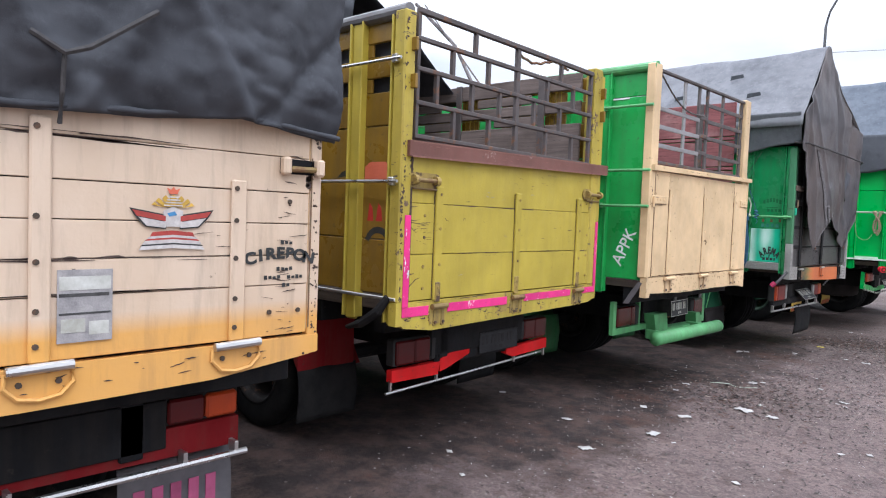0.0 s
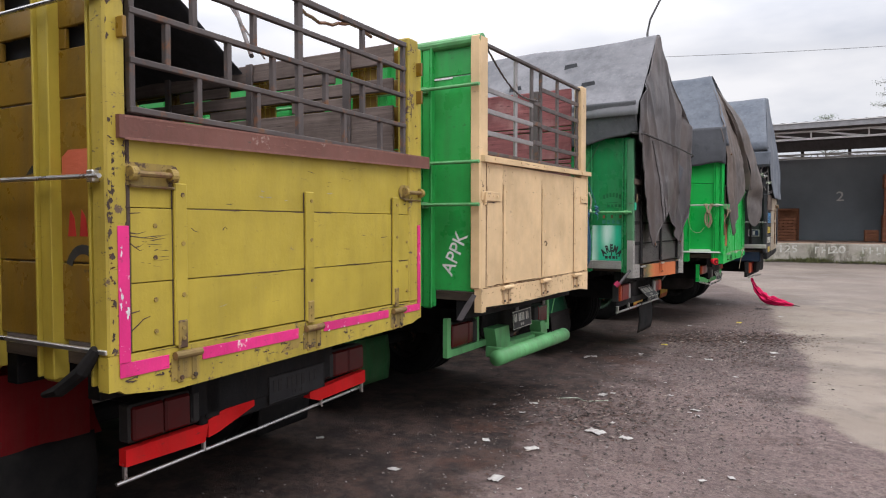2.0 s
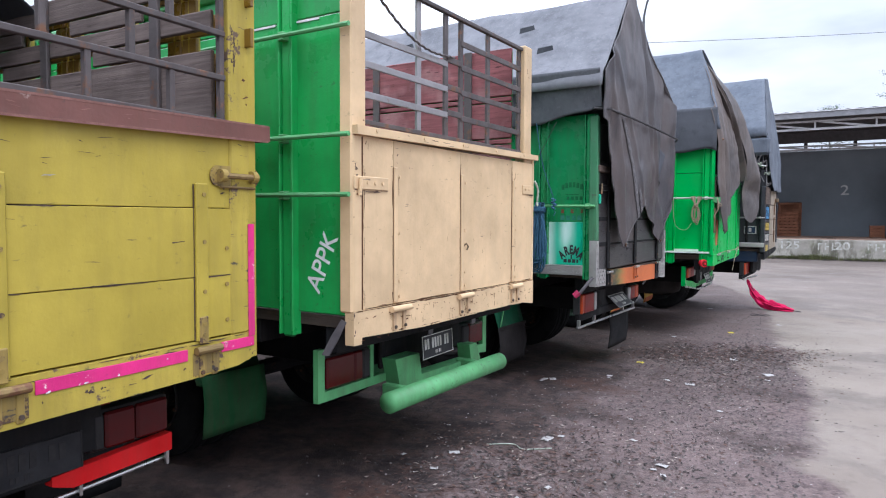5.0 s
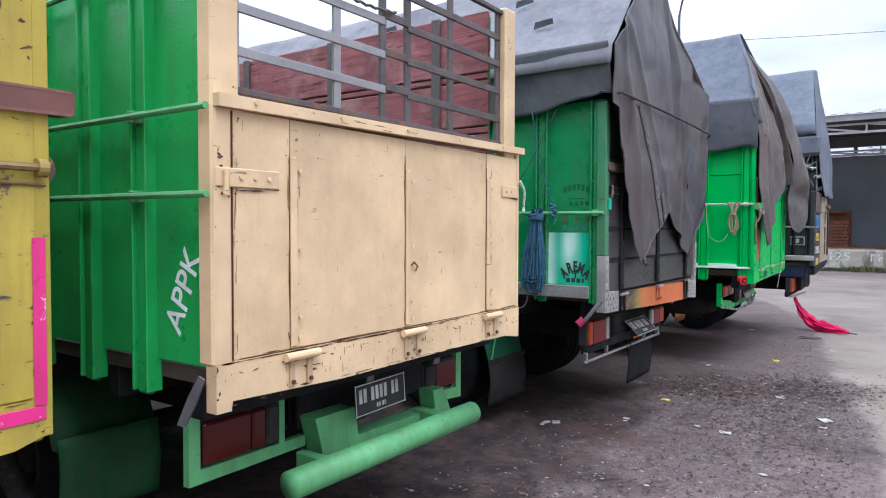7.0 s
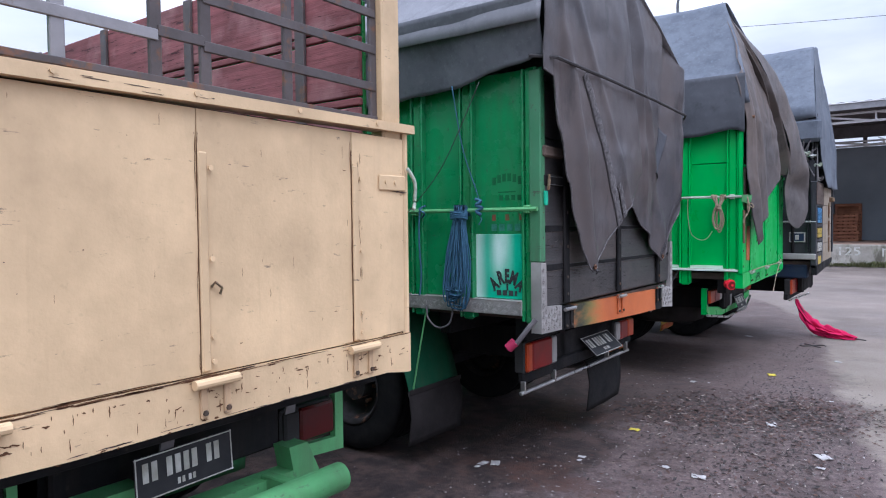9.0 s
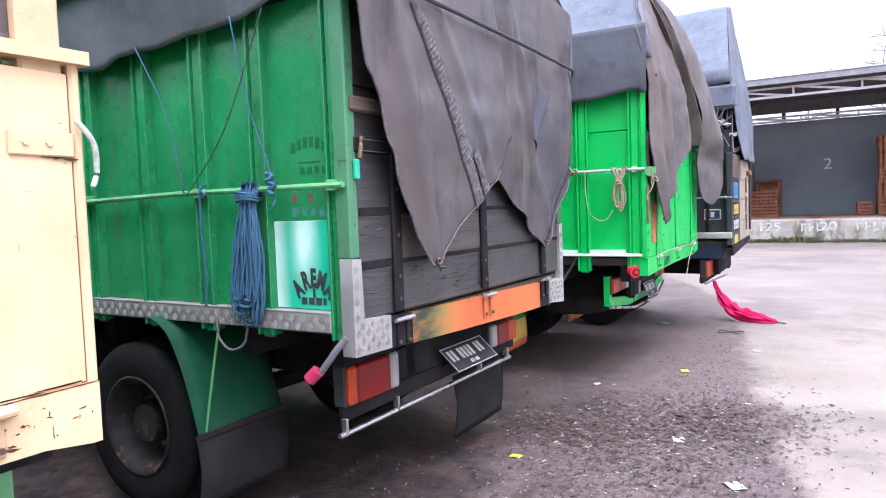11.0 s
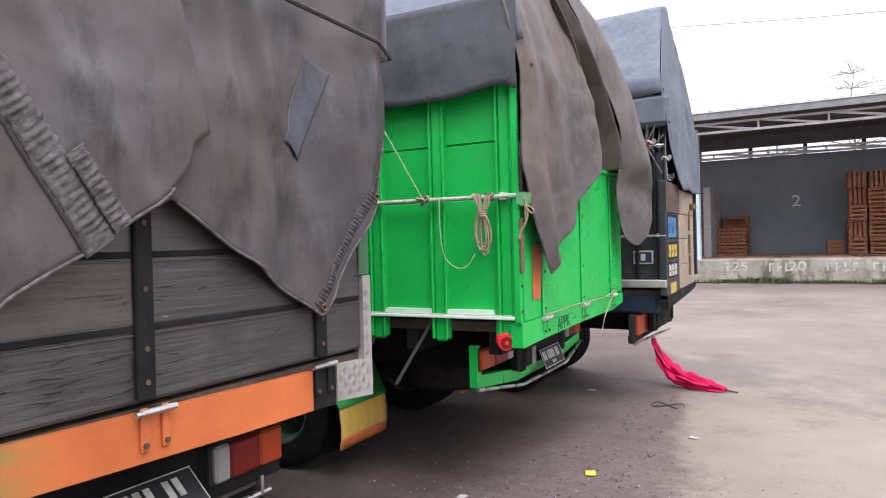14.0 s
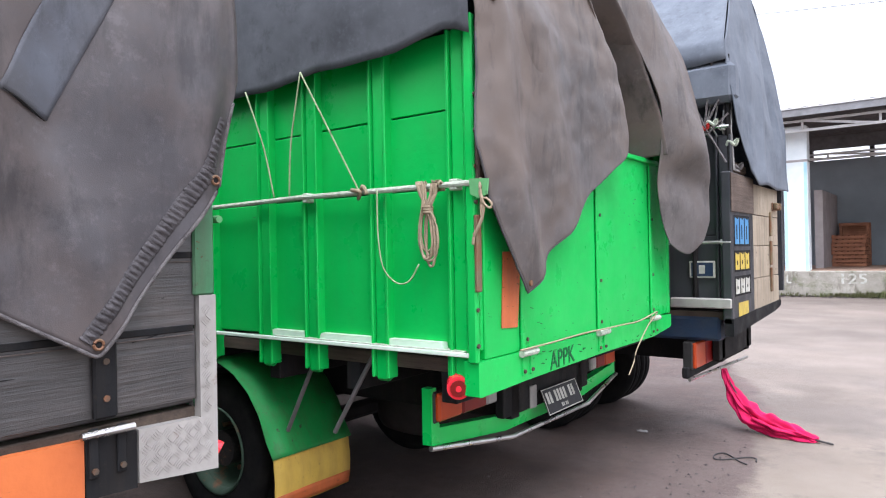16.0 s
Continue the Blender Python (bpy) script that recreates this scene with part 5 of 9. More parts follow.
part("corner_post", box(-0.06, -0.004, 2.06, B_W, 1.03, 1.86, 0.006), M["yellow"], gate)
for y in (0.30, 1.065, 1.835):
    part("batten", box(0.0, 0.017, y - 0.03, y + 0.03, 1.03, 1.665, 0.005), M["yellow"], gate)
    bolts(gate, [(0.015, y + 0.006, z) for z in (1.09, 1.23, 1.43, 1.62)], BOLT_YELLOW)
    hinge(gate, y + 0.02, 0.995, M["brass"], 0.115, 0.11, 0.0, M["grimy_yellow"])
    part("hinge_plate", box(0.0062, 0.009, y - 0.05, y + 0.085, 0.895, 0.985, 0.001), M["grimy_yellow"], gate)
    # dark sliver drawn as the shadow gap on the batten's left
    part("batten_joint", box(0.0002, 0.002, y - 0.0345, y - 0.0302, 1.035, 1.66, 0), M["bare_wood"], gate)
    wear(gate, M["rust_stain"], ((y - 0.06, y + 0.08, 0.89, 0.99, 12, 0.03, 0.02),), 80 + int(10 * y), 0.0075, "rust_mark")
    part("hinge_strap", box(0.012, 0.022, y - 0.022, y + 0.022, 1.02, 1.13, 0.004), M["grimy_yellow"], gate)
    bolts(gate, [(0.02, y, 1.06), (0.02, y, 1.10)], BOLT_YELLOW)
bolts(gate, [(0.0, 0.19, z) for z in (1.10, 1.22, 1.38, 1.50)] + [(0.0, 1.97, z) for z in (1.10, 1.25, 1.40)], BOLT_YELLOW)
for y, z in ((0.17, 1.69), (2.02, 1.70)):
    lt = part("latch", tube([(0.03, y - 0.10, z), (0.03, y + 0.10, z)], 0.012, 8), M["brass"], gate, "worn brassy sliding bolt between round lugs")
    for d in (-0.085, 0.085):
        part("lug", tube([(0.02, y + d - 0.014, z), (0.02, y + d + 0.014, z)], 0.027, 14), M["grimy_yellow"], lt)
    part("latch_plate", slab([(y - 0.10 + 0.035 * math.cos(radians(90 + 30 * k)), z + 0.042 * math.sin(radians(90 + 30 * k))) for k in range(7)] + [(y + 0.10 + 0.035 * math.cos(radians(270 + 30 * k)), z + 0.042 * math.sin(radians(270 + 30 * k))) for k in range(7)], 0.0005, 0.0045), M["grimy_yellow"], lt)
    part("keeper", tube([(0.012, y - 0.09, z - 0.045), (0.012, y + 0.10, z - 0.047)], 0.006, 6), M["brass"], lt)
part("top_rail", slab([(0.03, 1.812), (2.2, 1.862), (2.2, 1.93), (0.03, 1.895)], -0.06, 0.03), M["brown"], gate, "red-brown timber top rail")
for dz, th in ((0.0, 0.007), (0.078, 0.006)):
    part("worn_edge", slab([(0.05, 1.814 + dz - th), (2.19, 1.864 + dz * 0.84 - th), (2.19, 1.866 + dz * 0.84), (0.05, 1.816 + dz)], 0.0302, 0.0310), M["rail_wear"], gate)
wear(gate, M["rail_wear"], ((0.05, 2.15, 1.83, 1.90, 30, 0.05, 0.006),), 199, 0.0303)
stripes(gate, "pink_tape", M["pink"], ((0.32 + 0.08, 0.98, 0.955, 1.005), (1.17, 1.76, 0.962, 1.008), (1.93, 2.115, 0.968, 1.01), (0.03, 0.24, 0.950, 1.003)), 0.0075)
stripes(gate, "pink_tape", M["pink"], ((0.028, 0.074, 1.004, 1.50), (2.082, 2.118, 1.012, 1.50)), 0.0095)
wear(gate, M["bare_wood"], ((0.09, 0.24, 1.06, 1.80, 14, 0.10, 0.004), (0.34, 2.0, 1.10, 1.80, 13, 0.08, 0.003), (0.35, 2.0, 1.284, 1.292, 12, 0.3, 0.006), (0.35, 2.0, 1.562, 1.570, 12, 0.3, 0.006), (1.9, 2.05, 1.05, 1.75, 16, 0.06, 0.012)), 73, 0.0012)
wear(gate, M["sticker_grey"], ((0.4, 2.0, 1.10, 1.75, 9, 0.05, 0.006), (1.9, 2.05, 1.3, 1.75, 14, 0.04, 0.012)), 74, 0.0010)
wear(gate, M["bare_wood"], ((0.05, 2.1, 0.90, 0.95, 34, 0.06, 0.012), (0.05, 2.1, 1.006, 1.028, 26, 0.12, 0.006)), 75, 0.0072)
wear(gate, M["rust_stain"], ((-0.008, 0.01, 1.05, 2.5, 18, 0.025, 0.012), (2.0, 2.09, 1.9, 2.6, 14, 0.03, 0.012)), 76, 0.0085)
wear(gate, M["white"], ((0.03, 0.062, 1.03, 1.48, 14, 0.02, 0.03),), 77, 0.0127)
wear(gate, M["white"], ((0.05, 1.7, 0.962, 0.998, 5, 0.05, 0.010),), 78, 0.0107)
part("post_joint", box(-0.002, 0.0016, 0.0725, 0.086, 1.035, 1.83, 0), M["bare_wood"], gate)
for path in (((0.086, 1.474), (0.115, 1.470), (0.15, 1.478)), ((0.086, 1.462), (0.13, 1.456), (0.18, 1.452), (0.225, 1.462), (0.262, 1.468)), ((0.086, 1.435), (0.105, 1.420), (0.125, 1.408), (0.14, 1.412)),
             ((0.105, 1.420), (0.125, 1.424), (0.14, 1.432)), ((0.086, 1.115), (0.115, 1.135), (0.135, 1.152), (0.165, 1.160)), ((0.086, 1.18), (0.12, 1.185)), ((0.086, 1.545), (0.13, 1.548)),
             ((0.36, 1.49), (0.375, 1.478), (0.395, 1.474)), ((0.52, 1.48), (0.535, 1.495), (0.545, 1.485), (0.53, 1.472)), ((1.70, 1.43), (1.76, 1.435)), ((1.86, 1.285), (1.99, 1.288))):
    part("paint_crack", tube([(0.0006, y, z) for y, z in path], [0.0028 - 0.0018 * k / len(path) for k in range(len(path))], 5), M["bare_wood"], gate)
wear(gate, M["bare_wood"], ((-0.012, 0.012, 1.05, 2.55, 60, 0.024, 0.032), (0.05, 0.072, 1.5, 2.5, 40, 0.020, 0.028), (1.995, 2.01, 1.9, 2.6, 18, 0.014, 0.04)), 79, 0.0088)
part("worn_patch", slab([(0.86, 0.905), (0.98, 0.91), (1.0, 0.95), (0.95, 0.985), (0.90, 0.94)], 0.0062, 0.0068), M["grimy_yellow"], gate)
# cage above the gate
cage = part("cage_gate", box(-0.03, 0.0, 0.10, 1.98, 2.575, 2.605, 0.004), M["cage"], B, "open steel bar cage above the tailgate")
for z in (2.445, 2.285, 2.105, 1.925):
    part("cage_bar", box(-0.028, -0.002, 0.10, 1.98, z - 0.012, z + 0.012, 0.003), M["cage"], cage)
for y, a, b in ((0.112, 1.925, 2.58), (1.03, 1.925, 2.6), (1.965, 1.925, 2.6), (0.60, 2.445, 2.59), (1.55, 2.445, 2.59), (0.40, 2.285, 2.445), (0.73, 2.285, 2.445), (1.38, 2.285, 2.445), (1.72, 2.285, 2.445),
                (0.27, 2.105, 2.285), (0.58, 2.105, 2.285), (0.85, 2.105, 2.285), (1.23, 2.105, 2.285), (1.55, 2.105, 2.285), (0.42, 1.925, 2.105), (0.75, 1.925, 2.105), (1.38, 1.925, 2.105), (1.72, 1.925, 2.105)):
    w = 0.018 if y == 1.03 else 0.012
    part("cage_bar", box(-0.034, -0.006, y - w, y + w, a, b, 0.003), M["cage"], cage)
part("chain", tube([(-0.015, 1.03 + 0.05 * k, 2.555 - 0.03 * math.sin(0.52 * k) - 0.008 * (k % 2)) for k in range(13)], 0.009, 5), M["rust"], cage)
# painted pictures on the side
art = part("side_painting", slab([(-0.32, 1.69), (-0.12, 1.69), (-0.12, 1.76), (-0.16, 1.785), (-0.28, 1.785), (-0.32, 1.76)], 0.0338, 0.036, None, 1), M["marking_brown"], wr.parent, "small red and black painted pictures on the side")
for k in range(3):
    part("painted_mark", slab([(-0.29 + 0.07 * k, 1.46), (-0.24 + 0.07 * k, 1.46), (-0.25 + 0.07 * k, 1.53), (-0.275 + 0.07 * k, 1.56)], 0.0338, 0.036, None, 1), M["marking_red"], art)
arch = bmesh.new()
for k in range(9):
    a0, a1 = radians(160 - 17 * k), radians(160 - 17 * (k + 1))
    slab([(-0.20 + 0.11 * math.cos(a0), 1.32 + 0.11 * math.sin(a0)), (-0.20 + 0.11 * math.cos(a1), 1.32 + 0.11 * math.sin(a1)), (-0.20 + 0.075 * math.cos(a1), 1.32 + 0.075 * math.sin(a1)), (-0.20 + 0.075 * math.cos(a0), 1.32 + 0.075 * math.sin(a0))], 0.0338, 0.036, arch, 1)
part("painted_arch", arch, M["marking_black"], art)
part("painted_bird", slab([(-0.56, 1.70), (-0.44, 1.715), (-0.40, 1.76), (-0.47, 1.745), (-0.52, 1.735)], 0.0338, 0.036, None, 1), M["marking_black"], art)
# underneath
lamp(B, -0.27, 0.26, 0.62, 0.60, 0.76, ((0.45, M["lens_dark"]), (0.4, M["lens_dark"]), (0.15, M["lamp_case"])))
lamp(B, -0.27, 1.52, 1.88, 0.61, 0.77, ((0.15, M["lamp_case"]), (0.4, M["lens_dark"]), (0.45, M["lens_dark"])))
bumper = part("bumper", box(-0.32, -0.26, 0.62, 1.5, 0.56, 0.80, 0.01), M["black"], B, "black dented rear crossbeam")
for o in ([(0.235, 0.515), (0.64, 0.505), (0.66, 0.585), (0.235, 0.585)], [(0.66, 0.52), (0.72, 0.53), (0.95, 0.60), (0.95, 0.645), (0.74, 0.625), (0.66, 0.60)], [(1.37, 0.575), (1.89, 0.60), (1.89, 0.525), (1.45, 0.51), (1.37, 0.54)]):
    part("bumper_skirt", slab(o, -0.30, -0.255), M["red"], bumper, "chipped bright red bumper skirt")
number_plate(B, -0.245, 1.26, 0.655, 0.44, 0.14, 0.0, 0.0, M["plate_ink"])
bar = part("guard_bar", tube([(-0.27, 0.20, 0.452), (-0.28, 1.0, 0.468), (-0.30, 1.90, 0.486)], 0.009, 8), M["chrome"], B, "thin bright steel guard bar")
for y in (0.235, 0.64, 1.48, 1.87):
    part("bar_stay", box(-0.285, -0.265, y, y + 0.014, 0.462, 0.53, 0.002), M["chrome"], bar)
mudguard(B, -1.45, 0.42, 0.05, 0.56, M["dark_red"], 0.48)
mudguard(B, -1.45, 0.42, B_W - 0.56, B_W - 0.05, M["dark_red"], 0.48)
flap(B, -0.90, 0.04, 0.52, 0.16, 0.50, M["flap"], "black rubber mud flap")
part("guard_panel", box(-0.905, -0.895, 0.04, 0.50, 0.49, 0.85, 0.004), M["dark_red"], B, "dark red mudguard panel")
flap(B, -0.90, B_W - 0.52, B_W - 0.04, 0.16, 0.50, M["flap"], "black rubber mud flap")
part("hanging_strap", tube([(-0.05, -0.02, 1.06), (-0.10, -0.04, 0.98), (-0.22, -0.05, 0.90), (-0.36, -0.03, 0.86)], [0.02, 0.028, 0.026, 0.012], 8), M["flap"], B, "black rubber strap under the corner")

# ---- green truck with the cream tailgate ----
C = truck("bright green cargo truck with cream tailgate and open cage", -2.10, 5.0, 0.0)
C_W = 2.06
undercarriage(C, C_W, 1.04, -0.42)
wheels(C, -1.70, 0.07, C_W - 0.07)
ribs_c = [-0.44, -0.82, -1.25, -1.7, -2.2, -2.75, -3.3, -3.9, -4.5, -5.2]
side_wall(C, "side_wall", 0.0, -1, 1.045, 2.73, ribs_c, M["green"], M["green"], (1.64, 1.925, 2.435), M["green_frame"], None, 0.075, 0.13, (), (2.52,), M["green_frame"],
          "glossy leaf green ribbed truck side", 0.05)
side_wall(C, "side_wall", 1.955, 1, 1.045, 2.73, ribs_c, M["green"], M["green"], (), None, None, 0.075, 0.13, (), (2.52,), None, "glossy leaf green ribbed truck side", 0.05, -0.10)
inner_boards(C, 1.850, (1.05, 1.38, 1.72, 2.06, 2.10, 2.36, 2.40, 2.74), M["red_planks"], (), -0.085)
front_wall(C, C_W, 1.04, 2.5, M["red_planks"])
for k, x in enumerate((-0.30, -0.60)):
    part("painted_dash", box(x - 0.10, x + 0.06, 0.030, 0.034, 2.505 + 0.004 * k, 2.516 + 0.004 * k, 0), M["white"], C)
gate = part("tailgate", box(-0.05, -0.012, 0.07, C_W - 0.03, 1.06, 1.93), M["black"], C, "cream painted wooden tailgate with hinges")
for y0, y1 in ((0.072, 0.323), (0.325, 1.003), (1.005, 1.703), (1.705, 2.025)):
    part("plank", box(-0.04, 0.0 - 0.0015 * (y0 > 0.5) + 0.001 * (y0 > 1.5), y0 + 0.0008, y1 - 0.0008, 1.082, 1.925, 0.0015), M["cream"], gate)
part("bottom_rail", slab([(0.0, 0.912), (0.06, 0.912), (0.065, 0.945), (0.6, 0.925), (1.4, 0.93), (1.9, 0.925), (2.03, 0.905), (2.058, 0.905), (2.058, 1.077), (0.0, 1.077)], -0.05, 0.004), M["cream"], gate)
part("top_rail", slab([(0.0, 1.925), (2.075, 1.952), (2.075, 1.988), (0.0, 1.968)], -0.06, 0.028), M["cream"], gate, "cream folded top rail with bolts")
bolts(gate, [(0.027, 0.15 + 0.42 * k, 1.955 + 0.004 * k) for k in range(5)], BOLT_CREAM)
for y0, y1, ztop in ((0.0, 0.068, 1.93), (-0.008, 0.105, 2.765), (1.905, 2.018, 2.755), (2.03, 2.06, 1.96)):
    part("corner_post", box(-0.08, 0.003 if ztop < 2 else -0.004, y0, y1, 1.07, ztop, 0.008), M["cream"], gate, "rust-spotted cream corner post")
for y in (0.335, 1.015, 1.712):
    part("batten", box(-0.002, 0.011, y - 0.012, y + 0.020, 1.09, 1.79, 0.005), M["cream"], gate)
    bolts(gate, [(0.009, y + 0.03, z) for z in (1.12, 1.2, 1.45, 1.74)], BOLT_CREAM)
    hinge(gate, y + 0.03, 1.058, M["cream"], 0.15, 0.115, 0.0, M["cream_worn"])
    part("batten_joint", box(-0.002, 0.0012, y - 0.0145, y - 0.0122, 1.09, 1.79, 0), M["rust_stain"], gate)
    wear(gate, M["rust_stain"], ((y - 0.06, y + 0.10, 1.062, 1.072, 6, 0.07, 0.008), (y - 0.02, y + 0.06, 0.935, 0.95, 5, 0.04, 0.010)), 190 + int(10 * y), 0.0052, "rust_mark")
for y0, y1, z in ((0.0, 0.27, 1.70), (1.86, 2.03, 1.735)):
    s = part("latch_strap", box(0.0, 0.009, y0, y1, z - 0.035, z + 0.03, 0.004), M["cream"], gate)
    bolts(s, [(0.008, y0 + 0.04 + 0.06 * k, z) for k in range(int((y1 - y0) / 0.06))], BOLT_CREAM)
part("gate_pin", tube([(0.015, 0.035, 1.64), (0.02, 0.035, 1.72)], 0.010, 6), M["cream"], gate)
wear(gate, M["bare_wood"], ((0.0, 0.26, 1.655, 1.667, 12, 0.12, 0.007), (-0.004, 0.02, 1.62, 1.80, 14, 0.03, 0.014), (1.86, 2.03, 1.692, 1.702, 7, 0.07, 0.006)), 96, 0.0038)
wear(gate, M["bare_wood"], ((0.06, 2.03, 0.922, 0.938, 12, 0.12, 0.005), (0.0, 2.05, 1.0735, 1.0765, 20, 0.25, 0.004), (0.0, 0.012, 0.92, 1.07, 8, 0.012, 0.02)), 97, 0.0044)
wear(gate, M["bare_wood"], ((0.02, 2.05, 1.94, 1.962, 12, 0.08, 0.004),), 98, 0.0284)
part("post_joint", box(-0.004, 0.0032, 0.0685, 0.0715, 1.08, 1.92, 0), M["rust_stain"], gate)
wear(gate, M["rust_stain"], ((0.08, 2.0, 1.10, 1.90, 9, 0.020, 0.004), (0.08, 2.0, 1.080, 1.086, 18, 0.3, 0.005)), 91, 0.0016)
wear(gate, M["rust_stain"], ((0.02, 2.03, 0.93, 1.06, 20, 0.04, 0.006), (0.02, 2.03, 1.066, 1.075, 20, 0.2, 0.006)), 92, 0.0045)
wear(gate, M["rust_stain"], ((0.0, 0.09, 1.1, 2.7, 18, 0.016, 0.012), (1.92, 2.0, 1.99, 2.7, 10, 0.016, 0.012)), 93, 0.0036)
for y in (0.365, 1.045, 1.742):
    wear(gate, M["rust_stain"], ((y - 0.10, y + 0.10, 0.94, 1.065, 16, 0.04, 0.012),), 94 + int(y * 10), 0.0048, "rust_mark")
runs(gate, M["rust_stain"], ((0.312, 0.322, 1.10, 1.90, 18, 0.16, 0.005), (0.352, 0.37, 1.10, 1.80, 14, 0.10, 0.004), (0.994, 1.006, 1.10, 1.90, 20, 0.16, 0.005), (1.692, 1.706, 1.10, 1.90, 24, 0.16, 0.005), (1.73, 1.76, 1.10, 1.85, 16, 0.08, 0.004), (0.075, 0.09, 1.10, 1.90, 20, 0.12, 0.004), (0.10, 2.0, 1.12, 1.90, 20, 0.05, 0.0025), (1.005, 1.03, 1.15, 1.45, 8, 0.10, 0.004)), 195, 0.0016)
wear(gate, M["bare_wood"], ((0.08, 2.0, 1.12, 1.90, 9, 0.016, 0.003), (0.30, 0.36, 1.1, 1.9, 12, 0.014, 0.006), (1.68, 1.73, 1.1, 1.9, 12, 0.014, 0.006)), 196, 0.0017)
runs(gate, M["rust_stain"], ((0.02, 2.03, 0.95, 1.06, 60, 0.05, 0.005),), 197, 0.0046)
wear(gate, M["rust_stain"], ((0.02, 2.05, 1.070, 1.0768, 40, 0.16, 0.006), (0.02, 2.03, 0.925, 1.06, 40, 0.03, 0.008)), 198, 0.0047)
part("gate_hook", tube([(0.003, 1.045, 1.36), (0.016, 1.05, 1.375), (0.016, 1.075, 1.355), (0.006, 1.075, 1.335)], 0.005, 5), M["rust"], gate)
cage = part("cage_gate", box(-0.05, -0.022, 0.10, 1.91, 2.715, 2.74, 0.004), M["cage"], C, "open steel bar cage above the tailgate")
for y0, y1, mat, zs in ((0.108, 0.905, M["cage_light"], (2.43, 2.285, 2.135)), (1.065, 1.895, M["cage"], (2.585, 2.44, 2.29, 2.135)), (0.905, 1.065, M["cage"], (2.46, 2.30, 2.15))):
    for z in zs:
        part("cage_bar", box(-0.045, -0.032, y0, y1, z - 0.017, z + 0.017, 0.002), mat, cage)
for y, mat, top in ((0.115, M["cage_light"], 2.72), (0.615, M["cage_light"], 2.72), (0.90, M["cage"], 2.72), (1.075, M["cage"], 2.72), (1.42, M["cage"], 2.72), (1.885, M["cage"], 2.72)):
    part("cage_bar", box(-0.056, -0.038, y - 0.02, y + 0.02, 1.985, top, 0.003), mat, cage)
part("cage_bar", box(-0.05, -0.03, 0.1, 1.9, 1.99, 2.012, 0.002), M["cage"], cage)
part("chain", tube([(-0.02, 0.12 + 0.028 * k, 2.70 - 0.22 * (k / 30) - 0.10 * math.sin(3.14 * k / 30) - 0.006 * (k % 2)) for k in range(31)], 0.007, 5), M["cage"], cage, "thin steel chain")
letters("APPK", 0.145, on_side(-0.225, 1.305, 0.0335, 66), M["white"], C, "hand_painted_letters", 0.92, "rough white hand-painted letters", 0.001)
# underneath
part("light_frame", slab([(0.13, 0.545), (0.72, 0.552), (0.72, 0.60), (0.60, 0.60), (0.60, 0.80), (0.57, 0.80), (0.57, 0.60), (0.18, 0.60), (0.18, 0.83), (0.13, 0.83)], -0.38, -0.345), M["green_frame"], C, "pale green rear lamp frame")
part("light_frame", slab([(1.98, 0.515), (1.62, 0.545), (1.62, 0.60), (1.93, 0.58), (1.93, 0.80), (1.98, 0.80)], -0.38, -0.345), M["green_frame"], C, "pale green rear lamp frame")
lamp(C, -0.355, 0.18, 0.57, 0.602, 0.785, ((0.62, M["lens_dark"]), (0.2, M["lens_dark"]), (0.18, M["lamp_case"])))
lamp(C, -0.36, 1.62, 1.93, 0.60, 0.765, ((0.3, M["lamp_case"]), (0.7, M["lens_dark"])))
mount = part("bumper_mount", slab([(0.70, 0.69), (0.76, 0.47), (1.72, 0.42), (1.78, 0.43), (1.68, 0.64), (1.58, 0.64), (1.60, 0.54), (0.98, 0.55), (0.95, 0.69)], -0.36, -0.26), M["green_frame"], C, "pale green bumper bracket")
part("back_plate", box(-0.40, -0.365, 0.70, 1.62, 0.62, 0.86, 0.01), M["black"], mount)
part("bumper_pipe", tube([(-0.085, 0.395, 0.53), (-0.083, 1.695, 0.525)], 0.058, 24), M["green_frame"], C, "thick pale green bumper pipe", True)
for y in (0.62, 1.46):
    part("pipe_stay", box(-0.30, -0.09, y, y + 0.05, 0.48, 0.56, 0.006), M["green_frame"], mount)
number_plate(C, -0.20, 1.07, 0.735, 0.385, 0.145, -4.0, 3.0)
for y in (0.98, 1.52):
    part("plate_stay", slab([(y, 0.80), (y + 0.05, 0.80), (y + 0.07, 0.93), (y + 0.03, 0.93)], -0.22, -0.21), M["steel"], C)
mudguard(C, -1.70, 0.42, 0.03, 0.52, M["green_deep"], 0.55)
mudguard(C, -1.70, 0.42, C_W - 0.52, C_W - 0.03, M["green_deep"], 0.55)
flap(C, -1.15, 0.03, 0.50, 0.24, 0.60, M["green_flap"], "green painted mud flap")
flap(C, -1.15, C_W - 0.50, C_W - 0.03, 0.24, 0.60, M["green_flap"], "green painted mud flap")
part("tape_strip", slab([(-0.02, 1.03), (-0.05, 1.04), (-0.11, 0.96), (-0.175, 0.855), (-0.13, 0.855), (-0.07, 0.94)], -0.03, -0.024, None, 1), M["flap_grey"], C, "torn dark reflective strip")


# ---- deep green truck with blackened plank tailgate ----
D = truck("deep green cargo truck with blackened plank tailgate and orange rail", -1.97, 7.96, -0.3)
D_W = 2.37
undercarriage(D, D_W, 1.06, -0.22, 0.20)
wheels(D, -1.50, 0.10, D_W - 0.09, 0.445)
ribs_d = [-0.065, -0.49, -0.86, -1.28, -1.72, -2.2, -2.7, -3.2, -3.8, -4.4, -5.0]
D_S = 0.09
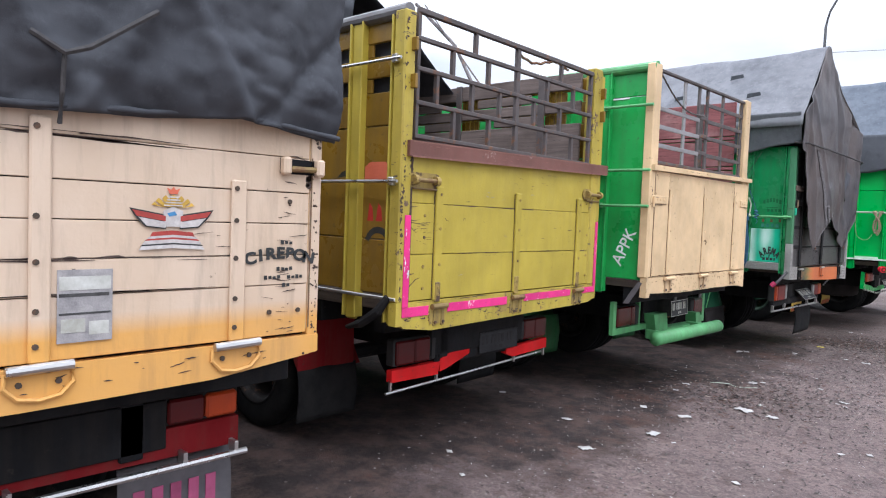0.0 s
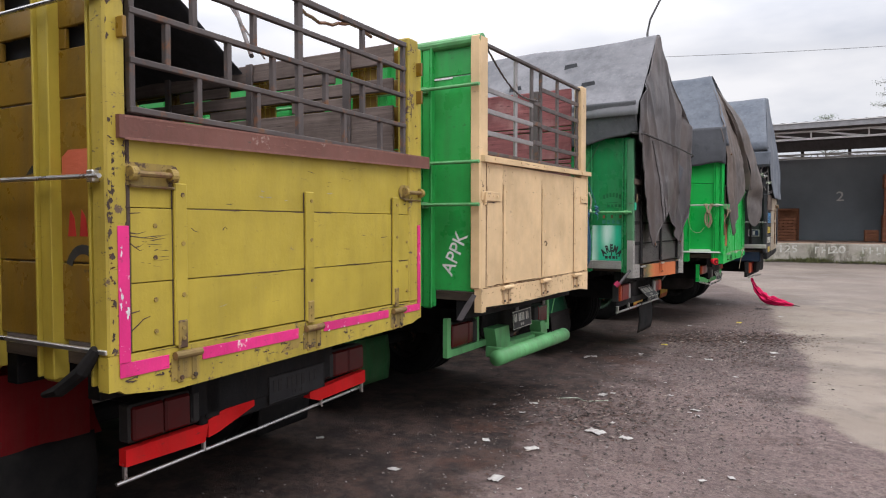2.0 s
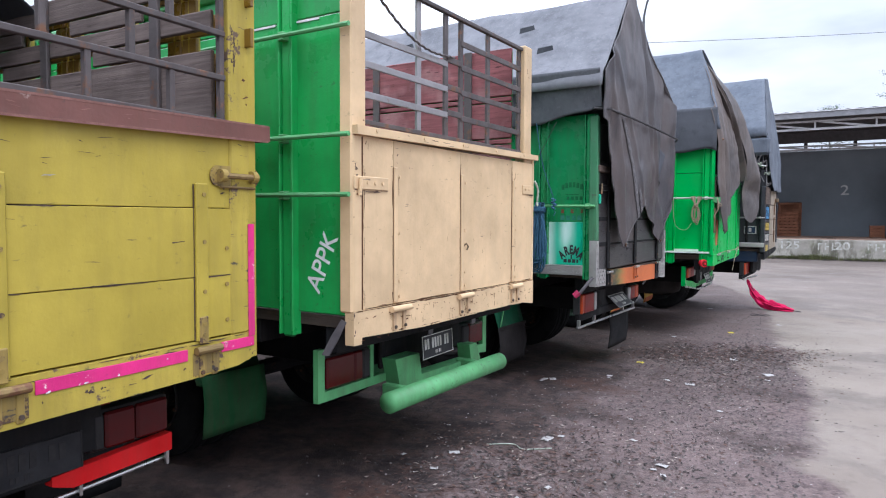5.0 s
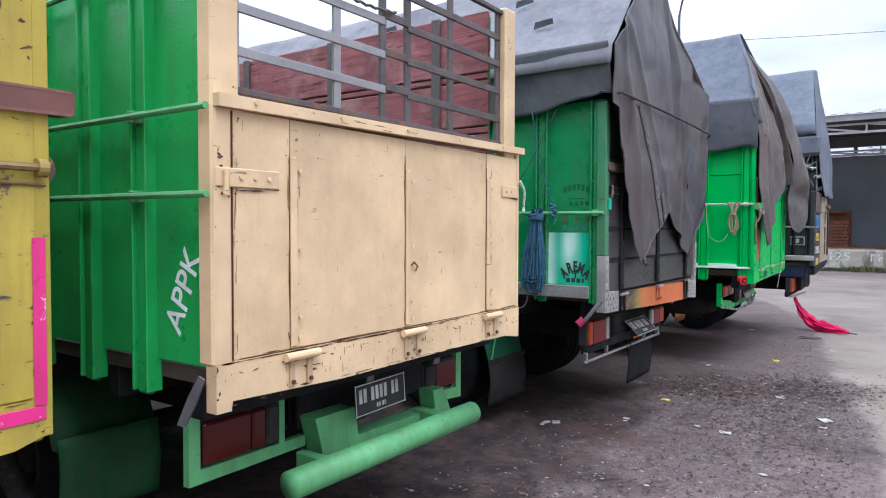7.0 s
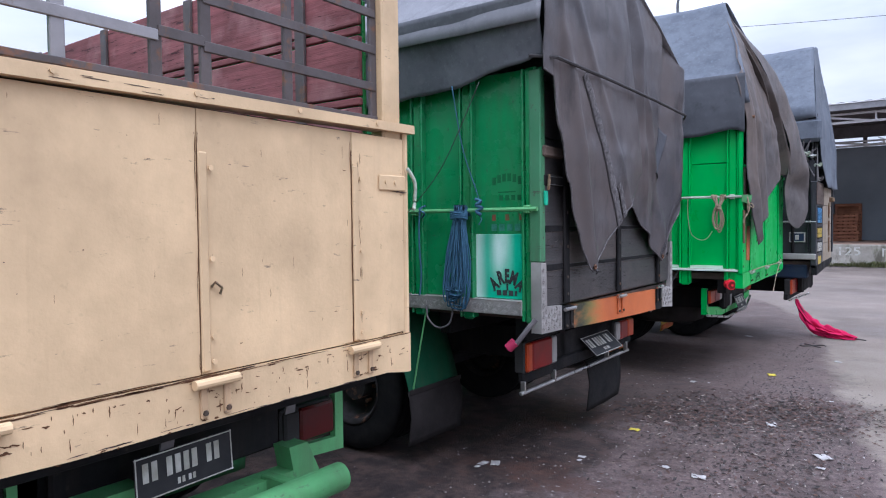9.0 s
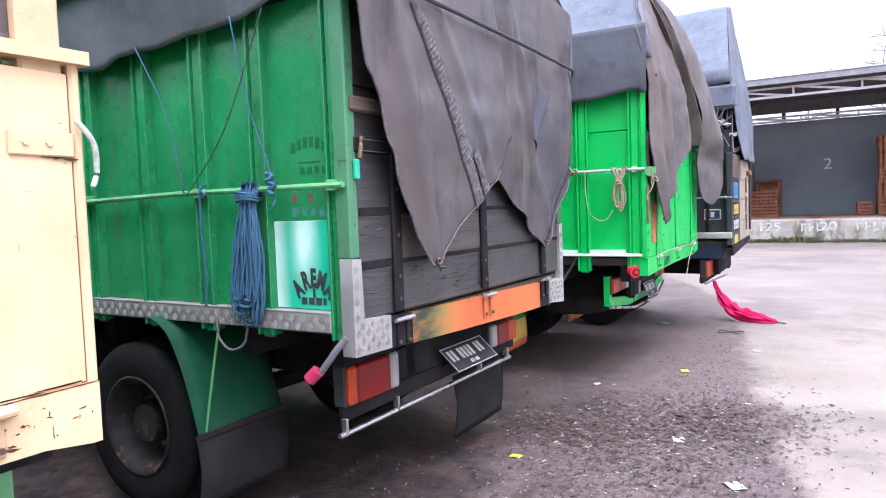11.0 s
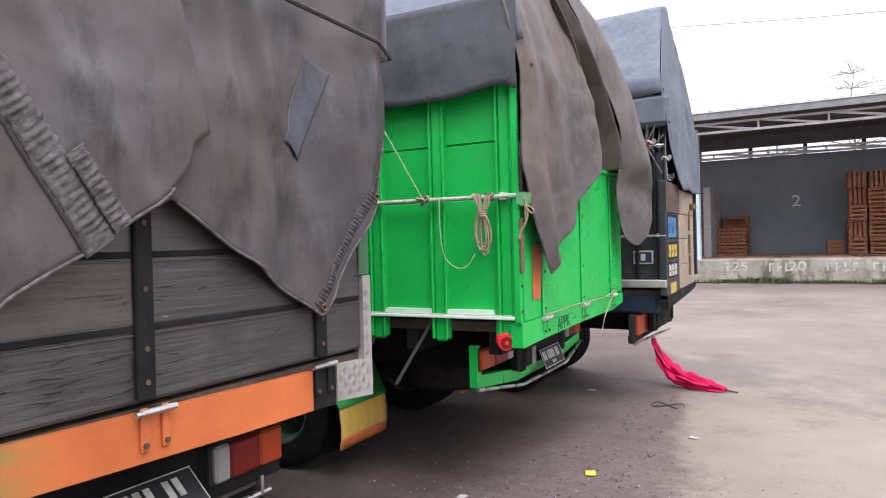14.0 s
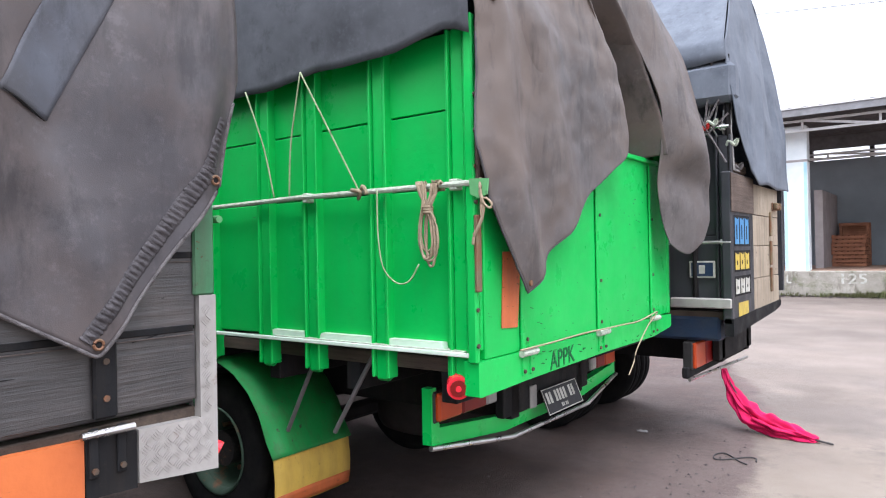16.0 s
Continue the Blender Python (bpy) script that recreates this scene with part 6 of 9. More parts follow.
side_wall(D, "side_wall", D_S, -1, 1.12, 2.42, ribs_d, M["green_dark"], M["green_dark"], (1.635,), M["green_frame"], None, 0.07, 0.13, (), (), None, "dark glossy green ribbed truck side", 0.05)
side_wall(D, "side_wall", D_W, 1, 1.12, 2.42, ribs_d, M["green_dark"], M["green_dark"], (1.635,), M["green_frame"], None, 0.07, 0.13, (), (), None, "dark glossy green ribbed truck side", 0.05)
front_wall(D, D_W, 1.06, 2.6, M["green_dark"])


def tread(parent, x0, x1, z0, z1, at, axis):
    """Raised bars of tread plate, in groups that lean to and fro."""
    bm = bmesh.new()
    step, row = 0.046, 0
    z = z0 + 0.018
    while z < z1 - 0.012:
        p, col = x0 + 0.02, 0
        while p < x1 - 0.014:
            lean = 1 if (row + col) % 2 else -1
            for k in (-1.5, -0.5, 0.5, 1.5):
                c, s = math.cos(lean * 0.78), math.sin(lean * 0.78)
                q = [(p + u * c - (k * 0.0075 + v) * s, z + u * s + (k * 0.0075 + v) * c) for u, v in ((-0.013, 0), (0, -0.0018), (0.013, 0), (0, 0.0018))]
                if min(a for a, _ in q) > x0 and max(a for a, _ in q) < x1 and min(b for _, b in q) > z0 and max(b for _, b in q) < z1:
                    slab(q, at, at + (0.0022 if axis == 0 else -0.0022), bm, axis)
            p += step * 0.72
            col += 1
        z += step * 0.72
        row += 1
    part("tread_relief", bm, M["alu"], parent)


skirt = part("side_skirt", box(-LENGTH, -0.11, D_S - 0.012, D_S, 1.035, 1.115, 0.003), M["alu"], D, "bright aluminium tread plate strip")
tread(skirt, -2.1, -0.11, 1.036, 1.114, D_S - 0.012, 1)
part("skirt_top", box(-LENGTH, -0.11, D_S - 0.014, D_S + 0.05, 1.112, 1.120, 0.002), M["alu"], skirt)
gate = part("tailgate", box(-0.05, -0.03, 0.10, 2.32, 1.07, 2.36), M["grey_planks"], D, "weathered blackened plank tailgate with iron straps")
planks(gate, 0.145, 2.31, (1.082, 1.305, 1.525, 1.775, 2.03, 2.30), M["grey_planks"], -0.03, 0.0, seed=8, gap=0.005)
# black strips stand for the dark recessed grooves between planks
for y, z in ((0.36, 1.305), (0.36, 1.525)):
    part("iron_strip", box(-0.002, 0.006, 0.15, y, z - 0.018, z + 0.018, 0.002), M["black"], gate)
    part("iron_strip", box(-0.002, 0.005, 0.43, 2.30, z - 0.011, z + 0.009, 0.002), M["black"], gate)
    # pale line put in for the lighter bevel below each groove
    part("worn_edge", box(-0.002, 0.006, 0.15, 2.30, z - 0.023, z - 0.019, 0.0008), M["tan_wear"], gate)
for y in (0.40, 1.215, 2.03):
    part("batten", box(0.0, 0.018, y - 0.032, y + 0.032, 1.085, 2.3, 0.006), M["black"], gate)
    bolts(gate, [(0.016, y, z) for z in (1.14, 1.24, 1.42, 1.62, 1.8)])
part("corner_post", box(-0.06, 0.012, 0.078, 0.135, 1.34, 2.4, 0.006), M["green_post"], gate, "green steel corner post")
part("corner_post", box(-0.06, 0.012, 2.30, 2.372, 1.40, 2.4, 0.006), M["green_post"], gate, "green steel corner post")
cp = part("corner_plate", slab([(0.078, 0.945), (0.12, 0.943), (0.328, 0.938), (0.328, 1.080), (0.145, 1.090), (0.137, 1.335), (0.078, 1.340)], -0.05, 0.014), M["alu"], gate, "aluminium tread plate corner")
tread(cp, 0.080, 0.137, 1.08, 1.34, 0.014, 0)
tread(cp, 0.080, 0.328, 0.95, 1.08, 0.014, 0)
cp = part("corner_plate", slab([(2.12, 0.885), (2.372, 0.862), (2.372, 1.40), (2.315, 1.40), (2.315, 1.03), (2.12, 1.035)], -0.05, 0.014), M["alu"], gate, "aluminium tread plate corner")
tread(cp, 2.12, 2.372, 0.89, 1.03, 0.014, 0)
tread(cp, 2.316, 2.372, 1.04, 1.40, 0.014, 0)
rail = part("bottom_rail", slab([(0.330, 0.937), (0.50, 0.925), (0.50, 1.064), (0.330, 1.072)], -0.05, 0.008), M["black"], gate, "chipped orange rail, scorched black at its end")
part("rail_orange", slab([(0.503, 0.925), (1.0, 0.905), (1.6, 0.885), (1.975, 0.878), (1.975, 1.036), (0.503, 1.064)], -0.05, 0.006), M["orange_scorched"], rail, "chipped orange painted rail")
part("rail_end", slab([(1.978, 0.878), (2.118, 0.872), (2.118, 1.032), (1.978, 1.036)], -0.05, 0.006), M["black"], rail)
for y, mat in ((0.415, M["black"]), (1.235, M["orange"]), (2.03, M["black"])):
    hinge(gate, y, 1.052, M["chrome"], 0.13, 0.12, 0.004, mat, 0.0105)
wear(gate, M["black"], ((0.15, 2.2, 1.09, 1.30, 70, 0.10, 0.0030), (0.15, 2.2, 1.31, 1.52, 34, 0.10, 0.0035), (0.15, 2.2, 1.5, 1.78, 30, 0.10, 0.004)), 101, 0.0008)
part("plank", box(-0.02, 0.0025, 0.434, 1.181, 1.318, 1.513, 0.002), M["tan_planks"], gate, "paler tan board")
wear(gate, M["tan_wear"], ((0.46, 1.17, 1.10, 1.28, 26, 0.16, 0.006), (0.16, 0.36, 1.40, 1.50, 10, 0.08, 0.010)), 106, 0.0005)
wear(gate, M["sticker_grey"], ((0.15, 2.2, 1.09, 1.75, 16, 0.05, 0.003),), 102, 0.0008)
wear(gate, M["rust_stain"], ((0.08, 0.128, 1.36, 2.38, 14, 0.016, 0.006), (2.305, 2.36, 1.42, 2.38, 12, 0.016, 0.006)), 104, 0.0124)
wear(gate, M["green_deep"], ((0.08, 0.128, 1.36, 2.38, 14, 0.016, 0.008),), 105, 0.0122)
part("wood_block", box(-0.02, 0.03, 0.10, 0.36, 1.925, 1.985, 0.008), M["old_wood"], gate, "short bare timber peg")
lt = part("gate_bar", box(0.0, 0.016, 0.12, 0.42, 1.765, 1.825, 0.004), M["black"], gate, "black locking strap with worn bright edges")
for z in (1.772, 1.818):
    part("worn_edge", box(0.0165, 0.0185, 0.165, 0.34, z - 0.002, z + 0.002, 0.0005), M["steel"], lt)
part("locking_pin", tube([(0.03, 0.135, 1.74), (0.034, 0.14, 1.79), (0.028, 0.15, 1.825)], 0.009, 6), M["rust"], lt)
part("lever", box(0.012, 0.03, 0.108, 0.136, 1.655, 1.735, 0.004), M["mint_lever"], gate, "mint painted lever")
# mint panel with stencilled letters
MY = D_S + 0.0325
mint = part("mint_panel", box(-0.445, -0.112, MY, MY + 0.01, 1.122, 1.497, 0.003), M["mint"], D, "mint green painted panel with white streaks and stencil")
for k, ch in enumerate("AREMA"):
    q = (k - 2) / 2
    letters(ch, 0.104, on_side(-0.230 + 0.086 * q, 1.252 - 0.046 * q * q, MY - 0.003, -35 * q), M["marking_black"], mint, "stencil_letter", 0.58, "", 0.005)
letters("I", 0.05, on_side(-0.228, 1.190, MY - 0.003), M["marking_black"], mint, "stencil_letter", 1.0, "", 0.003)
for a, b in ((-0.30, -0.27), (-0.26, -0.23), (-0.22, -0.19), (-0.18, -0.165)):
    part("stencil_bar", box(a, b, MY - 0.003, MY - 0.001, 1.142, 1.172, 0), M["marking_black"], mint)
# worn black lettering higher up the side, too faded to read
WY0 = D_S + 0.0343
worn = part("worn_lettering", box(-0.29, -0.17, WY0, WY0 + 0.01, 1.735, 1.742, 0), M["marking_worn"], D, "worn black lettering bars on green paint")
for k in range(6):
    q = (k - 2.5) / 2.5
    part("lettering_bar", box(-0.23 + 0.085 * q - 0.012, -0.23 + 0.085 * q + 0.012, WY0, WY0 + 0.01, 1.80 - 0.02 * q * q, 1.845 - 0.02 * q * q, 0), M["marking_worn"], worn)
    if k < 4:
        part("lettering_bar", box(-0.28 + 0.04 * k, -0.255 + 0.04 * k, WY0, WY0 + 0.01, 1.69, 1.72, 0), M["marking_worn"], worn)
    if k < 3:
        part("lettering_bar", box(-0.33 + 0.09 * k, -0.305 + 0.09 * k, WY0, WY0 + 0.01, 1.575, 1.61, 0), M["marking_faded_red"], worn)
for k in range(4):
    part("lettering_bar", box(-0.335 + 0.052 * k, -0.298 + 0.052 * k, WY0, WY0 + 0.01, 1.515, 1.555, 0), M["marking_pale"], worn)
# underneath
lamp(D, -0.19, 0.245, 0.645, 0.665, 0.855, ((0.16, M["lens_orange"]), (0.66, M["lens_red"]), (0.18, M["lens_clear"])))
lamp(D, -0.19, 1.62, 1.99, 0.655, 0.81, ((0.22, M["lens_clear"]), (0.42, M["lens_red"]), (0.36, M["lens_orange"])))
part("lamp_bracket", box(-0.24, -0.20, 0.25, 2.0, 0.60, 0.68, 0.01), M["black"], D)
number_plate(D, -0.155, 1.31, 0.70, 0.47, 0.165, -48.0, 0.0)
part("plate_holder", box(-0.28, -0.22, 1.0, 1.62, 0.70, 0.86, 0.015), M["black"], D, "black plate holder with bolts")
bar = part("guard_bar", tube([(-0.2, 0.21, 0.552), (-0.2, 1.93, 0.548)], 0.012, 8), M["chrome"], D, "thin bright steel guard bar")
for y in (0.24, 0.635, 1.5, 1.87):
    part("bar_stay", box(-0.215, -0.185, y, y + 0.016, 0.545, 0.62, 0.002), M["chrome"], bar)
GUARD = [(-1.20, 1.05), (-1.13, 1.02), (-1.06, 0.955), (-0.98, 0.80), (-0.926, 0.64), (-0.885, 0.50)]


def curved_guard(u, v):
    x, z = flowing([(a, 0, b) for a, b in GUARD], 6)[round(u * 30)].xz
    return (x + 0.004 * math.sin(9 * v), 0.02 + 0.53 * v, z)


cloth("mudguard", curved_guard, 30, 6, M["green_guard_shaded"], D, 0.006, "dull green curved steel mudguard")
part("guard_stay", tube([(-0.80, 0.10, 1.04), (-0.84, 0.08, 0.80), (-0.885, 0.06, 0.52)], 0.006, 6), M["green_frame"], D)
mudguard(D, -1.50, 0.44, D_W - 0.56, D_W - 0.02, M["green_guard_shaded"], 0.5, 60)
flap(D, -0.88, 0.0, 0.56, 0.17, 0.515, M["flap_dusty"], "dusty black rubber mud flap")
part("flap_strip", box(-0.872, -0.862, 0.0, 0.56, 0.495, 0.525, 0.003), M["flap_dusty"], D)
flap(D, -0.30, 1.36, 1.98, 0.17, 0.54, M["flap"], "black rubber mud flap")
horn = part("lamp_arm", tube([(0.0, 0.04, 1.03), (-0.03, 0.02, 0.99), (-0.07, 0.0, 0.93), (-0.10, -0.01, 0.89)], 0.014, 8), M["flap_grey"], D, "grey bracket with a small pink lamp")
part("pink_lamp", tube([(-0.10, -0.02, 0.905), (-0.135, -0.035, 0.868)], 0.027, 14), M["pink_dusty"], horn)
part("small_marker", tube([(-0.06, 2.36, 0.93), (-0.02, 2.40, 0.90)], 0.03, 10), M["pinklamp"], D)

# ---- bright green truck ----
E = truck("bright green cargo truck with grey tarpaulin draped over its tailgate", -1.60, 11.27, 1.0)
E_W = 2.34
undercarriage(E, E_W, 1.08, -0.3)
wheels(E, -1.86, 0.08, E_W - 0.08, 0.42, M["rim_green"])
ribs_e = [-0.085, -0.51, -0.94, -1.28, -1.75, -2.2, -2.7, -3.3, -3.9, -4.6, -5.2]
side_wall(E, "side_wall", 0.0, -1, 1.12, 2.42, ribs_e, M["green_bright"], M["green_bright"], (1.785,), M["rope_white"], M["pale_ledge"], 0.075, 0.16, (), (1.78, 2.10), None, "bright green panelled truck side", 0.05)
side_wall(E, "side_wall", E_W, 1, 1.12, 2.42, ribs_e, M["green_bright"], M["green_bright"], (), None, None, 0.075, 0.16, (), (), None, "bright green panelled truck side", 0.05)
front_wall(E, E_W, 1.08, 2.6, M["green_bright"])
lip = part("pale_lip", box(-1.2, -0.06, -0.012, 0.028, 1.118, 1.124, 0.001), M["rope_white"], E)
for x0, x1 in ((-0.48, -0.17), (-0.90, -0.55), (-1.25, -0.98)):
    part("kick_plate", slab([(x0, 1.122), (x1, 1.122), (x1 - 0.006, 1.150), (x0 + 0.02, 1.150)], 0.0, 0.034, None, 1), M["kick_white"], E)
gate = part("tailgate", box(-0.05, -0.02, 0.06, E_W - 0.03, 1.06, 2.06), M["green_bright"], E, "bright green tailgate with orange stripe")
for y0, y1 in ((0.05, 0.325), (0.33, 1.135), (1.14, 1.955), (1.96, 2.315)):
    part("plank", box(-0.04, 0.0, y0 + 0.002, y1 - 0.002, 1.085, 2.05, 0.005), M["green_bright"], gate)
part("bottom_rail", slab([(-0.012, 0.950), (0.0, 0.945), (0.35, 0.955), (1.2, 0.965), (2.0, 0.962), (E_W - 0.02, 0.99), (E_W, 1.0), (E_W, 1.075), (-0.012, 1.085)], -0.06, 0.008), M["green_bright"], gate)
part("top_rail", box(-0.06, 0.022, 0.0, E_W, 2.045, 2.075, 0.006), M["green_bright"], gate)
part("corner_post", box(-0.032, 0.01, -0.028, 0.0, 1.08, 2.45, 0.006), M["green_bright"], gate)
part("corner_post", box(-0.09, 0.004, E_W - 0.045, E_W, 1.08, 2.45, 0.006), M["green_bright"], gate)
part("hinge_post", box(0.01, 0.03, -0.02, 0.05, 1.79, 2.05, 0.006), M["old_wood"], gate, "bare worn timber strip")
part("post_strip", box(0.01, 0.026, -0.035, 0.0, 1.36, 1.66, 0.004), M["rust"], gate, "rusty strip on the gate post")
part("rod_bracket", slab([(0.0, 1.80), (0.087, 1.795), (0.080, 1.735), (0.040, 1.722), (0.004, 1.74)], -0.045, -0.036, None, 1), M["green_frame"], gate)
for y in (0.335, 1.145, 1.965):
    part("batten", box(0.0, 0.012, y - 0.012, y + 0.02, 1.09, 2.04, 0.004), M["green_bright"], gate)
    hinge(gate, y + 0.03, 1.078, M["rope_white"], 0.12, 0.10, 0.0, M["green_bright"])
    bolts(gate, [(0.002, y + 0.05, z) for z in (1.13, 1.35, 1.7)])
wear(gate, M["green_deep"], ((0.06, 2.28, 1.1, 2.0, 60, 0.04, 0.006), (0.0, 2.3, 0.97, 1.06, 30, 0.05, 0.008)), 103, 0.0092)
part("orange_stripe", slab([(0.168, 1.20), (0.298, 1.192), (0.337, 1.515), (0.190, 1.515)], 0.002, 0.006), M["orange"], gate, "orange stripe of tape")
letters("APPK", 0.115, on_rear(0.71, 1.005, 0.010, 2), M["marking_worn"], gate, "painted_letters", 0.95, "worn dark painted letters", 0.001)
bolts(gate, [(0.012, -0.02, 1.15 + 0.14 * k) for k in range(8)])
lamp(E, -0.33, 0.14, 0.64, 0.765, 0.905, ((0.38, M["lens_orange"]), (0.42, M["lens_red"]), (0.2, M["lens_clear"])))
lamp(E, -0.33, 1.75, 2.15, 0.745, 0.875, ((0.2, M["lens_clear"]), (0.35, M["lens_red"]), (0.45, M["lens_orange"])))
part("bumper", slab([(0.13, 0.67), (0.75, 0.60), (1.6, 0.60), (2.2, 0.67), (2.2, 0.90), (2.16, 0.90), (2.15, 0.735), (1.6, 0.68), (0.75, 0.68), (0.19, 0.74), (0.17, 0.92), (0.13, 0.92)], -0.39, -0.34), M["green_bright"], E, "bright green rear bumper frame")
bar = part("guard_bar", tube([(-0.33, 0.11, 0.665), (-0.28, 0.72, 0.585), (-0.27, 1.6, 0.585), (-0.33, 2.2, 0.665)], 0.012, 8), M["chrome"], E, "bent pale steel guard bar")
number_plate(E, -0.25, 1.22, 0.70, 0.42, 0.14, -22.0)
part("plate_tag", box(-0.30, -0.29, 0.93, 1.0, 0.68, 0.80, 0.003), M["lens_clear"], E)
mudguard(E, -1.86, 0.46, 0.02, 0.58, M["green_grimy_shaded"], 0.48, 120)
mudguard(E, -1.86, 0.43, E_W - 0.58, E_W - 0.02, M["green_grimy_shaded"], 0.5)
flap(E, -1.29, 0.03, 0.57, 0.215, 0.50, M["flap_yellow"], "yellow mud flap with an orange lower edge", M["orange"])
flap(E, -1.29, E_W - 0.57, E_W - 0.03, 0.215, 0.50, M["flap_yellow"], "yellow mud flap with an orange lower edge", M["orange"])
for x0, z0, x1, z1 in ((-0.975, 1.02, -1.187, 0.637), (-0.58, 1.09, -0.854, 0.677)):
    part("stay_rod", tube([(x0, 0.05, z0), (x1, 0.05, z1)], 0.011, 6), M["steel"], E)
rl = part("round_lamp", tube([(-0.125, 0.035, 0.985), (-0.085, -0.02, 0.977)], 0.047, 20), M["pinklamp"], E, "small round red lamp")
part("lamp_rim", tube([(-0.086, -0.019, 0.977), (-0.080, -0.028, 0.976)], 0.033, 16), M["lens_red"], rl)
part("lamp_boss", tube([(-0.081, -0.026, 0.976), (-0.077, -0.032, 0.975)], 0.012, 10), M["pinklamp"], rl)
part("lamp_arm", box(-0.16, -0.12, 0.01, 0.05, 0.98, 1.10, 0.004), M["green_bright"], E)
spare = part("spare_wheel", lathe([(0.17, -0.06), (0.21, -0.10), (0.34, -0.115), (0.39, -0.095), (0.41, -0.06), (0.41, 0.06), (0.39, 0.095), (0.34, 0.115), (0.21, 0.10), (0.17, 0.06)], 0, 0, 0, 36), M["flap_dusty"], E, "dusty spare tyre slung flat under the deck", True)
spare.matrix_local = pose(-1.02, 1.15, 0.585, 90, 0, 0)
part("spare_rim", lathe([(0.02, -0.02), (0.09, -0.03), (0.12, 0.02), (0.17, 0.04), (0.19, 0.07)], 0, 0, 0, 24), M["rim"], spare, "", True)

# ---- black truck at the end of the row ----
F = truck("black cargo truck with stickers and a tall blue-grey tarpaulin", -1.33, 14.0, 0.0)
F_W = 1.74
undercarriage(F, F_W, 1.06, -0.2)
wheels(F, -1.6, 0.08, F_W - 0.08)
ribs_f = [-0.05, -0.5, -0.95, -1.5, -2.1, -2.8, -3.5, -4.3, -5.1]
side_wall(F, "side_wall", 0.0, -1, 1.12, 2.3, ribs_f, M["black_side"], M["black_side"], (1.55, 2.35), M["chrome"], M["alu"], 0.08, 0.0, (), (1.6,), None, "glossy black truck side", 0.05)
side_wall(F, "side_wall", F_W, 1, 1.12, 2.3, ribs_f, M["black_side"], M["black_side"], (), None, None, 0.08, 0.0, (), (), None, "glossy black truck side", 0.05)
front_wall(F, F_W, 1.06, 2.5, M["black_side"])
gate = part("tailgate", box(-0.05, -0.03, 0.1, F_W - 0.25, 1.0, 2.0), M["cream_dirty"], F, "dirty cream tailgate beside a stickered black post")
planks(gate, 0.62, F_W - 0.22, (1.03, 1.27, 1.52, 1.76, 2.0), M["cream_dirty"], -0.03, 0.0, seed=12)
part("sticker_post", box(-0.06, 0.004, -0.04, 0.60, 0.98, 2.04, 0.008), M["black_side"], gate, "black post covered with stickers")
for z0, z1, mat in ((1.52, 1.74, M["marking_blue"]), (1.34, 1.49, M["marking_yellow"]), (1.17, 1.31, M["mark_faded"])):
    st = part("sticker", box(0.005, 0.0065, 0.03, 0.48, z0, z1, 0), M["black"], gate, "sticker of coloured lettering bars on black")
    for k in range(3):
        part("sticker_bar", slab([(0.05 + 0.14 * k, z0 + 0.015), (0.16 + 0.14 * k, z0 + 0.015), (0.16 + 0.14 * k, z1 - 0.015), (0.13 + 0.14 * k, z1 - 0.03), (0.05 + 0.14 * k, z1 - 0.015)], 0.0066, 0.0076), mat, st)
        part("sticker_bar", box(0.0077, 0.0083, 0.085 + 0.14 * k, 0.11 + 0.14 * k, z0 + 0.05, z1 - 0.07, 0), M["black"], st)
part("sticker", box(0.005, 0.0065, 0.12, 0.40, 1.01, 1.12, 0), M["marking_yellow"], gate, "torn yellow sticker")
part("bottom_rail", slab([(-0.04, 0.90), (0.5, 0.93), (1.3, 0.97), (F_W - 0.2, 1.0), (F_W - 0.2, 1.05), (-0.04, 1.02)], -0.05, 0.01), M["black"], gate)
for z in (1.14, 1.36, 1.6):
    part("batten", box(0.0, 0.016, 1.18, 1.23, z, z + 0.2, 0.004), M["rust"], gate)
latch(gate, 1.36, 1.85, M["rust"])
part("load_frame", box(-0.34, 0.05, -0.06, 0.10, 2.52, 2.80, 0.04), M["tarp_blue"], F, "folded blue-grey cover over the corner")
for x in (-0.02, -0.26):
    part("corner_bar", tube([(x, 0.02, 1.1), (x, 0.03, 2.86)], 0.02, 8), M["black"], F)
for k in range(4):
    part("tie_cord", tube([(0.01, 0.05 + 0.05 * k, 2.05), (0.0 - 0.06 * k, 0.03, 2.35), (-0.04 * k, 0.08, 2.62)], 0.007, 5), M["lens_clear"], F, "pale tie cord")
for x, y, z, mt in ((-0.16, -0.03, 2.36, "marking_red"), (-0.10, -0.03, 2.385, "rope_white"), (0.02, 0.02, 2.24, "rope_white"), (0.03, 0.10, 2.08, "tarp_strip")):
    part("rope_knot", tube(flowing([(x, y, z), (x + 0.03, y - 0.02, z + 0.015), (x + 0.01, y - 0.01, z - 0.02), (x - 0.03, y - 0.02, z + 0.01), (x - 0.05, y, z - 0.03)], 4), 0.011, 6), M[mt], F, "knotted end of tie rope")
for x0, z0, x1, z1 in ((-0.26, 2.60, -0.02, 2.10), (-0.02, 2.62, -0.30, 2.12), (0.0, 2.44, -0.26, 2.24), (-0.10, 2.84, -0.16, 2.36)):
    part("tie_rope", tube([(x0, -0.03, z0), ((x0 + x1) / 2, -0.045, (z0 + z1) / 2 - 0.02), (x1, -0.03, z1)], 0.008, 5), M["tarp_strip"], F, "grey tie rope across the dark corner")
part("load_bundle", box(-0.35, -0.02, 0.10, 0.55, 2.04, 2.14, 0.03), M["old_wood"], F, "brown bundle on the load")
lamp(F, -0.28, -0.02, 0.48, 0.64, 0.84, ((0.5, M["lens_orange"]), (0.5, M["lens_red"])))
